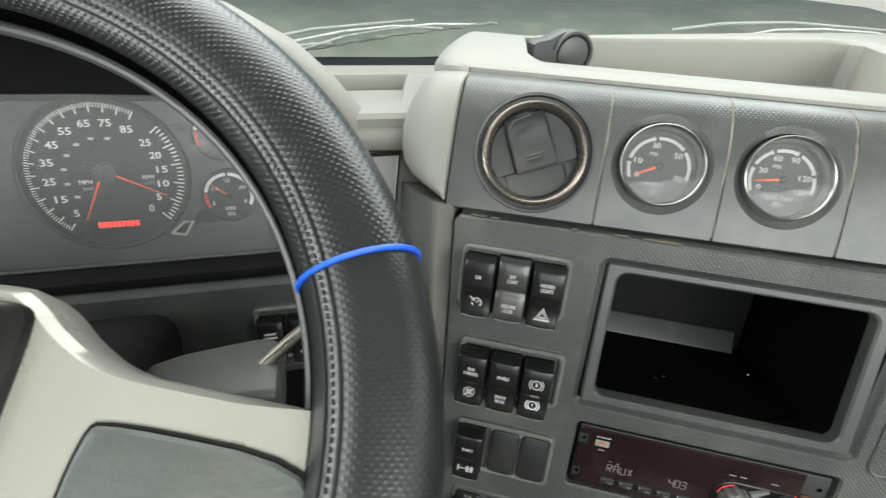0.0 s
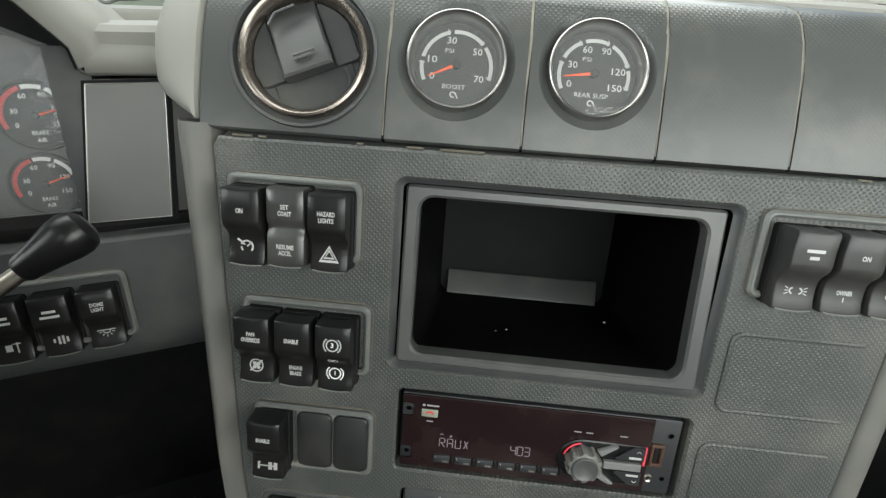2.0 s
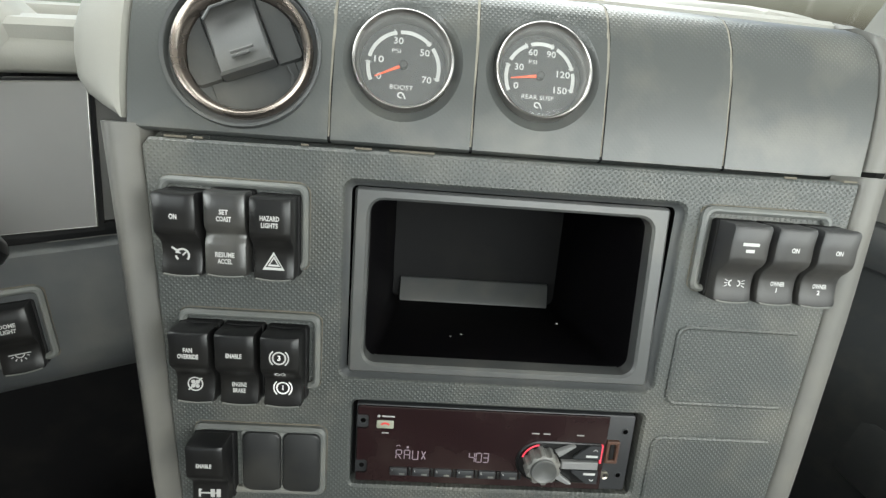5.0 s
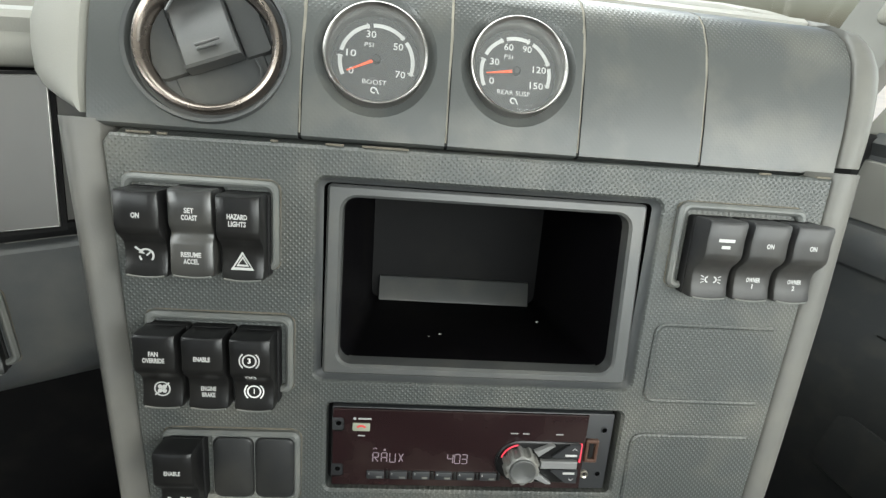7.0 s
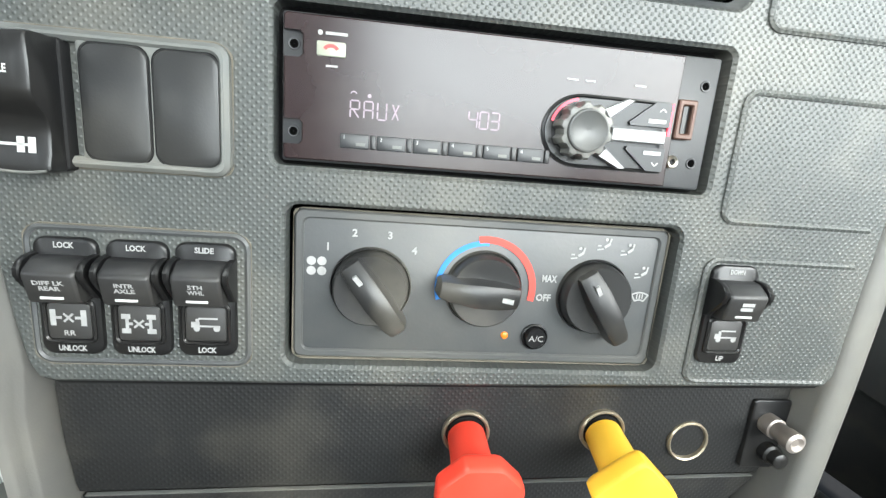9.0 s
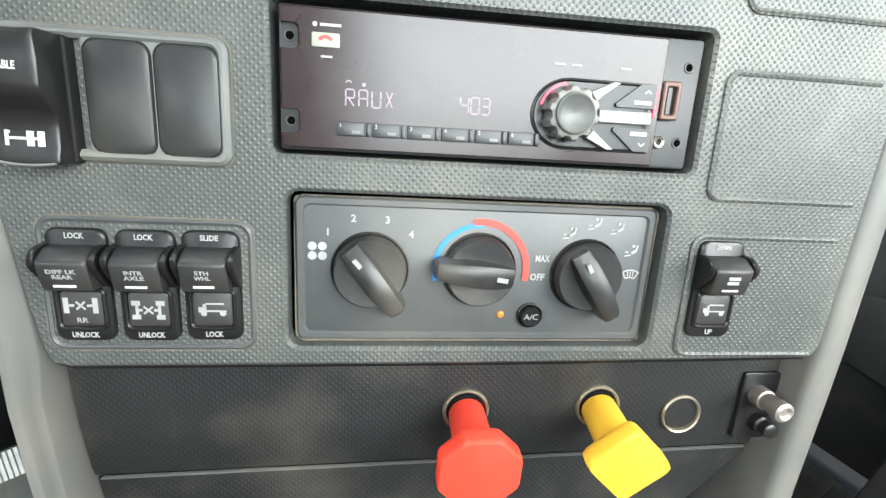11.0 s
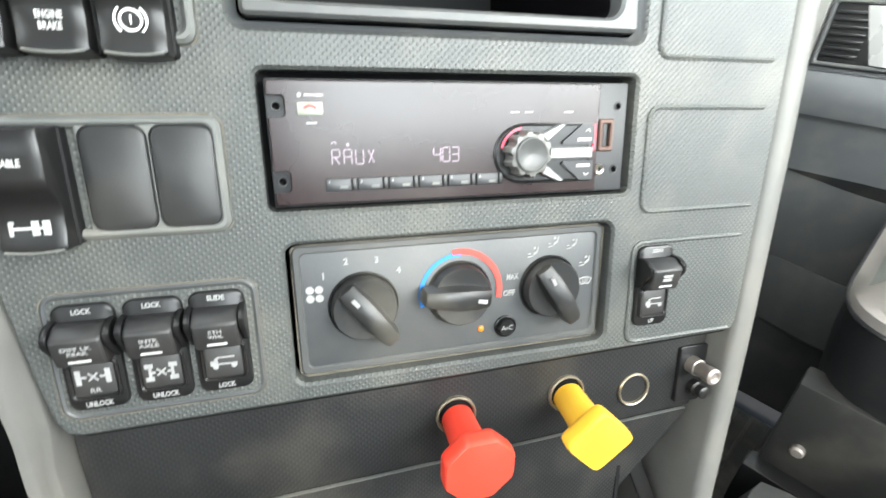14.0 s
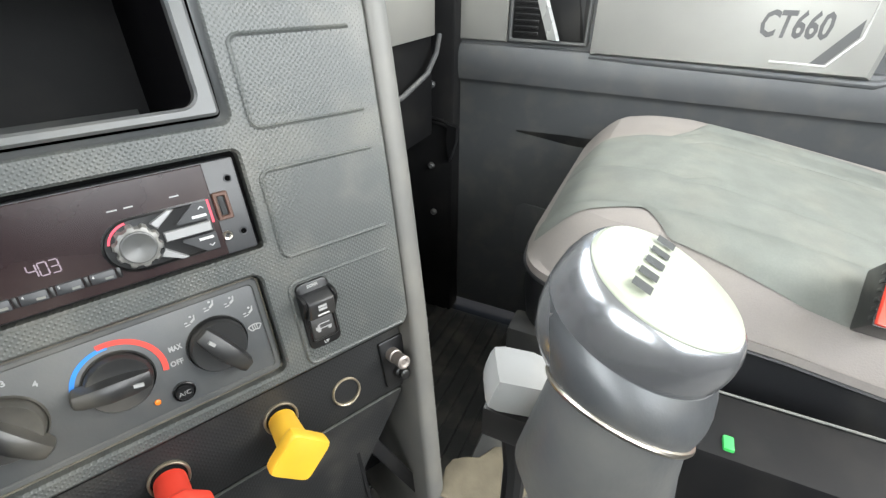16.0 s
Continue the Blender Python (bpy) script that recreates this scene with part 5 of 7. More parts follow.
    box(bm, 0.830, 0.885, 0.143, 0.32, 0.0, 0.83, 0.008)
    part("door_seal", bm, MATTE, t, "black rubber door seal")


def sag(y):
    """The cushion falls away towards its back."""
    return 0.18 * max(0.0, -0.30 - y) ** 2 / (0.06 + max(0.0, -0.30 - y))


def seat_top(x, y):
    """Height of the passenger cushion's top."""
    u = (x - 0.56) / 0.26
    v = (y + 0.40) / 0.27
    side = max(0.0, abs(u) - 0.62) / 0.38
    front = max(0.0, v - 0.45) / 0.55
    return 0.606 - sag(y) + 0.012 * side * (1 - side) * 4 - 0.030 * side ** 2.2 - 0.040 * front ** 2.0 + 0.006 * math.cos(u * 2.2)


def seat_skin(x, y):
    """Height of the cushion's cloth, rolled off towards the rim."""
    u, v = abs(x - 0.565) / 0.262, abs(y + 0.41) / (0.250 if y > -0.41 else 0.272)
    k = (u ** 8.0 + v ** 7.1) ** (1 / 7.5)
    f_ = min(1.0, max(0.0, (k - 0.84) / 0.16))
    return seat_top(x, y) - 0.028 * f_ * f_ * (1.6 - 0.6 * f_)


def passenger_seat():
    t = thing("passenger_chair", Matrix(), "passenger seat cushion in beige and grey-green cloth with black vinyl sides", "seat")
    def outline(k):
        pts = []
        for i in range(64):
            a = 2 * math.pi * i / 64
            c, s = math.cos(a), math.sin(a)
            e = 0.24
            x = 0.565 + 0.262 * k * math.copysign(abs(c) ** e, c)
            y = -0.41 + (0.250 if s > 0 else 0.272) * k * math.copysign(abs(s) ** (0.28 if s > 0 else 0.3), s)
            pts.append((x, y))
        return pts
    bm = bmesh.new()
    rings = [[(x, y, 0.540 - 0.8 * sag(y)) for x, y in outline(1.025)], [(x, y, 0.552 - 0.8 * sag(y)) for x, y in outline(1.022)]]
    for k in (0.995, 0.975, 0.955, 0.935, 0.91, 0.875, 0.84):
        rings.append([(x, y, seat_skin(x, y)) for x, y in outline(k)])
    loft(bm, rings, cap=(True, False))
    inner = outline(0.84)
    loft(bm, [[(0.565 + (x - 0.565) * k, -0.41 + (y + 0.41) * k, seat_top(0.565 + (x - 0.565) * k, -0.41 + (y + 0.41) * k)) for x, y in inner] for k in (1.0, 0.94, 0.88, 0.82, 0.76, 0.70, 0.64, 0.56, 0.48, 0.40, 0.30, 0.20, 0.10, 0.02)], cap=(False, True))
    part("cushion", bm, FABRIC, t, "beige seat cloth")
    # grey green centre field
    bm = bmesh.new()
    rows = []
    # it widens behind a narrower tongue at the front; two sewn folds run along it
    for y in list(np.linspace(-0.66, -0.31, 14)) + list(np.linspace(-0.30, -0.166, 22)):
        left = float(np.interp(y, (-0.66, -0.43, -0.297, -0.268, -0.19, -0.153), (0.325, 0.322, 0.338, 0.386, 0.358, 0.352)))
        right = float(np.interp(y, (-0.66, -0.50, -0.335, -0.285, -0.215, -0.190, -0.153), (0.735, 0.745, 0.750, 0.660, 0.648, 0.630, 0.560)))
        f0 = float(np.interp(y, (-0.66, -0.18), (0.440, 0.514)))
        rows.append([(x, y, seat_skin(x, y) + 0.0040 * min(1.0, 0.25 + 60 * min(x - left, right - x)) - 0.0036 * math.exp(-((x - f0) / 0.0030) ** 2) - 0.0036 * math.exp(-((x - 0.657) / 0.0035) ** 2) + 0.0008 * math.sin(x * 61 + y * 43) * math.sin(y * 77)) for x in np.linspace(left, right, 81)])
    loft(bm, rows, closed=False)
    part("centre_field", bm, FABRIC_IN, t, "grey-green worn centre cloth")
    bm = bmesh.new()
    loft(bm, [[(x, y, z - 0.8 * sag(y)) for x, y in outline(k)] for k, z in ((0.93, 0.42), (0.99, 0.45), (1.015, 0.50), (1.022, 0.541))])
    part("skirt", bm, VINYL, t, "black vinyl side")
    bm = bmesh.new()
    tube(bm, [(x, y, 0.5415 - 0.8 * sag(y)) for x, y in outline(1.026) + outline(1.026)[:1]], 0.0022, 6)
    part("piping", bm, VINYL, t)
    bm = bmesh.new()
    box(bm, 0.34, 0.80, -0.62, -0.22, 0.02, 0.43, 0.01)
    part("pedestal", bm, VINYL, t)
    bm = bmesh.new()
    loft(bm, [[(x, y, z) for x, y in outline(k)] for k, z in ((0.86, 0.375), (0.915, 0.380), (0.925, 0.420), (0.90, 0.430))])
    part("base_cover", bm, REDKNOB, t, "red cover under the cushion")
    bm = bmesh.new()
    box(bm, 0.306, 0.345, -0.34, -0.158, 0.365, 0.47, 0.004)
    part("side_plate", bm, UNDERTRIM, t, "dull metal side plate")
    bm = bmesh.new()
    box(bm, 0.285, 0.313, -0.34, -0.150, 0.26, 0.368, 0.003)
    part("rail_cover", bm, BLACK, t, "black slotted rail cover")
    for y in (-0.185, -0.215, -0.285):
        bm = bmesh.new()
        box(bm, 0.2838, 0.2856, y - 0.011, y + 0.011, 0.318, 0.324, 0.0006)
        part("slot", bm, BEZEL, t, "worn slot")
    for y, z, rad in ((-0.182, 0.402, 0.006), (-0.258, 0.392, 0.011), (-0.284, 0.400, 0.008)):
        bm = bmesh.new()
        tube(bm, [(0.307, y, z), (0.300, y, z), (0.298, y, z)], [rad, rad, rad * 0.7], 14)
        part("bolt", bm, PLUGMETAL, t, "tarnished bolt")


def seat_buckle():
    t = thing("seat_buckle", look((0.300, -0.462, 0.618), (1.05, -0.564, -0.032)), "red and black seat belt buckle beside the seat", "seat belt buckle")
    bm = bmesh.new()
    box(bm, -0.0145, 0.0145, -0.0275, 0.0275, -0.05, -0.002, 0.003)
    part("body", bm, BLACK, t)
    bm = bmesh.new()
    box(bm, -0.0135, 0.0135, -0.0265, 0.0265, -0.004, 0.004, 0.003)
    part("button", bm, REDKNOB, t, "red release button")
    for i in range(6):
        bm = bmesh.new()
        box(bm, -0.0150, -0.0128, -0.022 + 0.0075 * i, -0.0185 + 0.0075 * i, -0.012, -0.001, 0.0004)
        part("grip_rib", bm, BLACK, t)


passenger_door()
passenger_dash()
passenger_seat()
seat_buckle()


def gear_shifter():
    """A large polished knob on a rubber boot."""
    t = thing("gear_shifter", Matrix(), "gear shifter with a large polished grey knob and pale top plate", "gear lever")
    c, lng, nrm = Vector((0.0251, -0.2669, 0.7364)), Vector((-0.1589, -0.9139, -0.3737)), Vector((-0.0431, -0.3717, 0.9274))
    seat = c.lerp(Vector((0.0145, -0.2720, 0.7049)), 0.86)
    down = ((seat - c).normalized() - 0.42 * Vector((0.4219, -0.9066, 0.0084))).normalized()
    nrm = (nrm - lng * nrm.dot(lng)).normalized()
    sid = nrm.cross(lng)
    m = Matrix((lng, sid, nrm)).transposed().to_4x4()
    m.translation = c

    def egg(k, z, fat=1.0):
        return [tuple(m @ Vector(((0.0290 + 0.0026 * math.cos(q)) * k * math.cos(q), 0.0254 * fat * k * math.sin(q), 0.823 * z))) for q in [2 * math.pi * j / 44 for j in range(44)]]

    bm = bmesh.new()
    loft(bm, [egg(k, z) for k, z in ((0.20, -0.0345), (0.45, -0.0325), (0.66, -0.0280), (0.83, -0.0205), (0.94, -0.0110), (0.99, -0.002), (1.0, 0.005), (0.99, 0.0110), (0.95, 0.0165), (0.89, 0.0205), (0.84, 0.0218))])
    part("knob", bm, KNOBGREY, t)
    bm = bmesh.new()
    loft(bm, [egg(0.83, 0.0210), egg(0.83, 0.0224), egg(0.79, 0.0238), egg(0.50, 0.0258), egg(0.1, 0.0265)])
    part("top_plate", bm, PLATE, t, "pale label plate")
    bm = bmesh.new()
    for i, w in enumerate((0.0048, 0.0044, 0.0046, 0.0040, 0.0048)):
        y = -0.0190 + 0.0080 * i
        vs = [bm.verts.new(m @ Vector((0.86 * px, 0.86 * py, 0.0222))) for px, py in ((-0.0084, y), (-0.0018, y), (-0.0018, y + w), (-0.0084, y + w))]
        bm.faces.new(vs)
    part("mark", bm, MARKBLACK, t, "black marks")

    def round_ring(p, axis, rad, k=36):
        s = axis.cross(Vector((0, 0, 1))).normalized()
        o = s.cross(axis)
        return [tuple(p + rad * (math.cos(2 * math.pi * j / k) * s + math.sin(2 * math.pi * j / k) * o)) for j in range(k)]

    flat_l = (lng - down * lng.dot(down)).normalized()
    flat_s = down.cross(flat_l) * (1 if down.cross(flat_l).dot(sid) > 0 else -1)
    foot = [seat + 0.0236 * (math.cos(q) * flat_l + math.sin(q) * flat_s) for q in [2 * math.pi * j / 44 for j in range(44)]]
    wide = [Vector(p) for p in egg(1.0, 0.002)]
    bm = bmesh.new()
    loft(bm, [[tuple(p.lerp(q, k) + (p.lerp(q, k) - c.lerp(seat, k)) * 0.34 * k * (1 - k)) for p, q in zip(wide, foot)] for k in (0.0, 0.2, 0.4, 0.6, 0.8, 1.0)])
    part("neck", bm, surface("tarnished grey metal", (0.058, 0.061, 0.064), 0.38, metal=0.25, blotch=(40, 0.4), dust=0.25), t, "tarnished grey neck under the knob")
    bm = bmesh.new()
    ringp = round_ring(seat, down, 0.0238)
    tube(bm, ringp + [ringp[0], ringp[1]], 0.0011, 8)
    part("collar", bm, STEEL, t, "bright collar ring")
    bm = bmesh.new()
    low = Vector((c.x - 0.012, c.y + 0.004, 0.395))
    rings = [round_ring(seat + down * 0.001, down, 0.0228)]
    for f_, rad in ((0.03, 0.0240), (0.12, 0.0285), (0.35, 0.040), (0.7, 0.054), (1.0, 0.080)):
        axis = down.lerp(Vector((0, 0, -1)), min(1, f_ * 3)).normalized()
        rings.append(round_ring((seat + down * 0.003).lerp(low, f_), axis, rad))
    loft(bm, rings)
    part("boot", bm, BOOT, t, "grey rubber boot")


def seat_controls():
    t = thing("control_box", Matrix(), "low black box with a green lamp beside the seat", "control box")
    bm = bmesh.new()
    box(bm, 0.185, 0.255, -0.50, -0.335, 0.395, 0.515, 0.006)
    part("case", bm, MATTE, t)
    bm = bmesh.new()
    tube(bm, [(0.186, -0.336, 0.5155), (0.254, -0.336, 0.5155), (0.2545, -0.498, 0.5155)], 0.0012, 6)
    part("edge", bm, BEZEL, t, "thin pale edge")
    bm = bmesh.new()
    box(bm, 0.192, 0.206, -0.372, -0.364, 0.512, 0.518, 0.002)
    part("lamp", bm, GREENLIT, t, "green lamp")


def engine_tunnel():
    t = thing("engine_tunnel", Matrix(), "black rubber covered engine tunnel", "tunnel")
    bm = bmesh.new()
    box(bm, -0.16, 0.262, -1.1, -0.16, 0.0, 0.40, 0.03)
    part("cover", bm, RUBBER, t)


gear_shifter()
seat_controls()
engine_tunnel()


# ---- switches ----
H = 0.048
# side profiles (z, y): pressed at the foot, and level
ROCK = [(0.5 * H, 0.004), (0.5 * H, -0.0135), (0.5 * H - 0.0006, -0.0156), (0.5 * H - 0.0022, -0.0165), (0.0130, -0.0159), (0.0050, -0.0163), (0.0022, -0.0158), (-0.0006, -0.0138), (-0.0036, -0.0106), (-0.0066, -0.0089),
        (-0.0105, -0.0084), (-0.0175, -0.0089), (-0.5 * H + 0.0024, -0.0101), (-0.5 * H + 0.0008, -0.0099), (-0.5 * H, -0.0080), (-0.5 * H, 0.004)]
LEVEL = [(0.5 * H, 0.004), (0.5 * H, -0.0095), (0.5 * H - 0.0006, -0.0118), (0.5 * H - 0.0022, -0.0128), (0.0130, -0.0126), (0.0062, -0.0127), (0.0032, -0.0120), (0.0010, -0.0103), (-0.0010, -0.0101), (-0.0034, -0.0114),
         (-0.0066, -0.0122), (-0.0175, -0.0123), (-0.5 * H + 0.0024, -0.0126), (-0.5 * H + 0.0008, -0.0118), (-0.5 * H, -0.0095), (-0.5 * H, 0.004)]


def face_y(z, prof=ROCK):
    """Front of a rocker at height z from its middle."""
    zs, ys = zip(*sorted(prof[2:14]))
    return float(np.interp(z, zs, ys))


def rocker_mesh(w=0.0226, prof=ROCK):
    """A rocker with soft side edges and a bowed foot."""
    bm = bmesh.new()
    rings = []
    for x, k in ((-w / 2, 0.0014), (-w / 2 + 0.0003, 0.0006), (-w / 2 + 0.0012, 0.0001), (-w / 4, 0.0), (0, 0.0), (w / 4, 0.0), (w / 2 - 0.0012, 0.0001), (w / 2 - 0.0003, 0.0006), (w / 2, 0.0014)):
        bow = 0.0012 * (1 - (2 * x / w) ** 2)
        rings.append([(x, y + (k if y < 0 else 0), z * (1 - 1.2 * k / H) - (bow if z < -0.018 else bow * 0.6 if z > 0.018 else 0)) for z, y in prof])
    loft(bm, rings)
    return bm


def rocker(m, label, upper=(), lower=(), icon=None, up_size=0.0026, print_mat=None, group="dash rocker switches", cap=None, prof=ROCK):
    t = thing("rocker_switch", m, label, "switch", group)
    part("rocker", rocker_mesh(prof=prof), cap or BLACK, t)
    bm = bmesh.new()
    pad(bm, 0, 0, 0.0250, 0.0480, 0.002, 0.006, -0.0012, 0.0008)
    part("housing", bm, MATTE, t, "black housing")
    bm = bmesh.new()
    foot = prof[-3][1]
    tube(bm, [(x, foot - 0.0002, -0.5 * H + 0.0009 - 0.0012 * (1 - (x / 0.0113) ** 2)) for x in np.linspace(-0.0098, 0.0098, 9)], 0.00055, 6)
    part("lip", bm, BEZEL, t, "thin grey lower lip")
    pm = print_mat or FADED
    for lines, z0 in ((upper, 0.0105), (lower, -0.0135)):
        n = len(lines)
        for i, (text, width) in enumerate(lines):
            z = z0 + (n - 1) * 0.0019 - i * 0.0038
            tilt = Matrix.Rotation(math.atan((face_y(z + 0.002, prof) - face_y(z - 0.002, prof)) / 0.004) * -1, 4, "X")
            if text == "-":
                bm = bmesh.new()
                box(bm, -width / 2, width / 2, face_y(z, prof) - 0.0003, face_y(z, prof) + 0.0004, z - 0.0009, z + 0.0009)
                part("mark", bm, pm, t)
            else:
                letters(t, text, 0, face_y(z, prof) - 0.00035, z, up_size, pm, width, tilt, bold=0.05)
    if icon:
        bm = bmesh.new()
        icon(bm)
        for v in bm.verts:
            v.co.y = face_y(v.co.z, prof) - 0.00035
        part("symbol", bm, pm, t)
    return t


def ico_cruise(bm, z=-0.0125):
    arc(bm, 0.0005, z, 0.0030, 0.0041, -40, 160, k=20)
    arc(bm, 0.0005, z, 0.0030, 0.0041, 185, 225, k=8)
    bar(bm, 0.0005, z, 0.0025, z + 0.002, 0.0009)
    bar(bm, -0.0052, z + 0.0045, -0.002, z + 0.0022, 0.0012)
    poly(bm, [(-0.0024, z + 0.0035), (-0.0002, z + 0.0008), (-0.0036, z + 0.0012)])


def ico_hazard(bm, z=-0.0135):
    for s0, s1 in ((0.0062, 0.0046), (0.0034, 0.0022)):
        o = [(0, z + s0 * 0.95), (-s0, z - s0 * 0.75), (s0, z - s0 * 0.75)]
        i = [(0, z + s1 * 0.85), (-s1, z - s1 * 0.70), (s1, z - s1 * 0.70)]
        for k in range(3):
            j = (k + 1) % 3
            poly(bm, [o[k], o[j], i[j], i[k]])


def ico_fan(bm, z=-0.0125):
    arc(bm, 0, z, 0.0038, 0.0046, 0, 360, k=28)
    for a in range(4):
        q = radians(45 + 90 * a)
        poly(bm, [(0.0018 * math.cos(q) + 0.0013 * math.cos(b), z + 0.0018 * math.sin(q) + 0.0013 * math.sin(b)) for b in [2 * math.pi * k / 10 for k in range(10)]])
    bar(bm, -0.004, z - 0.004, 0.004, z + 0.004, 0.0009)


def ico_brake(z):
    def draw(bm):
        for zz in (z,):
            arc(bm, 0, zz, 0.0032, 0.0041, 0, 360, k=26)
            arc(bm, 0, zz, 0.0050, 0.0058, -50, 50, k=10)
            arc(bm, 0, zz, 0.0050, 0.0058, 130, 230, k=10)
    return draw


def ico_axle(bm, z=-0.0145):
    bar(bm, -0.0065, z, 0.0045, z, 0.0010)
    for x, w in ((-0.0065, 0.0014), (0.0015, 0.0026), (0.0052, 0.0026)):
        bar(bm, x, z - 0.0028, x, z + 0.0028, w)
    bar(bm, -0.0065, z + 0.0022, -0.0052, z + 0.0022, 0.001)


def ico_park(bm, z=-0.0125):
    for s in (-1, 1):
        arc(bm, s * 0.0018, z, 0.0012, 0.0020, -90 if s > 0 else 90, 90 if s > 0 else 270, k=10)
        for k in (-1, 0, 1):
            bar(bm, s * 0.0042, z + k * 0.0012, s * 0.0062, z + k * 0.0022, 0.0005)


def ico_dome(bm, z=-0.0125):
    bar(bm, -0.006, z + 0.002, 0.006, z + 0.002, 0.0007)
    arc(bm, 0, z + 0.0018, 0.0020, 0.0027, 180, 360, k=12)
    for a in (200, 235, 270, 305, 340):
        q = radians(a)
        bar(bm, 0.0036 * math.cos(q), z + 0.0018 + 0.0036 * math.sin(q), 0.0052 * math.cos(q), z + 0.0018 + 0.0052 * math.sin(q), 0.0006)


def ico_exhaust(bm, z=-0.0125):
    for x, s in ((-0.004, 0.0015), (-0.001, 0.003), (0.0015, 0.0033), (0.004, 0.002)):
        bar(bm, x, z - s, x, z + s, 0.0014)


def ico_mirror(bm, z=-0.0125):
    bar(bm, 0.003, z - 0.004, 0.003, z + 0.004, 0.0009)
    bar(bm, -0.004, z, 0.0, z, 0.005)
    bar(bm, 0.0, z + 0.003, 0.005, z + 0.003, 0.0008)


def grime_line(parent, cx, cz, w, h, r, y, rad=0.0006):
    """Grime gathered in the joint round a plate."""
    bm = bmesh.new()
    pts = rrect(cx, cz, w, h, r, 4)
    pts = pts + pts[:2]
    tube(bm, [(x, y, z) for x, z in pts], [rad * (0.55 + 0.45 * math.sin(i * 1.9 + cx * 90)) for i in range(len(pts))], 5)
    return part("grime", bm, GRIME, parent, "tan grime in the joint")


def bezel(parent, m, w, h, label, blanks=()):
    bm = bmesh.new()
    frame_ring(bm, (0, 0, w, h, 0.0055), (0, 0, w - 0.0085, h - 0.0085, 0.003), 0.003, -0.0044, 0.004, 0.0016)
    t = part("switch_bezel", bm, BEZEL, parent, label)
    t.matrix_basis = m
    bm = bmesh.new()
    pad(bm, 0, 0, w - 0.007, h - 0.007, 0.003, 0.0045, 0.0010, 0.0005)
    part("back", bm, MATTE, t, "black backing")
    if blanks:
        x0 = min(b[0] - b[1] / 2 for b in blanks) - 0.0012
        bm = bmesh.new()
        pad(bm, (x0 + w / 2 - 0.002) / 2, 0, w / 2 - 0.002 - x0, h - 0.005, 0.002, 0.003, -0.0033, 0.0008)
        part("blank_plate", bm, BEZEL, t, "worn grey plate round the blanks")
    for bx, bw, bh in blanks:
        bm = bmesh.new()
        frame_ring(bm, (bx, -0.0004, bw + 0.0010, bh + 0.0010, 0.0055), (bx, -0.0004, bw - 0.0002, bh - 0.0002, 0.005), -0.0030, -0.00345, -0.0030, 0.0001)
        part("joint", bm, MATTE, t, "dark joint")
        bm = bmesh.new()
        pad(bm, bx, -0.0004, bw, bh, 0.005, 0.003, -0.0046, 0.0012)
        part("blank", bm, BLANK, t, "plain black blanking plate")
    grime_line(t, 0, 0, w + 0.0010, h + 0.0010, 0.006, -0.0002)


def spot(x, z):
    return Matrix.Translation((x, 0, z))


bezel(FASCIA, spot(-0.1645, 0.1452), 0.0840, 0.0510, "worn grey bezel round three switches")
bezel(FASCIA, spot(-0.1567, 0.0672), 0.0845, 0.0495, "worn grey bezel round three switches")
bezel(FASCIA, spot(-0.1517, -0.0103), 0.0836, 0.0500, "worn grey bezel with two blanks", blanks=((0.0012, 0.0240, 0.0430), (0.0266, 0.0240, 0.0430)))
bezel(FASCIA, spot(0.1500, 0.1487), 0.0800, 0.0530, "worn grey bezel round three accessory switches")

rocker(at(-0.1900, -0.0045, 0.1402), "black rocker switch marked ON with a cruise symbol", [("ON", 0.0042)], icon=ico_cruise)
rocker(at(-0.1647, -0.0045, 0.1418), "black rocker switch marked SET COAST and RESUME ACCEL", [("SET", 0.0050), ("COAST", 0.0082)], [("RESUME", 0.0105), ("ACCEL", 0.0080)], cap=SATIN, prof=LEVEL)
rocker(at(-0.1390, -0.0045, 0.1405), "black rocker switch with a hazard triangle", [("HAZARD", 0.0104), ("LIGHTS", 0.0090)], icon=ico_hazard)
rocker(at(-0.1858, -0.0045, 0.0610), "black rocker switch with a crossed fan symbol", [("FAN", 0.0052), ("OVERRIDE", 0.0118)], icon=ico_fan)
rocker(at(-0.1600, -0.0045, 0.0608), "black rocker switch marked ENABLE ENGINE BRAKE", [("ENABLE", 0.0090)], [("ENGINE", 0.0086), ("BRAKE", 0.0074)])
SW = rocker(at(-0.1341, -0.0045, 0.0605), "black rocker switch with two brake rings", icon=ico_brake(0.0110))
for z_, num in ((0.0110, "3"), (-0.0120, "1")):
    letters(SW, num, 0, face_y(z_) - 0.0004, z_, 0.0030, WHITE, bold=0.03)
_b = bmesh.new()
ico_brake(-0.0120)(_b)
for z_ in (-0.0005,):
    arc(_b, -0.0016, z_, 0.0010, 0.0015, 0, 360, k=12)
    arc(_b, 0.0016, z_, 0.0010, 0.0015, 0, 360, k=12)
for v_ in _b.verts:
    v_.co.y = face_y(v_.co.z) - 0.0004
part("symbol", _b, WHITE, SW)
rocker(at(-0.1797, -0.0045, -0.0130), "black rocker switch marked ENABLE with an axle symbol", [("ENABLE", 0.0092)], icon=ico_axle)
rocker(at(0.1303, -0.0045, 0.1440), "dark grey rocker switch with a marker lamp symbol", [("-", 0.0095), ("-", 0.0050)], icon=ico_park, cap=TOGGLE)
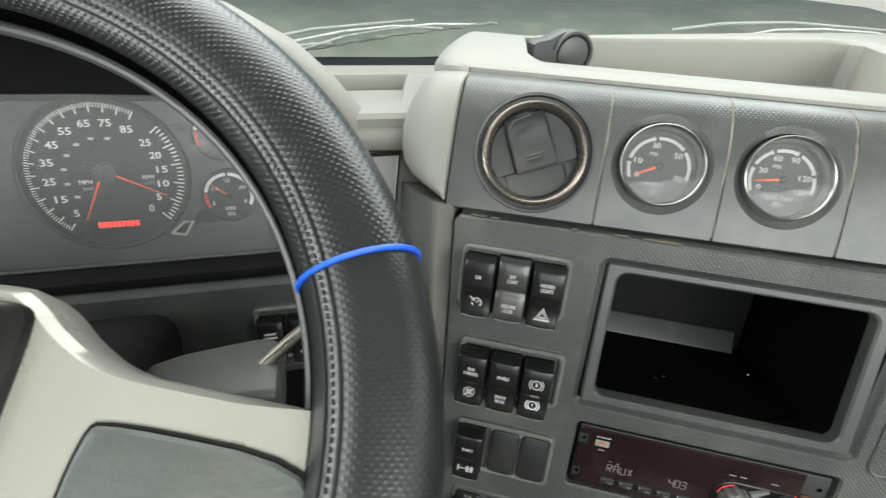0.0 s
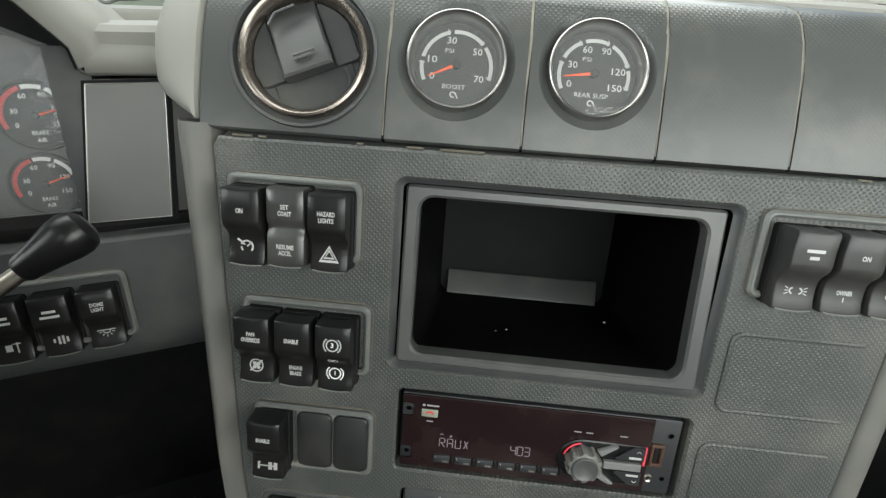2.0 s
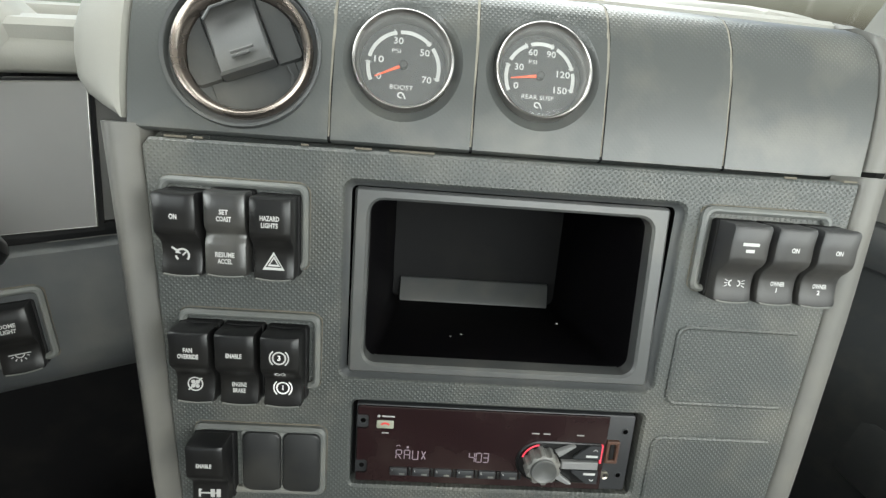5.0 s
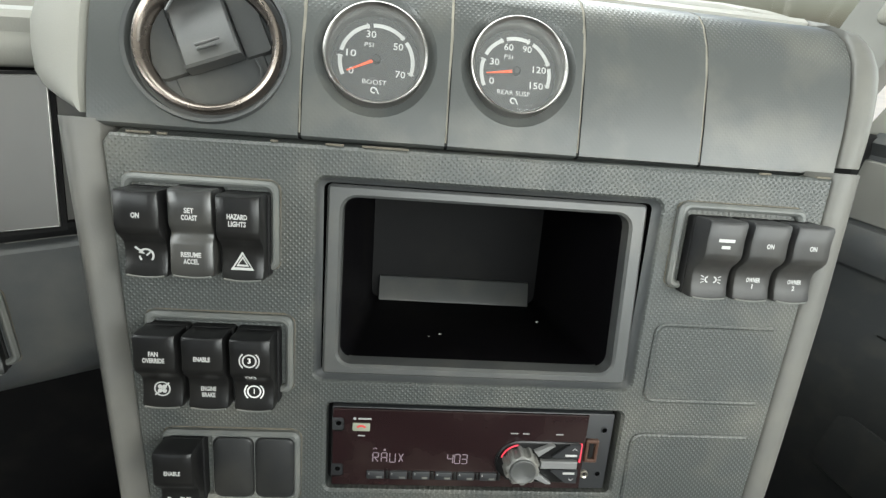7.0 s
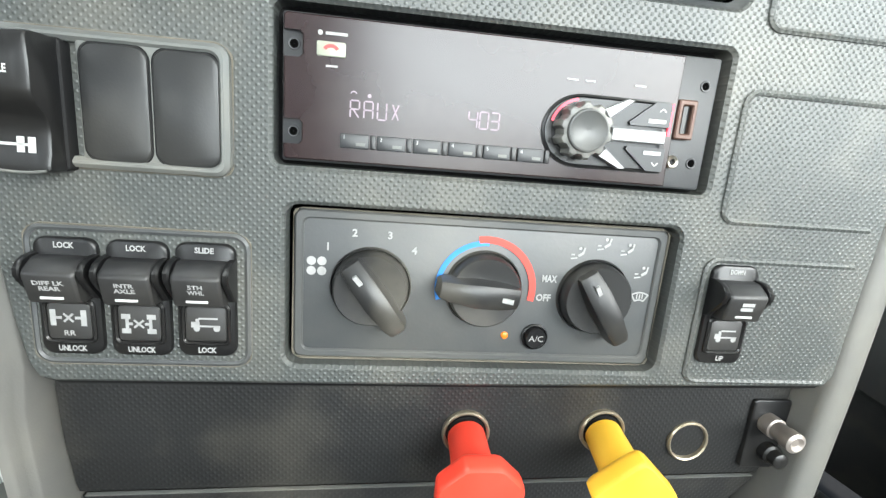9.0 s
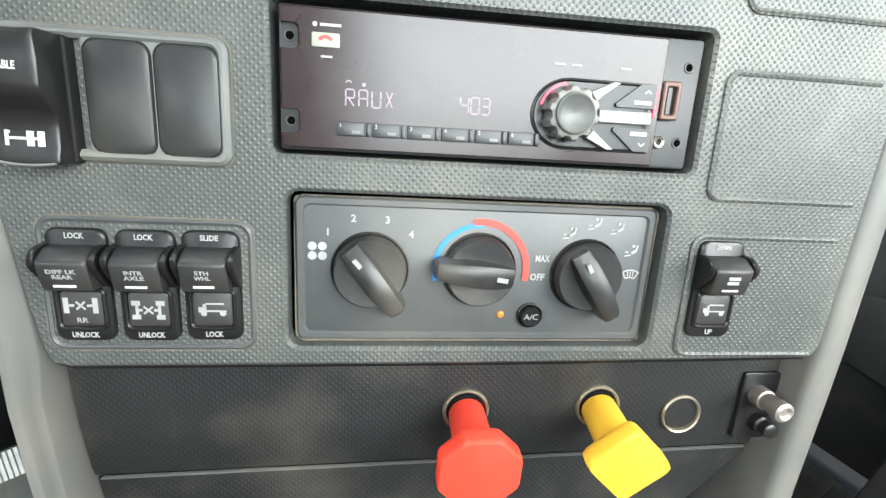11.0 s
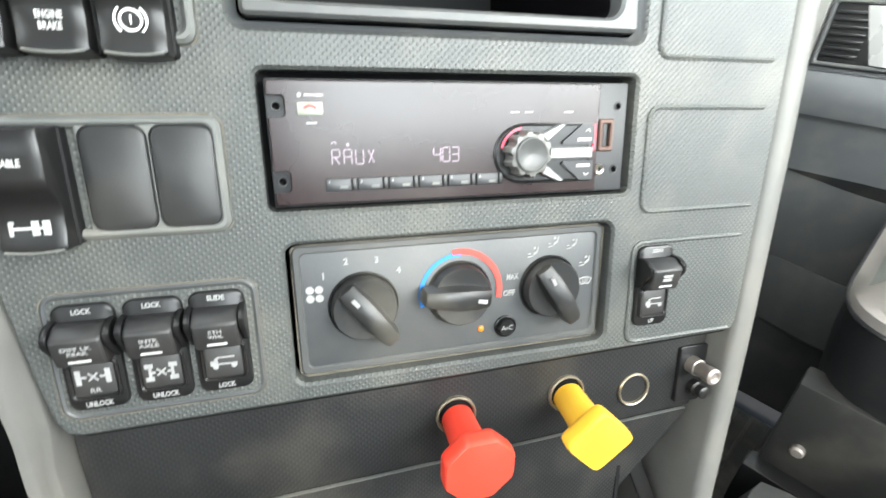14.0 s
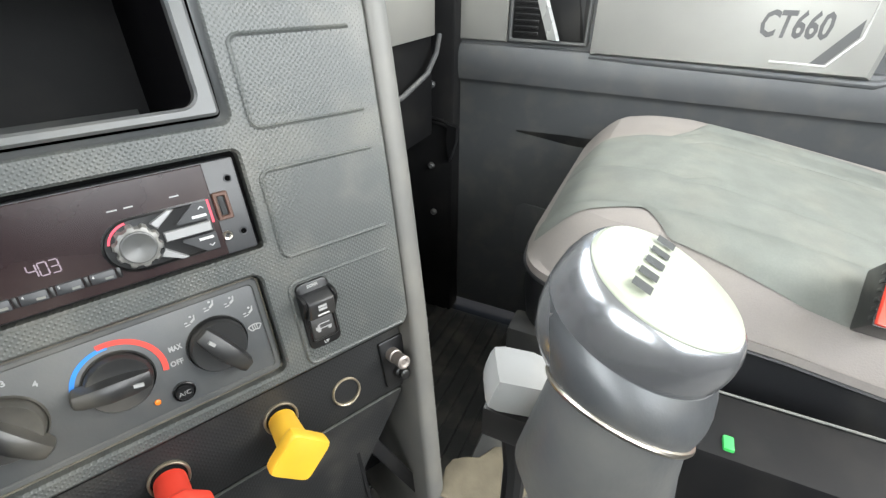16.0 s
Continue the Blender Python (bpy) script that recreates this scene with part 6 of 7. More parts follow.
for i_, x_ in enumerate((0.1567, 0.1829)):
    s_ = rocker(at(x_, -0.0045, 0.1440), "dark grey owner accessory rocker switch", [("ON", 0.0045)], [("OWNER", 0.0088), (str(i_ + 1), 0.0)], cap=TOGGLE)

# the pack on the knee panel
KNEE = Matrix.Rotation(-math.atan(0.25), 4, "X")


def knee(x, z):
    return Matrix.Translation((x, 0.186 + 0.25 * (z - 0.72) - 0.0005, z)) @ KNEE


bezel(KNEE_PANEL, knee(-0.2955, 0.7455), 0.090, 0.054, "dark bezel round three switches")
rocker(knee(-0.2695, 0.7395), "black rocker switch with a dome lamp symbol", [("DOME", 0.0085), ("LIGHT", 0.0080)], icon=ico_dome)
rocker(knee(-0.2980, 0.7395), "black rocker switch with an exhaust symbol", [("-", 0.0080), ("-", 0.0115)], icon=ico_exhaust)
rocker(knee(-0.3265, 0.7395), "black rocker switch with a mirror symbol", [("-", 0.0100), ("-", 0.0120)], icon=ico_mirror)


def lock_switch(x, z, top, mid, icon, bottom, label, bar_mark=True):
    """A guarded toggle: a wedge-shaped toggle over a framed legend field."""
    t = thing("lock_switch", at(x, 0, z), label, "switch", "guarded lock switches")
    bm = bmesh.new()
    pad(bm, 0, 0, 0.0240, 0.0505, 0.0045, 0.004, -0.0024, 0.0012)
    part("housing", bm, BLACK, t)
    bm = bmesh.new()
    frame_ring(bm, (0, -0.0100, 0.0200, 0.0190, 0.0025), (0, -0.0100, 0.0172, 0.0162, 0.002), 0.0, -0.0040, -0.002, 0.0007)
    part("legend_frame", bm, BLACK, t)
    bm = bmesh.new()
    pad(bm, 0, -0.0100, 0.0168, 0.0158, 0.0018, 0.0, -0.0034, 0.0006)
    part("legend_field", bm, TOGGLE, t)
    for s in (-1, 1):
        bm = bmesh.new()
        x0 = s * 0.0112
        prof = [(0.0190, -0.002), (0.0186, -0.0085), (0.0172, -0.0125), (0.0150, -0.0148), (0.0125, -0.0150), (0.0100, -0.0136), (0.0010, -0.0050), (0.0, -0.0020)]
        loft(bm, [[(x0 + dx, y * 0.9 + k, q) for q, y in prof] for dx, k in ((-0.0013, 0.0007), (-0.0008, 0.0), (0.0008, 0.0), (0.0013, 0.0007))])
        part("guard", bm, BLACK, t)
    bm = bmesh.new()
    prof = [(0.0182, -0.002), (0.0180, -0.0068), (0.0174, -0.0085), (0.0145, -0.0128), (0.0134, -0.0138), (0.0122, -0.0140), (0.0016, -0.0112), (0.0006, -0.0102), (0.0002, -0.002)]
    loft(bm, [[(xx, y + k, q) for q, y in prof] for xx, k in ((-0.0095, 0.0010), (-0.0089, 0.0003), (-0.0082, 0.0), (0.0082, 0.0), (0.0089, 0.0003), (0.0095, 0.0010))])
    part("toggle", bm, TOGGLE, t)
    slope = 0.0028 / 0.0106
    lean_m = Matrix.Rotation(math.atan(slope), 4, "X")
    for i, (s, w) in enumerate(mid):
        z_ = 0.0096 - 0.0024 * i
        y_ = -0.0140 + slope * (0.0122 - z_) - 0.0003
        if s == "-":
            bm = bmesh.new()
            box(bm, -w / 2, w / 2, y_, y_ + 0.0003, z_ - 0.0008, z_ + 0.0008)
            part("mark", bm, WORN, t)
        else:
            letters(t, s, 0, y_, z_, 0.0018, WORN, w * 0.9, lean_m, bold=0.05)
    if bar_mark:
        bm = bmesh.new()
        z_ = 0.0031
        y_ = -0.0140 + slope * (0.0122 - z_)
        box(bm, -0.0042, 0.0042, y_ - 0.0004, y_ + 0.0004, z_ - 0.0005, z_ + 0.0005)
        part("mark", bm, FADED, t)
    letters(t, top, 0, -0.0028, 0.0222, 0.0023, WORN, 0.0076, bold=0.05)
    letters(t, bottom[0], 0, -0.0028, -0.0222, 0.0024, WORN, bottom[1] * 0.92, bold=0.05)
    bm = bmesh.new()
    icon(bm)
    for v in bm.verts:
        v.co.y = -0.0038
    part("symbol", bm, WORN, t)
    return t


def ico_diff(bm, z=-0.0082):
    for s in (-1, 1):
        bar(bm, s * 0.0058, z - 0.0035, s * 0.0058, z + 0.0035, 0.0022)
        bar(bm, s * 0.0025, z, s * 0.005, z, 0.0012)
    bar(bm, -0.0018, z - 0.0018, 0.0018, z + 0.0018, 0.0009)
    bar(bm, -0.0018, z + 0.0018, 0.0018, z - 0.0018, 0.0009)


def ico_inter(bm, z=-0.0100):
    for s in (-1, 1):
        for q in (-1, 1):
            bar(bm, s * 0.0050 - 0.0018, z + q * 0.0032, s * 0.0050 + 0.0018, z + q * 0.0032, 0.0022)
        bar(bm, s * 0.0046, z - 0.003, s * 0.0046, z + 0.003, 0.0013)
        bar(bm, s * 0.0024, z, s * 0.0046, z, 0.0012)
        bar(bm, -0.0019, z - s * 0.0017, 0.0019, z + s * 0.0017, 0.0009)


def ico_truck(bm, z=-0.0098):
    arc(bm, -0.0036, z - 0.0020, 0.0, 0.0013, 0, 360, k=12)
    arc(bm, 0.0045, z - 0.0018, 0.0, 0.0014, 0, 360, k=12)
    bar(bm, -0.0058, z - 0.0002, -0.0024, z - 0.0002, 0.0026)
    bar(bm, -0.0024, z - 0.0008, 0.006, z - 0.0008, 0.0008)
    bar(bm, -0.0028, z + 0.0026, 0.005, z + 0.0026, 0.0008)
    bar(bm, -0.004, z + 0.0014, -0.0026, z + 0.0014, 0.002)


L1 = lock_switch(-0.1745, -0.0890, "LOCK", [("DIFF LK", 0.0125), ("REAR", 0.0085)], ico_diff, ("UNLOCK", 0.0120), "black guarded rear differential lock switch")
letters(L1, "RR", 0, -0.0038, -0.0150, 0.0022, WORN, 0.0044, bold=0.02)
lock_switch(-0.1475, -0.0890, "LOCK", [("INTR", 0.0080), ("AXLE", 0.0088)], ico_inter, ("UNLOCK", 0.0120), "black guarded inter-axle lock switch")
lock_switch(-0.1210, -0.0885, "SLIDE", [("5TH", 0.0062), ("WHL", 0.0072)], ico_truck, ("LOCK", 0.0082), "black guarded fifth wheel slide switch")
lock_switch(0.1205, -0.0860, "DOWN", [("-", 0.006), ("-", 0.006)], ico_truck, ("UP", 0.0042), "black guarded switch with a truck symbol")


def switch_surround(cx, cz, w, h):
    bm = bmesh.new()
    pts = rrect(cx, cz, w, h, 0.006, 4)
    tube(bm, [(x, 0.0002, z) for x, z in pts] + [(pts[0][0], 0.0002, pts[0][1]), (pts[1][0], 0.0002, pts[1][1])], 0.0013, 6)
    part("switch_surround", bm, SMOOTH, FASCIA, "low ridge round the lock switches")
    grime_line(FASCIA, cx, cz, w + 0.003, h + 0.003, 0.007, -0.0001, 0.0005)


switch_surround(-0.1470, -0.0890, 0.0850, 0.0580)


# ---- dials ----
def pointer(parent, x0, z0, deg, length, y, w=0.0011):
    bm = bmesh.new()
    q = radians(deg)
    c, s = math.cos(q), math.sin(q)
    loft(bm, [[(x0 - 0.0012 * c - w * s, y, z0 - 0.0012 * s + w * c), (x0 - 0.0012 * c + w * s, y, z0 - 0.0012 * s - w * c), (x0 + length * c + 0.3 * w * s, y, z0 + length * s - 0.3 * w * c), (x0 + length * c - 0.3 * w * s, y, z0 + length * s + 0.3 * w * c)],
              [(x0 - 0.0012 * c - 0.5 * w * s, y - 0.0006, z0 - 0.0012 * s + 0.5 * w * c), (x0 - 0.0012 * c + 0.5 * w * s, y - 0.0006, z0 - 0.0012 * s - 0.5 * w * c), (x0 + length * c, y - 0.0006, z0 + length * s), (x0 + length * c, y - 0.0006, z0 + length * s)]])
    part("needle", bm, NEEDLE, parent, "orange needle")
    bm = bmesh.new()
    lathe(bm, x0, z0, [(0.0026, y + 0.001), (0.0026, y - 0.0012), (0.0018, y - 0.0018)], 16)
    part("needle_cap", bm, BLACK, parent)


def round_gauge(x, z, label, numbers, title, needle, groups):
    t = thing("round_gauge", lean(x, z), label, "gauge", "dash pressure gauges")
    bm = bmesh.new()
    lathe(bm, 0, 0, [(0.0296, 0.008), (0.0298, -0.0010), (0.0294, -0.0024), (0.0287, -0.0029), (0.0280, -0.0024), (0.0270, -0.0002), (0.0264, 0.0020), (0.0260, 0.0100)], 64, (False, False))
    part("bezel_ring", bm, CHROME, t, "bright chrome ring")
    bm = bmesh.new()
    lathe(bm, 0, 0, [(0.0266, 0.0092), (0.0001, 0.0090)], 48, (False, False))
    part("dial", bm, DIAL, t)
    bm = bmesh.new()
    for a0, a1 in groups:
        arc(bm, 0.0002, -0.0008, 0.0201, 0.0224, a0, a1, 0.0085, k=14)
    part("scale", bm, FADED, t)
    bm = bmesh.new()
    for a0, a1 in groups:
        for a in (a0 - 2.5, a0 - 5.5):
            q = radians(a1 + 2.5)
            bar(bm, 0.0193 * math.cos(q), 0.0193 * math.sin(q) - 0.0006, 0.0231 * math.cos(q), 0.0231 * math.sin(q) - 0.0006, 0.0006, 0.0083)
    part("tick", bm, FADED, t)
    for s, a, r in numbers:
        q = radians(a)
        letters(t, s, 1.06 * r * math.cos(q), 0.0084, 1.06 * r * math.sin(q) - 0.0006, 0.0040, FADED, 0.0027 * len(s) + 0.0004, bold=0.015)
    letters(t, "PSI", -0.0047, 0.0084, 0.0086, 0.0026, FADED, 0.0052)
    letters(t, title[0], -0.0005, 0.0084, -0.0132, 0.0028, FADED, title[1])
    bm = bmesh.new()
    arc(bm, -0.0006, -0.0178, 0.0012, 0.0020, 0, 300, 0.0084, 12)
    bar(bm, 0.0008, -0.0165, 0.0024, -0.0200, 0.0007, 0.0084)
    part("symbol", bm, FADED, t)
    pointer(t, 0.0, 0.0, needle, 0.0186, 0.0070)
    bm = bmesh.new()
    lathe(bm, 0, 0, [(0.0276, -0.0008), (0.0200, -0.0020), (0.0100, -0.0027), (0.0001, -0.0029)], 48, (False, False))
    g = part("lens", bm, LENS, t, "clear lens")
    g.visible_shadow = False
    return t


round_gauge(DIALS[1][0], DIALS[1][1], "round black boost pressure gauge with chrome ring, needle near zero", [("0", 206, 0.0150), ("10", 168, 0.0148), ("30", 104, 0.0150), ("50", 38, 0.0148), ("70", 335, 0.0150)], ("BOOST", 0.0140), 206,
            [(206, 174), (167, 104), (98, 44), (38, -18)])
round_gauge(DIALS[2][0], DIALS[2][1], "round black rear suspension pressure gauge with chrome ring", [("0", 204, 0.0150), ("30", 158, 0.0135), ("60", 108, 0.0150), ("90", 66, 0.0155), ("120", 12, 0.0140), ("150", 332, 0.0140)], ("REAR SUSP", 0.0205), 189,
            [(206, 160), (153, 114), (108, 68), (62, 18), (13, -20)])


def round_vent():
    x, z, r = DIALS[0]
    t = thing("air_vent", lean(x, z), "round dark grey air vent with a dull chrome ring", "air vent")
    bm = bmesh.new()
    lathe(bm, 0, 0, [(r - 0.0005, 0.012), (r + 0.0002, -0.0006), (r + 0.0022, -0.0012), (r + 0.0026, 0.002)], 64, (False, False))
    lathe(bm, 0, 0, [(r - 0.0002, 0.004), (r - 0.0032, 0.005)], 64, (False, False))
    part("surround", bm, SMOOTH, t)
    bm = bmesh.new()
    lathe(bm, 0, 0, [(r - 0.0030, 0.010), (r - 0.0032, -0.0002), (r - 0.0039, -0.0018), (r - 0.0052, -0.0024), (r - 0.0066, -0.0016), (r - 0.0078, 0.0006), (r - 0.0088, 0.0035), (r - 0.0092, 0.016)], 72, (False, False))
    part("ring", bm, SMOKED, t, "smoked chrome ring")
    bm = bmesh.new()
    lathe(bm, 0, 0, [(r - 0.0083, 0.006), (r - 0.0095, 0.0095), (0.020, 0.0115), (0.0001, 0.012)], 48, (False, False))
    part("duct", bm, SMOOTH, t)
    turn = Matrix.Rotation(radians(-24), 4, "Y")
    ro = r - 0.0092
    # slats of the barrel: two flanking plates, a raised middle flap, and the lower plate
    for x0, x1, z0, z1, y0 in ((-0.0335, -0.0175, -0.010, 0.0285, 0.006), (0.0165, 0.0310, -0.012, 0.0285, 0.006), (-0.0250, 0.0250, -0.0400, -0.0105, 0.009)):
        bm = bmesh.new()
        n = 9
        top, bot = [], []
        for i in range(n):
            xx = x0 + (x1 - x0) * i / (n - 1)
            lim = math.sqrt(max(0, ro ** 2 - xx ** 2))
            top.append((xx, min(z1, lim)))
            bot.append((xx, max(z0, -lim)))
        loopp = bot + top[::-1]
        loft(bm, [[(a, y0 + 0.008, b) for a, b in loopp], [(a, y0 + 0.001, b) for a, b in loopp], [(a * 0.98, y0, b * 0.98) for a, b in loopp]])
        bmesh.ops.transform(bm, matrix=turn, verts=bm.verts)
        part("slat", bm, VENTGREY, t, "dark grey vent slat")
    bm = bmesh.new()
    loft(bm, [[(a, y + 0.010, b) for a, b, y in q] for q in [[(-0.0155, -0.0125, -0.004), (0.0150, -0.0125, -0.004), (0.0150, 0.030, 0.006), (-0.0155, 0.030, 0.006)]]] +
         [[(a, y, b) for a, b, y in [(-0.0155, -0.0125, -0.0035), (0.0150, -0.0125, -0.0035), (0.0150, 0.030, 0.0055), (-0.0155, 0.030, 0.0055)]],
          [(a, y, b) for a, b, y in [(-0.0142, -0.0110, -0.0045), (0.0137, -0.0110, -0.0045), (0.0137, 0.0285, 0.0040), (-0.0142, 0.0285, 0.0040)]]])
    bmesh.ops.transform(bm, matrix=turn, verts=bm.verts)
    part("flap", bm, VENTGREY, t, "raised grey middle flap")
    for pts in ([(-0.014, -0.0035, 0.020), (-0.0085, -0.0015, 0.0265), (0.004, -0.001, 0.0275)], [(-0.006, -0.0045, -0.002), (0.007, -0.0045, -0.002)], [(-0.006, -0.0045, -0.0045), (0.004, -0.0045, -0.0045)], [(0.017, 0.006, -0.031), (0.021, 0.006, -0.020), (0.020, 0.006, -0.014)], [(-0.020, 0.006, -0.031), (-0.004, 0.006, -0.034), (0.010, 0.006, -0.033)]):
        bm = bmesh.new()
        tube(bm, pts, 0.0008, 6)
        bmesh.ops.transform(bm, matrix=turn, verts=bm.verts)
        part("rib", bm, SMOOTH, t)


round_vent()


def small_dial(cx, cz, r, red, white, numbers, title, needle, tilt_label):
    """A dial of the instrument cluster, in its frame."""
    bm = bmesh.new()
    lathe(bm, cx, cz, [(r * 1.08, 0.003), (r * 1.06, -0.002), (r * 1.0, -0.0022), (r * 0.99, 0.001), (0.0001, 0.0012)], 40, (False, False))
    d = part("dial", bm, DIAL, CLUSTER, tilt_label)
    for nm, mat_, spans in (("red_zone", REDPRINT, red), ("scale", WHITE, white)):
        for a0, a1 in spans:
            bm = bmesh.new()
            arc(bm, cx, cz, r * 0.80, r * 0.93, a0, a1, 0.0004, 16)
            part(nm, bm, mat_, d)
    for s, a, k in numbers:
        q = radians(a)
        letters(d, s, cx + k * r * math.cos(q), 0.0004, cz + k * r * math.sin(q), r * 0.15, WHITE)
    for i, (s, w) in enumerate(title):
        letters(d, s, cx, 0.0004, cz - r * (0.52 + 0.22 * i), r * 0.13, WHITE, w)
    if needle is not None:
        pointer(d, cx, cz, needle, r * 0.8, -0.001, 0.0008)
    return d


def cz_(z):
    return (z - 0.86) * 1.036


PSI = [("0", 208, 0.60), ("30", 165, 0.55), ("60", 112, 0.62), ("90", 66, 0.66), ("120", 20, 0.60), ("150", 332, 0.60)]
small_dial(-0.2965, cz_(0.868), 0.0245, [(205, 108)], [(104, 70), (64, 18)], PSI, [("BRAKE", 0.0105), ("AIR", 0.006)], 15, "black brake air gauge with a red zone")
small_dial(-0.3015, cz_(0.8185), 0.0225, [(205, 108)], [(104, 70), (64, 18)], PSI, [("BRAKE", 0.0100), ("AIR", 0.006)], 18, "black brake air gauge with a red zone")
small_dial(-0.3560, cz_(0.851), 0.0235, [(210, 172)], [(168, 92), (86, -28)], [("E", 205, 0.66), ("1/4", 150, 0.58), ("1/2", 92, 0.62), ("3/4", 30, 0.60), ("F", 335, 0.66)], [("DIESEL", 0.010), ("FUEL", 0.007)], 140, "black fuel gauge with a red zone")
small_dial(-0.3560, cz_(0.906), 0.0235, [(210, 172)], [(168, 92), (86, -28)], [("C", 205, 0.66), ("H", 335, 0.66)], [("TEMP", 0.008)], 150, "black temperature gauge with a red zone")


def speedometer():
    cx, cz, r = -0.4545, cz_(0.875), 0.064
    bm = bmesh.new()
    lathe(bm, cx, cz, [(r * 1.07, 0.003), (r * 1.06, -0.004), (r * 1.03, -0.005), (r * 1.005, -0.004), (r, 0.001), (0.0001, 0.0012)], 72, (False, False))
    d = part("speedometer", bm, DIAL, CLUSTER, "large black speedometer and rev counter dial")
    bm = bmesh.new()
    for i in range(81):
        a = radians(232 - i * 2.15)
        k = 0.84 if i % 5 == 0 else 0.90
        bar(bm, cx + r * k * math.cos(a), cz + r * k * math.sin(a), cx + r * 0.96 * math.cos(a), cz + r * 0.96 * math.sin(a), 0.0011 if i % 5 == 0 else 0.0008, 0.0004)
    ob = part("speed_ticks", bm, WHITE, d)
    tagged(ob, kind="stuff")
    bm = bmesh.new()
    for i in range(26):
        a = radians(40 - i * 3.35)
        k = 0.84 if i % 5 == 0 else 0.90
        bar(bm, cx + r * k * math.cos(a), cz + r * k * math.sin(a), cx + r * 0.98 * math.cos(a), cz + r * 0.98 * math.sin(a), 0.0011, 0.0004)
    ob = part("rev_ticks", bm, WHITE, d)
    tagged(ob, kind="stuff")
    for i, s in enumerate(("5", "15", "25", "35", "45", "55", "65", "75", "85")):
        a = radians(228 - i * 21.2)
        letters(d, s, cx + r * 0.70 * math.cos(a), 0.0004, cz + r * 0.70 * math.sin(a), 0.0060, WHITE, 0.0054 * len(s) - 0.001, bold=0.02)
    for i, s in enumerate(("25", "20", "15", "10", "5", "0")):
        a = radians(36 - i * 16.5)
        letters(d, s, cx + r * 0.70 * math.cos(a), 0.0004, cz + r * 0.70 * math.sin(a), 0.0058, WHITE, 0.0052 * len(s) - 0.001, bold=0.02)
    letters(d, "MPH", cx - 0.017, 0.0004, cz - 0.006, 0.0038, WHITE)
    letters(d, "km/h", cx - 0.016, 0.0004, cz - 0.0115, 0.0030, FADED)
    letters(d, "RPM", cx + 0.033, 0.0004, cz - 0.004, 0.0038, WHITE)
    letters(d, "x100", cx + 0.033, 0.0004, cz - 0.009, 0.0030, FADED)
    bm = bmesh.new()
    for i in range(7):
        a = radians(215 - i * 23)
        box(bm, cx + r * 0.50 * math.cos(a) - 0.0022, cx + r * 0.50 * math.cos(a) + 0.0022, 0.0003, 0.0005, cz + r * 0.50 * math.sin(a) - 0.0012, cz + r * 0.50 * math.sin(a) + 0.0012)
    part("small_figures", bm, FADED, d, "small grey figures")
    pointer(d, cx - 0.002, cz + 0.002, 244, 0.046, -0.002, 0.0013)
    pointer(d, cx + 0.002, cz + 0.002, -27, 0.050, -0.002, 0.0011)
    bm = bmesh.new()
    lathe(bm, cx, cz + 0.002, [(0.0095, 0.0005), (0.0092, -0.0030), (0.0070, -0.0042)], 28)
    part("hub_cap", bm, SMOOTH, d)
    bm = bmesh.new()
    box(bm, cx - 0.021, cx + 0.023, 0.0004, 0.0008, cz - 0.056, cz - 0.040)
    lcd = part("odometer", bm, BLACK, d, "dark display window")
    bm = bmesh.new()
    for i in range(9):
        box(bm, cx - 0.015 + 0.0038 * i, cx - 0.0122 + 0.0038 * i, 0.0000, 0.0003, cz - 0.0475, cz - 0.0425)
    part("lit_digits", bm, LCDRED, lcd, "lit red figures")
    bm = bmesh.new()
    tube(bm, [(cx + 0.044, -0.001, cz - 0.057), (cx + 0.056, -0.001, cz - 0.047), (cx + 0.064, -0.001, cz - 0.047), (cx + 0.056, -0.001, cz - 0.059), (cx + 0.044, -0.001, cz - 0.057)], 0.0014, 6)
    mark = part("reset_mark", bm, FADED, d, "pale outlined reset mark")
    bm = bmesh.new()
    poly(bm, [(cx + 0.044, cz - 0.057), (cx + 0.056, cz - 0.059), (cx + 0.064, cz - 0.047), (cx + 0.056, cz - 0.047)], -0.0005)
    part("reset_field", bm, BLACK, mark)


def warning_window(pts):
    """A dark lamp window set in the backplate beside a dial."""
    bm = bmesh.new()
    cx, cz = sum(p[0] for p in pts) / 4, sum(p[1] for p in pts) / 4
    loft(bm, [[(cx + (x - cx) * k, y, cz + (z - cz) * k) for x, z in pts] for k, y in ((1.06, 0.0038), (1.04, 0.0022), (1.0, 0.0022), (0.97, 0.0030))])
    part("warning_window", bm, BLACK, CLUSTER, "dark warning lamp window")


speedometer()
warning_window([(-0.392, -0.034), (-0.371, -0.034), (-0.368, -0.022), (-0.384, -0.022)])
warning_window([(-0.399, 0.058), (-0.387, 0.050), (-0.377, 0.051), (-0.377, 0.0595)])
_b = bmesh.new()
_pts = [(-0.279, -0.066), (-0.262, 0.042), (-0.266, 0.052), (-0.30, 0.085), (-0.36, 0.115), (-0.56, 0.115), (-0.64, 0.085), (-0.665, 0.04), (-0.665, -0.066)]
_b.faces.new([_b.verts.new((x, -0.010, z)) for x, z in _pts])
_lens = part("lens", _b, WIDE_LENS, CLUSTER, "clear lens over the dials")
_lens.visible_shadow = False


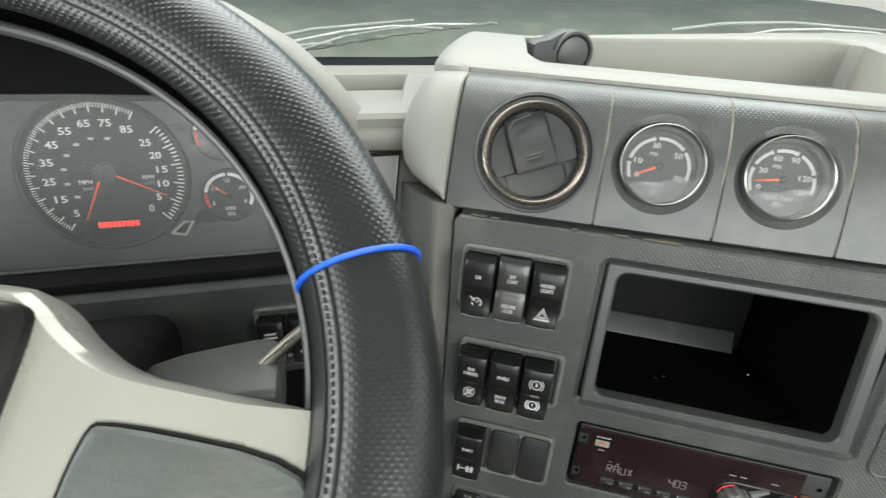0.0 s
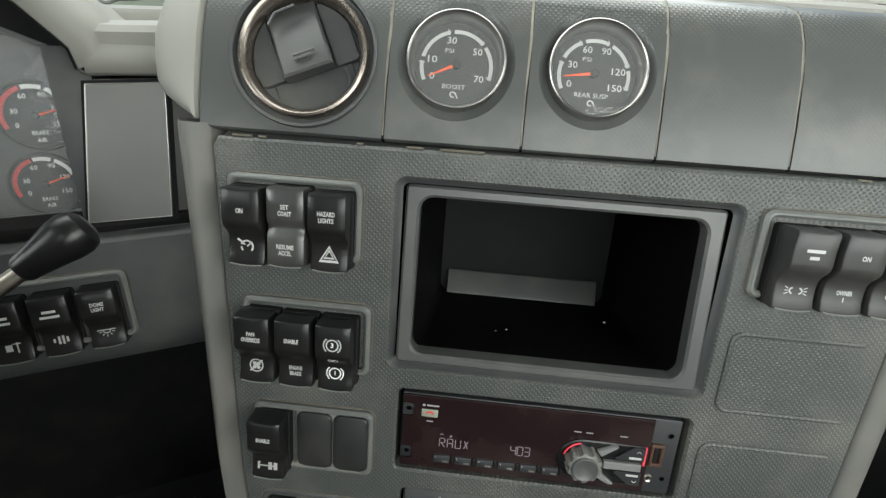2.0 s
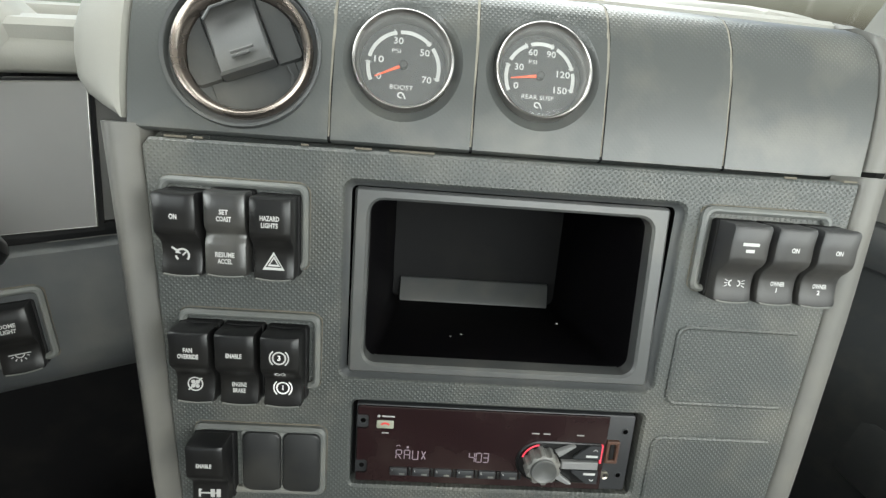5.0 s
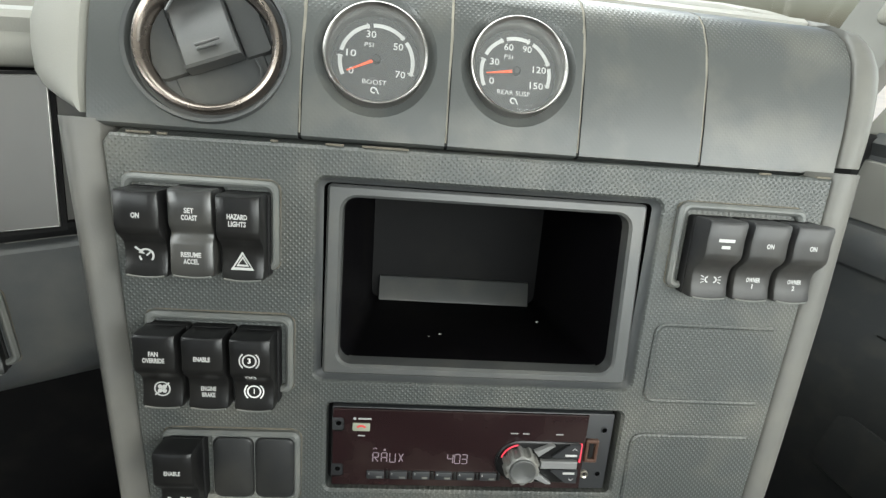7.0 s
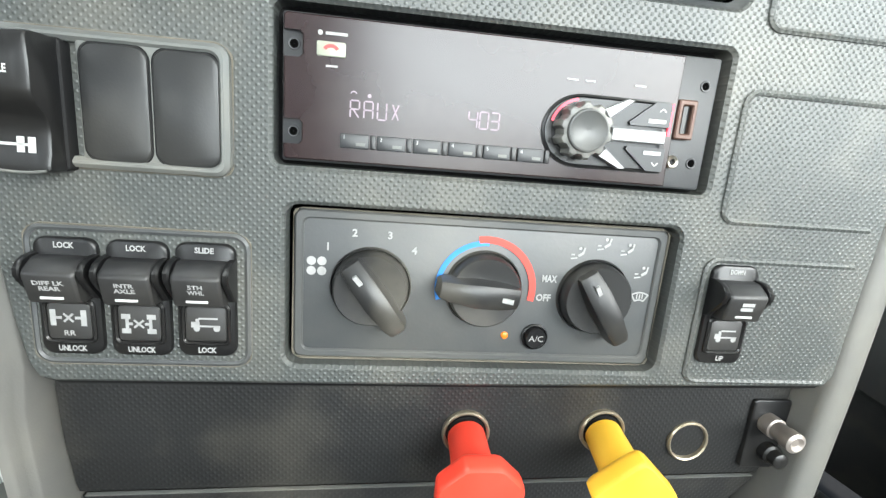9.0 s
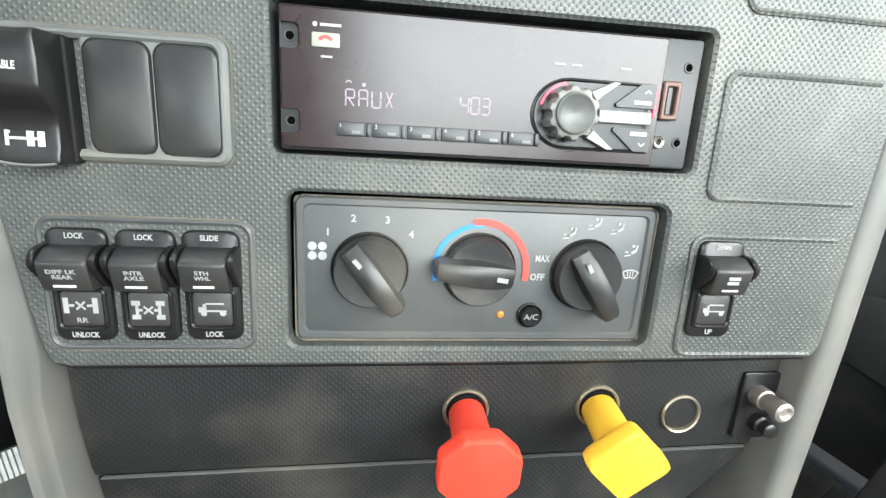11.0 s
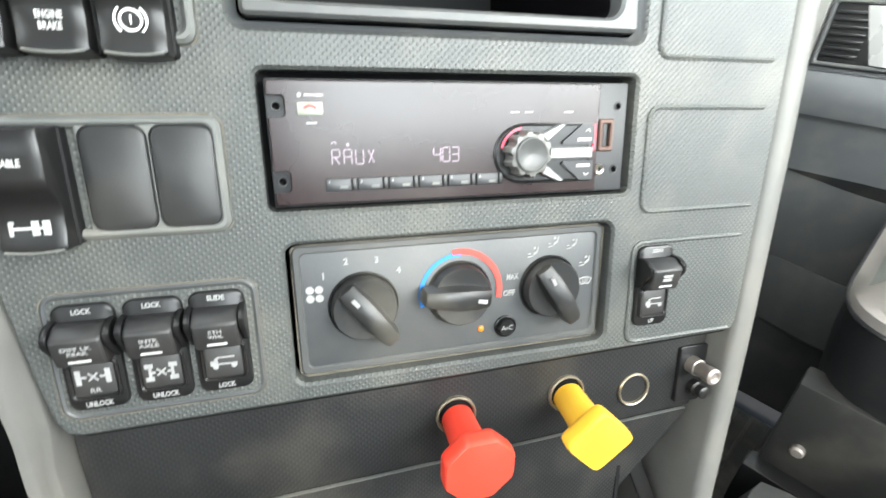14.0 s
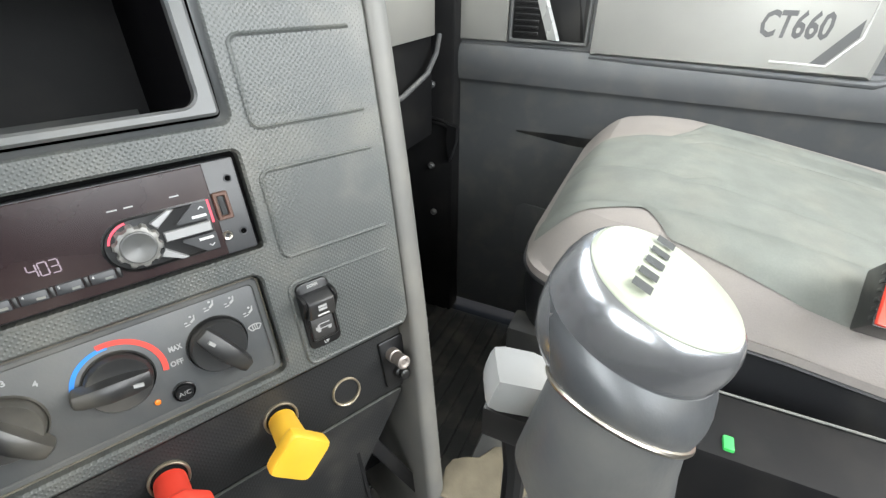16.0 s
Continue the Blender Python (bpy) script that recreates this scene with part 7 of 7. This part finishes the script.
# ---- radio ----
def car_radio():
    t = thing("car_radio", at(0, 0, 0), "single-slot car radio with a gloss burgundy-black face, lit display", "car radio")
    cx, cz, w, h = 0.0020, 0.0018, 0.1865, 0.0575
    bm = bmesh.new()
    pad(bm, cx, cz, w, h, 0.0012, 0.030, 0.0030, 0.0006)
    body = part("chassis", bm, RADIOGREY, t)
    top, low, lx, rx = cz + 0.0280, cz - 0.0278, -0.0905, 0.0772
    ear = []
    for z in (0.0186, -0.0150):
        ear += [(lx, z + 0.0050), (lx + 0.0058, z + 0.0050), (lx + 0.0072, z + 0.0036), (lx + 0.0072, z - 0.0036), (lx + 0.0058, z - 0.0050), (lx, z - 0.0050)]
    edge = [(rx, low), (rx, top), (lx + 0.001, top), (lx, top - 0.001)] + ear + [(lx, low + 0.001), (lx + 0.001, low)]
    bm = bmesh.new()
    loft(bm, [flat(edge, 0.0040), flat(edge, 0.0016), flat([(x + (0.0005 if x < 0 else -0.0005), z + (-0.0005 if z > top - 0.002 else 0.0005 if z < low + 0.002 else 0)) for x, z in edge], 0.0012)])
    part("face", bm, GLOSSRADIO, t, "gloss burgundy-black face", angle=8)
    for x in (-0.0868, 0.0895):
        for z in (0.0186, -0.0150):
            bm = bmesh.new()
            lathe(bm, x, z, [(0.0026, 0.0031), (0.0022, 0.0026), (0.0017, 0.00265)], 16, (False, False))
            rim = part("screw_boss", bm, RADIOGREY, body)
            bm = bmesh.new()
            lathe(bm, x, z, [(0.0018, 0.0029), (0.0001, 0.00285)], 16, (False, False))
            part("screw_hole", bm, HOLE, rim)
    bm = bmesh.new()
    pad(bm, -0.0722, 0.0175, 0.0112, 0.0056, 0.0006, 0.002, 0.0004, 0.0003)
    cb = part("call_button", bm, PLATE, t, "white call button")
    bm = bmesh.new()
    arc(bm, -0.0722, 0.0156, 0.0024, 0.0038, 35, 145, 0.0002, 10)
    part("symbol", bm, REDPRINT, cb)
    bm = bmesh.new()
    box(bm, -0.0745, -0.0660, 0.0008, 0.0011, 0.0228, 0.0239)
    arc(bm, -0.0765, 0.0234, 0.0, 0.0010, 0, 360, 0.0008, 12)
    part("mark", bm, WORN, t)
    bm = bmesh.new()
    box(bm, -0.0742, -0.0696, 0.0008, 0.0011, 0.0108, 0.0116)
    part("mark", bm, WORN, t)
    segs = {"a": (0, 2, 1, 2), "b": (1, 2, 1, 1), "c": (1, 1, 1, 0), "d": (0, 0, 1, 0), "e": (0, 1, 0, 0), "f": (0, 2, 0, 1), "g": (0, 1, 1, 1), "r": (0.3, 1, 1, 0), "x": (0.1, 2, 0.9, 0), "y": (0.1, 0, 0.9, 2)}
    for x, lit in ((-0.0640, "abefgr"), (-0.0585, "abcefg"), (-0.0530, "bcdef"), (-0.0475, "xy"), (-0.0150, "bcfg"), (-0.0103, "abcdef"), (-0.0056, "abcdg")):
        bm = bmesh.new()
        for s in lit:
            p = segs[s]
            x0, z0, x1, z1 = x + p[0] * 0.0036, -0.0078 + p[1] * 0.0034, x + p[2] * 0.0036, -0.0078 + p[3] * 0.0034
            k = 0.06
            bar(bm, x0 + k * (x1 - x0), z0 + k * (z1 - z0), x1 - k * (x1 - x0), z1 - k * (z1 - z0), 0.00062, 0.0008)
        part("display_segment", bm, DISPLAY, t)
    bm = bmesh.new()
    arc(bm, -0.0628, 0.0012, 0.0010, 0.0015, 20, 160, 0.0008, 8)
    arc(bm, -0.0565, 0.0012, 0.0, 0.0008, 0, 360, 0.0008, 10)
    part("display_mark", bm, DISPLAY, t)
    for i in range(6):
        x = -0.0618 + 0.0150 * i
        bm = bmesh.new()
        pad(bm, x, -0.0172, 0.0116, 0.0058, 0.0006, 0.002, -0.0002, 0.0004)
        b = part("preset_button", bm, RADIOGREY, t)
        letters(b, str(i + 1), x - 0.0042, -0.0005, -0.0158, 0.0016, FADED)
        bm = bmesh.new()
        box(bm, x + 0.0006, x + 0.0044, -0.0006, -0.0004, -0.0190, -0.0177)
        part("mark", bm, BEZEL, b)
        bm = bmesh.new()
        pad(bm, x + 0.0075, -0.0172, 0.0022, 0.0058, 0.0004, 0.002, 0.0002, 0.0003)
        part("button_gap", bm, BLACK, t)
    # volume knob with its cluster of keys
    kx, kz = 0.0335, -0.0052
    bm = bmesh.new()
    pts = [(kx + 0.0400, kz + 0.0155), (kx, kz + 0.0155)] + [(kx + 0.0168 * math.cos(a), kz + 0.0155 * math.sin(a)) for a in [radians(90 + 180 * i / 16) for i in range(1, 16)]] + [(kx, kz - 0.0155), (kx + 0.0400, kz - 0.0155)]
    loft(bm, [[(x, 0.0040, z) for x, z in pts], [(x, 0.0006, z) for x, z in pts], [(kx + (x - kx) * 0.94, 0.0001, kz + (z - kz) * 0.94) for x, z in pts], [(kx + (x - kx) * 0.90, 0.0010, kz + (z - kz) * 0.90) for x, z in pts]])
    part("key_field", bm, BLACK, t, "black keys field")
    bm = bmesh.new()
    k = 60
    def ring(r0, r1, y):
        return [((kx + (r1 if (i // 3) % 2 else r0) * math.cos(2 * math.pi * i / k)), y, kz + (r1 if (i // 3) % 2 else r0) * math.sin(2 * math.pi * i / k)) for i in range(k)]
    loft(bm, [ring(0.0104, 0.0120, 0.001), ring(0.0104, 0.0120, -0.0070), ring(0.0099, 0.0110, -0.0085), ring(0.0088, 0.0088, -0.0090)], cap=(False, False))
    knob = part("volume_knob", bm, surface("smoky grey knob", (0.13, 0.13, 0.125), 0.35, dust=0.4), t, "ribbed smoky volume knob")
    bm = bmesh.new()
    lathe(bm, kx, kz, [(0.0090, -0.0088), (0.0086, -0.0102), (0.0080, -0.0104), (0.0060, -0.0092), (0.0001, -0.0085)], 36, (False, False))
    part("knob_cap", bm, FRAMEGREY, knob, "dished grey cap")
    bm = bmesh.new()
    arc(bm, kx, kz, 0.0126, 0.0138, 100, 165, -0.0002, 14)
    part("knob_light", bm, REDLIT, t, "red lit arc")
    for a, l0, l1, wd in ((38, 0.0128, 0.0262, 0.0050), (0, 0.0135, 0.0385, 0.0056), (-38, 0.0128, 0.0262, 0.0050)):
        bm = bmesh.new()
        q = radians(a)
        c, s = math.cos(q), math.sin(q)
        pts = [(kx + l * c - w_ * s, kz + l * s + w_ * c) for l, w_ in ((l0, -wd / 2), (l1, -wd / 2), (l1, wd / 2), (l0, wd / 2))]
        pts = [(x, max(kz - 0.0148, min(kz + 0.0148, z))) for x, z in pts]
        loft(bm, [flat(pts, 0.0005), flat(pts, -0.0022), flat([(kx + l * c - w_ * s, max(kz - 0.0144, min(kz + 0.0144, kz + l * s + w_ * c))) for l, w_ in ((l0 + 0.0005, -wd / 2 + 0.0005), (l1 - 0.0005, -wd / 2 + 0.0005), (l1 - 0.0005, wd / 2 - 0.0005), (l0 + 0.0005, wd / 2 - 0.0005))], -0.0028)])
        part("silver_key", bm, KEYSILVER, t, "silver key")
    for s in (1, -1):
        bm = bmesh.new()
        pts = [(kx + 0.0400, kz + s * 0.0045), (kx + 0.0400, kz + s * 0.0146), (kx + 0.0325, kz + s * 0.0146), (kx + 0.0215, kz + s * 0.0058), (kx + 0.0220, kz + s * 0.0045)]
        loft(bm, [flat(pts, 0.0005), flat(pts, -0.0012)])
        b = part("track_key", bm, RADIOGREY, t)
        bm = bmesh.new()
        box(bm, kx + 0.0300, kx + 0.0380, -0.0015, -0.0013, kz + s * 0.0068 - 0.0008, kz + s * 0.0068 + 0.0008)
        part("mark", bm, FADED, b)
        bm = bmesh.new()
        bar(bm, kx + 0.0345, kz + s * 0.0108, kx + 0.0360, kz + s * 0.0122, 0.0005, -0.0014)
        bar(bm, kx + 0.0375, kz + s * 0.0108, kx + 0.0360, kz + s * 0.0122, 0.0005, -0.0014)
        part("symbol", bm, FADED, b)
    bm = bmesh.new()
    box(bm, kx + 0.0401, kx + 0.0413, -0.0004, 0.001, kz + 0.001, kz + 0.0148)
    part("red_bar", bm, REDLIT, t, "thin red lit bar")
    for x0, x1 in ((0.0255, 0.0305), (0.0335, 0.0380), (0.0560, 0.0610)):
        bm = bmesh.new()
        box(bm, x0, x1, 0.0008, 0.0011, 0.0153, 0.0160)
        part("mark", bm, WORN, t)
    # usb socket and jack
    bm = bmesh.new()
    frame_ring(bm, (0.0820, 0.0036, 0.0088, 0.0170, 0.0008), (0.0820, 0.0036, 0.0044, 0.0120, 0.0005), 0.004, 0.0004, 0.0075, 0.0006)
    u = part("usb_socket", bm, COPPER, t, "brown usb socket")
    bm = bmesh.new()
    box(bm, 0.0808, 0.0828, 0.0020, 0.0080, -0.0022, 0.0095)
    part("tongue", bm, BLACK, u)
    bm = bmesh.new()
    lathe(bm, 0.0797, -0.0150, [(0.0030, 0.0035), (0.0029, 0.0018), (0.0024, 0.0012), (0.0014, 0.0016), (0.0012, 0.006)], 24, (False, False))
    part("jack", bm, STEEL, t, "metal jack socket")


car_radio()


# ---- heater panel ----
def heater_panel():
    t = thing("heater_panel", at(0, 0, 0), "dark heater control panel with three rotary knobs", "climate control")
    cx, cz, w, h = 0.0008, -0.0822, 0.1735, 0.0680
    bm = bmesh.new()
    pad(bm, cx, cz, w, h, 0.004, 0.014, 0.0078, 0.0012)
    part("plate", bm, SMOOTH, t)
    bm = bmesh.new()
    frame_ring(bm, (cx, cz, w + 0.0015, h + 0.0015, 0.004), (cx, cz, w - 0.0065, h - 0.0065, 0.003), 0.012, 0.0066, 0.0082, 0.0008)
    part("rim", bm, FRAMEGREY, t, "raised dusty rim")
    grime_line(t, cx, cz, w + 0.0024, h + 0.0024, 0.004, 0.0072, 0.0008)
    Y = 0.0073

    def knob(x, z, deg, label):
        bm = bmesh.new()
        lathe(bm, x, z, [(0.0188, Y + 0.0008), (0.0180, Y - 0.0012), (0.0174, Y + 0.0006), (0.0172, Y - 0.0015), (0.0168, Y - 0.0060), (0.0160, Y - 0.0072), (0.0140, Y - 0.0070), (0.0001, Y - 0.0058)], 48, (False, True))
        k = part("knob", bm, HEATKNOB, t, label)
        bm = bmesh.new()
        rings = []
        for l, wd, ht in ((-0.0160, 0.0040, 0.0085), (-0.0150, 0.0056, 0.0105), (-0.006, 0.0066, 0.0140), (0.006, 0.0066, 0.0160), (0.0180, 0.0054, 0.0150), (0.0218, 0.0046, 0.0130), (0.0232, 0.0030, 0.0100)):
            rings.append([(l, Y - 0.003, -wd), (l, Y - 0.6 * ht, -wd * 0.95), (l, Y - 0.92 * ht, -wd * 0.80), (l, Y - ht, -wd * 0.45), (l, Y - ht, wd * 0.45), (l, Y - 0.92 * ht, wd * 0.80), (l, Y - 0.6 * ht, wd * 0.95), (l, Y - 0.003, wd)])
        loft(bm, rings)
        m = Matrix.Translation((x, 0, z)) @ Matrix.Rotation(radians(-deg), 4, "Y")
        bmesh.ops.transform(bm, matrix=m, verts=bm.verts)
        part("grip", bm, HEATKNOB, k)
        bm = bmesh.new()
        box(bm, -0.0125, -0.0075, Y - 0.0129, Y - 0.0116, -0.0010, 0.0010, 0.0, Matrix.Translation((x, 0, z)) @ Matrix.Rotation(radians(-deg), 4, "Y") @ Matrix.Rotation(radians(13), 4, "Z"))
        part("pointer_mark", bm, WORN, k)
        return k

    knob(-0.0525, -0.0818, -52, "black fan speed knob")
    k2 = knob(0.0002, -0.0805, 174, "black temperature knob")
    knob(0.0550, -0.0820, -58, "black air direction knob")
    for s, x, z in (("1", -0.0722, -0.0640), ("2", -0.0605, -0.0572), ("3", -0.0448, -0.0575), ("4", -0.0335, -0.0640), ("MAX", 0.0318, -0.0742), ("OFF", 0.0300, -0.0838)):
        letters(t, s, x, Y, z, 0.0033, WORN, 0.0074 if len(s) > 1 else 0.0, bold=0.05)
    bm = bmesh.new()
    for dx in (-1, 1):
        for dz in (-1, 1):
            poly(bm, [(-0.0770 + dx * 0.0023 + 0.0021 * math.cos(a), -0.0730 + dz * 0.0023 + 0.0021 * math.sin(a)) for a in [2 * math.pi * i / 12 for i in range(12)]], Y)
    part("fan_symbol", bm, WORN, t)
    bm = bmesh.new()
    arc(bm, 0.0002, -0.0805, 0.0208, 0.0232, 196, 88, Y, 30)
    part("cold_band", bm, BLUEPRINT, t, "blue band")
    bm = bmesh.new()
    arc(bm, 0.0002, -0.0805, 0.0222, 0.0254, 100, -12, Y - 0.0001, 30)
    part("warm_band", bm, REDARC, t, "red band")
    for x, z, kind in ((0.0440, -0.0610, 0), (0.0565, -0.0560, 1), (0.0685, -0.0580, 2), (0.0775, -0.0690, 3), (0.0790, -0.0800, 4)):
        bm = bmesh.new()
        if kind < 4:
            bar(bm, x + 0.0005, z - 0.0012, x + 0.0030, z + 0.0006, 0.0014, Y)
            bar(bm, x + 0.0028, z, x + 0.0034, z + 0.0032, 0.0009, Y)
            arc(bm, x + 0.0012, z + 0.0026, 0, 0.0008, 0, 360, Y, 10)
            bar(bm, x - 0.0030, z - 0.0025, x + 0.0002, z - 0.0020, 0.0007, Y)
            bar(bm, x - 0.0030, z - 0.0005, x - 0.0012, z - 0.0005, 0.0007, Y)
        else:
            arc(bm, x, z - 0.0065, 0.0072, 0.0080, 55, 125, Y, 10)
            arc(bm, x, z - 0.0065, 0.0034, 0.0042, 55, 125, Y, 10)
            for s in (-1, 1):
                bar(bm, x + s * 0.0022, z - 0.0034, x + s * 0.0044, z, 0.0008, Y)
            for k in (-1, 0, 1):
                bar(bm, x + k * 0.0014, z - 0.0022, x + k * 0.0014, z + 0.0004, 0.0006, Y)
        part("air_symbol", bm, WORN, t)
    bm = bmesh.new()
    lathe(bm, 0.0280, -0.1038, [(0.0066, Y + 0.001), (0.0066, Y - 0.0008), (0.0060, Y - 0.0012), (0.0054, Y), (0.0052, Y - 0.0022), (0.0046, Y - 0.0030), (0.0001, Y - 0.0028)], 32, (False, False))
    a = part("ac_button", bm, BLACK, t, "round A/C button")
    letters(a, "A/C", 0.0280, Y - 0.0033, -0.1038, 0.0029, WORN, 0.0072)
    bm = bmesh.new()
    lathe(bm, 0.0130, -0.1036, [(0.0018, Y + 0.0005), (0.0017, Y - 0.0003), (0.0010, Y - 0.0007), (0.0001, Y - 0.0008)], 20, (False, False))
    part("indicator", bm, ORANGELIT, t, "orange indicator lamp")


heater_panel()


# ---- valve knobs and sockets ----
def valve_knob(x, z, mat_, sides, label, tip):
    """A push-pull valve knob: bushing, tapered shank and a flat head."""
    t = thing("valve_knob", at(x, 0.0205, z), label, "valve knob", "air brake valve knobs")
    bm = bmesh.new()
    lathe(bm, 0, 0, [(0.0130, 0.002), (0.0130, -0.0020), (0.0123, -0.0028), (0.0113, -0.0022), (0.0108, 0.004)], 28, (False, False))
    part("bushing", bm, BRASSY, t, "worn metal bushing")
    bm = bmesh.new()
    lathe(bm, 0.0, 0.0, [(0.0106, 0.003), (0.0100, -0.002)], 24, (False, True))
    part("sleeve", bm, MATTE, t)
    head = Vector(tip)
    d = head.normalized()
    side = d.cross(Vector((0, 0, 1))).normalized()
    up = side.cross(d)
    bm = bmesh.new()
    rings = []
    for f_, r in ((0.06, 0.0092), (0.08, 0.0100), (0.45, 0.0104), (0.75, 0.0110), (0.9, 0.0118)):
        rings.append([tuple(head * f_ + r * (math.cos(q) * side + math.sin(q) * up)) for q in [2 * math.pi * j / 24 for j in range(24)]])
    loft(bm, rings)
    part("shank", bm, mat_, t)
    bm = bmesh.new()
    n = 8 if sides == 8 else 4
    R = 0.0214 if sides == 8 else 0.0218
    base = []
    for j in range(n):
        a0 = 2 * math.pi * j / n + (math.pi / 8 if sides == 8 else 0)
        for e in (-2, -1, 0, 1, 2):
            a = a0 + e * (0.05 if sides == 8 else 0.10)
            base.append((a, R * ((1 - 0.0075 * e * e / 2) if sides == 8 else (0.965 - 0.030 * abs(e) - 0.006 * e * e))))
    rings = []
    for k, s in ((0.62, -0.0085), (0.92, -0.0062), (0.985, -0.0045), (1.0, -0.0025), (1.0, 0.0022), (0.985, 0.0042), (0.95, 0.0052), (0.60, 0.0060)):
        rings.append([tuple(head + d * s + k * r * (math.cos(a) * side + math.sin(a) * up)) for a, r in base])
    loft(bm, rings)
    part("head", bm, mat_, t)


valve_knob(0.0015, -0.1655, REDKNOB, 8, "red octagonal push-pull brake valve knob", (0.0, -0.0410, -0.0055))
valve_knob(0.0785, -0.1640, YELLOWKNOB, 4, "yellow square push-pull brake valve knob", (-0.0025, -0.0410, -0.0055))


def power_socket():
    t = thing("power_socket", at(0.1320, 0.0212, -0.1708), "bare metal cigarette lighter socket", "power socket")
    bm = bmesh.new()
    lathe(bm, 0, 0, [(0.0124, 0.001), (0.0124, -0.0016), (0.0116, -0.0024), (0.0108, -0.0018), (0.0104, 0.003), (0.0102, 0.035), (0.0001, 0.035)], 40, (False, False))
    part("barrel", bm, BRASSY, t)
    bm = bmesh.new()
    box(bm, -0.0085, -0.0070, 0.006, 0.030, -0.003, 0.003)
    part("contact", bm, BLACK, t)


def diagnostic_port():
    t = thing("diagnostic_port", at(0.1790, 0.0212, -0.1650), "small black plate with two metal plugs", "connector")
    bm = bmesh.new()
    pad(bm, 0.0, 0.0, 0.024, 0.044, 0.002, 0.002, -0.003, 0.001)
    part("plate", bm, BLACK, t)
    bm = bmesh.new()
    lathe(bm, -0.0015, 0.008, [(0.0062, -0.002), (0.0062, -0.010), (0.0052, -0.0105), (0.0052, -0.016), (0.0058, -0.017), (0.0058, -0.023), (0.0040, -0.024), (0.0022, -0.0225)], 24)
    part("plug", bm, PLUGMETAL, t, "tarnished metal plug")
    bm = bmesh.new()
    lathe(bm, 0.002, -0.010, [(0.0058, -0.002), (0.0058, -0.008), (0.0045, -0.009), (0.0045, -0.014), (0.0030, -0.015)], 24)
    part("plug", bm, BLACK, t, "black plug")


power_socket()
diagnostic_port()


# ---- small things by the seat ----
def tow_cap():
    """The pale capped lever beside the shifter."""
    t = thing("pale_lever", Matrix.Translation((0.0438, -0.2305, 0.6729)), "pale grey square capped lever beside the shifter", "lever")
    bm = bmesh.new()
    box(bm, -0.0125, 0.0125, -0.0150, 0.0120, -0.0095, 0.0105, 0.0065, Matrix.Rotation(radians(25), 4, "Z") @ Matrix.Rotation(radians(15), 4, "X"))
    part("cap", bm, surface("pale grey plastic", (0.20, 0.20, 0.196), 0.45, dust=0.25), t)
    bm = bmesh.new()
    tube(bm, [(0.0, 0, -0.008), (0.002, -0.006, -0.06), (0.0, -0.01, -0.272)], 0.006, 10)
    part("stem", bm, BLACK, t)
    bm = bmesh.new()
    box(bm, -0.010, 0.012, -0.016, 0.010, -0.030, -0.0115, 0.002)
    part("block", bm, BLACK, t, "black block under the cap")
    bm = bmesh.new()
    tube(bm, [(0.0, -0.010, 0.0), (-0.004, -0.020, 0.001), (-0.010, -0.030, 0.003)], 0.0035, 10)
    part("link", bm, surface("pinkish plastic", (0.42, 0.30, 0.25), 0.5), t, "pinkish link to the shifter")


tow_cap()


def mud_patch():
    bm = bmesh.new()
    rim = []
    for i in range(28):
        a = 2 * math.pi * i / 28
        k = 1 + 0.16 * math.sin(3 * a + 0.6) + 0.09 * math.sin(7 * a)
        rim.append((0.050 * k * math.cos(a), 0.036 * k * math.sin(a)))
    loft(bm, [[(x * k, y * k, z) for x, y in rim] for k, z in ((1.0, 0.0), (0.92, 0.0022), (0.6, 0.0032), (0.1, 0.003))])
    single("mud_patch", bm, surface("dried tan mud", (0.13, 0.112, 0.078), 0.95, grain=(250, 0.9), blotch=(50, 0.4)), Matrix.Translation((0.165, -0.196, 0.3995)) @ Matrix.Rotation(radians(-40), 4, "Z"), "dried tan mud on the black tunnel cover", "mud")


mud_patch()


def foot_pedal():
    t = thing("foot_pedal", Matrix.Translation((-0.347, 0.303, 0.196)) @ Matrix.Rotation(radians(-38), 4, "X") @ Matrix.Rotation(radians(-6), 4, "Y"), "worn accelerator pedal with a bright ribbed top band", "pedal")
    bm = bmesh.new()
    box(bm, -0.052, 0.052, 0.0, 0.012, -0.16, 0.088, 0.004)
    part("plate", bm, surface("dusty grey green rubber", (0.045, 0.050, 0.045), 0.7, dust=0.2), t)
    for i in range(21):
        bm = bmesh.new()
        box(bm, -0.050 + 0.0048 * i, -0.0464 + 0.0048 * i, -0.006, 0.001, 0.056, 0.086, 0.0008)
        part("rib", bm, CAKED, t, "pale worn rib")
    bm = bmesh.new()
    tube(bm, [(0.0, 0.012, -0.02), (0.0, 0.10, -0.03), (0.0, 0.31, 0.0)], 0.012, 10)
    part("arm", bm, MATTE, t)


foot_pedal()
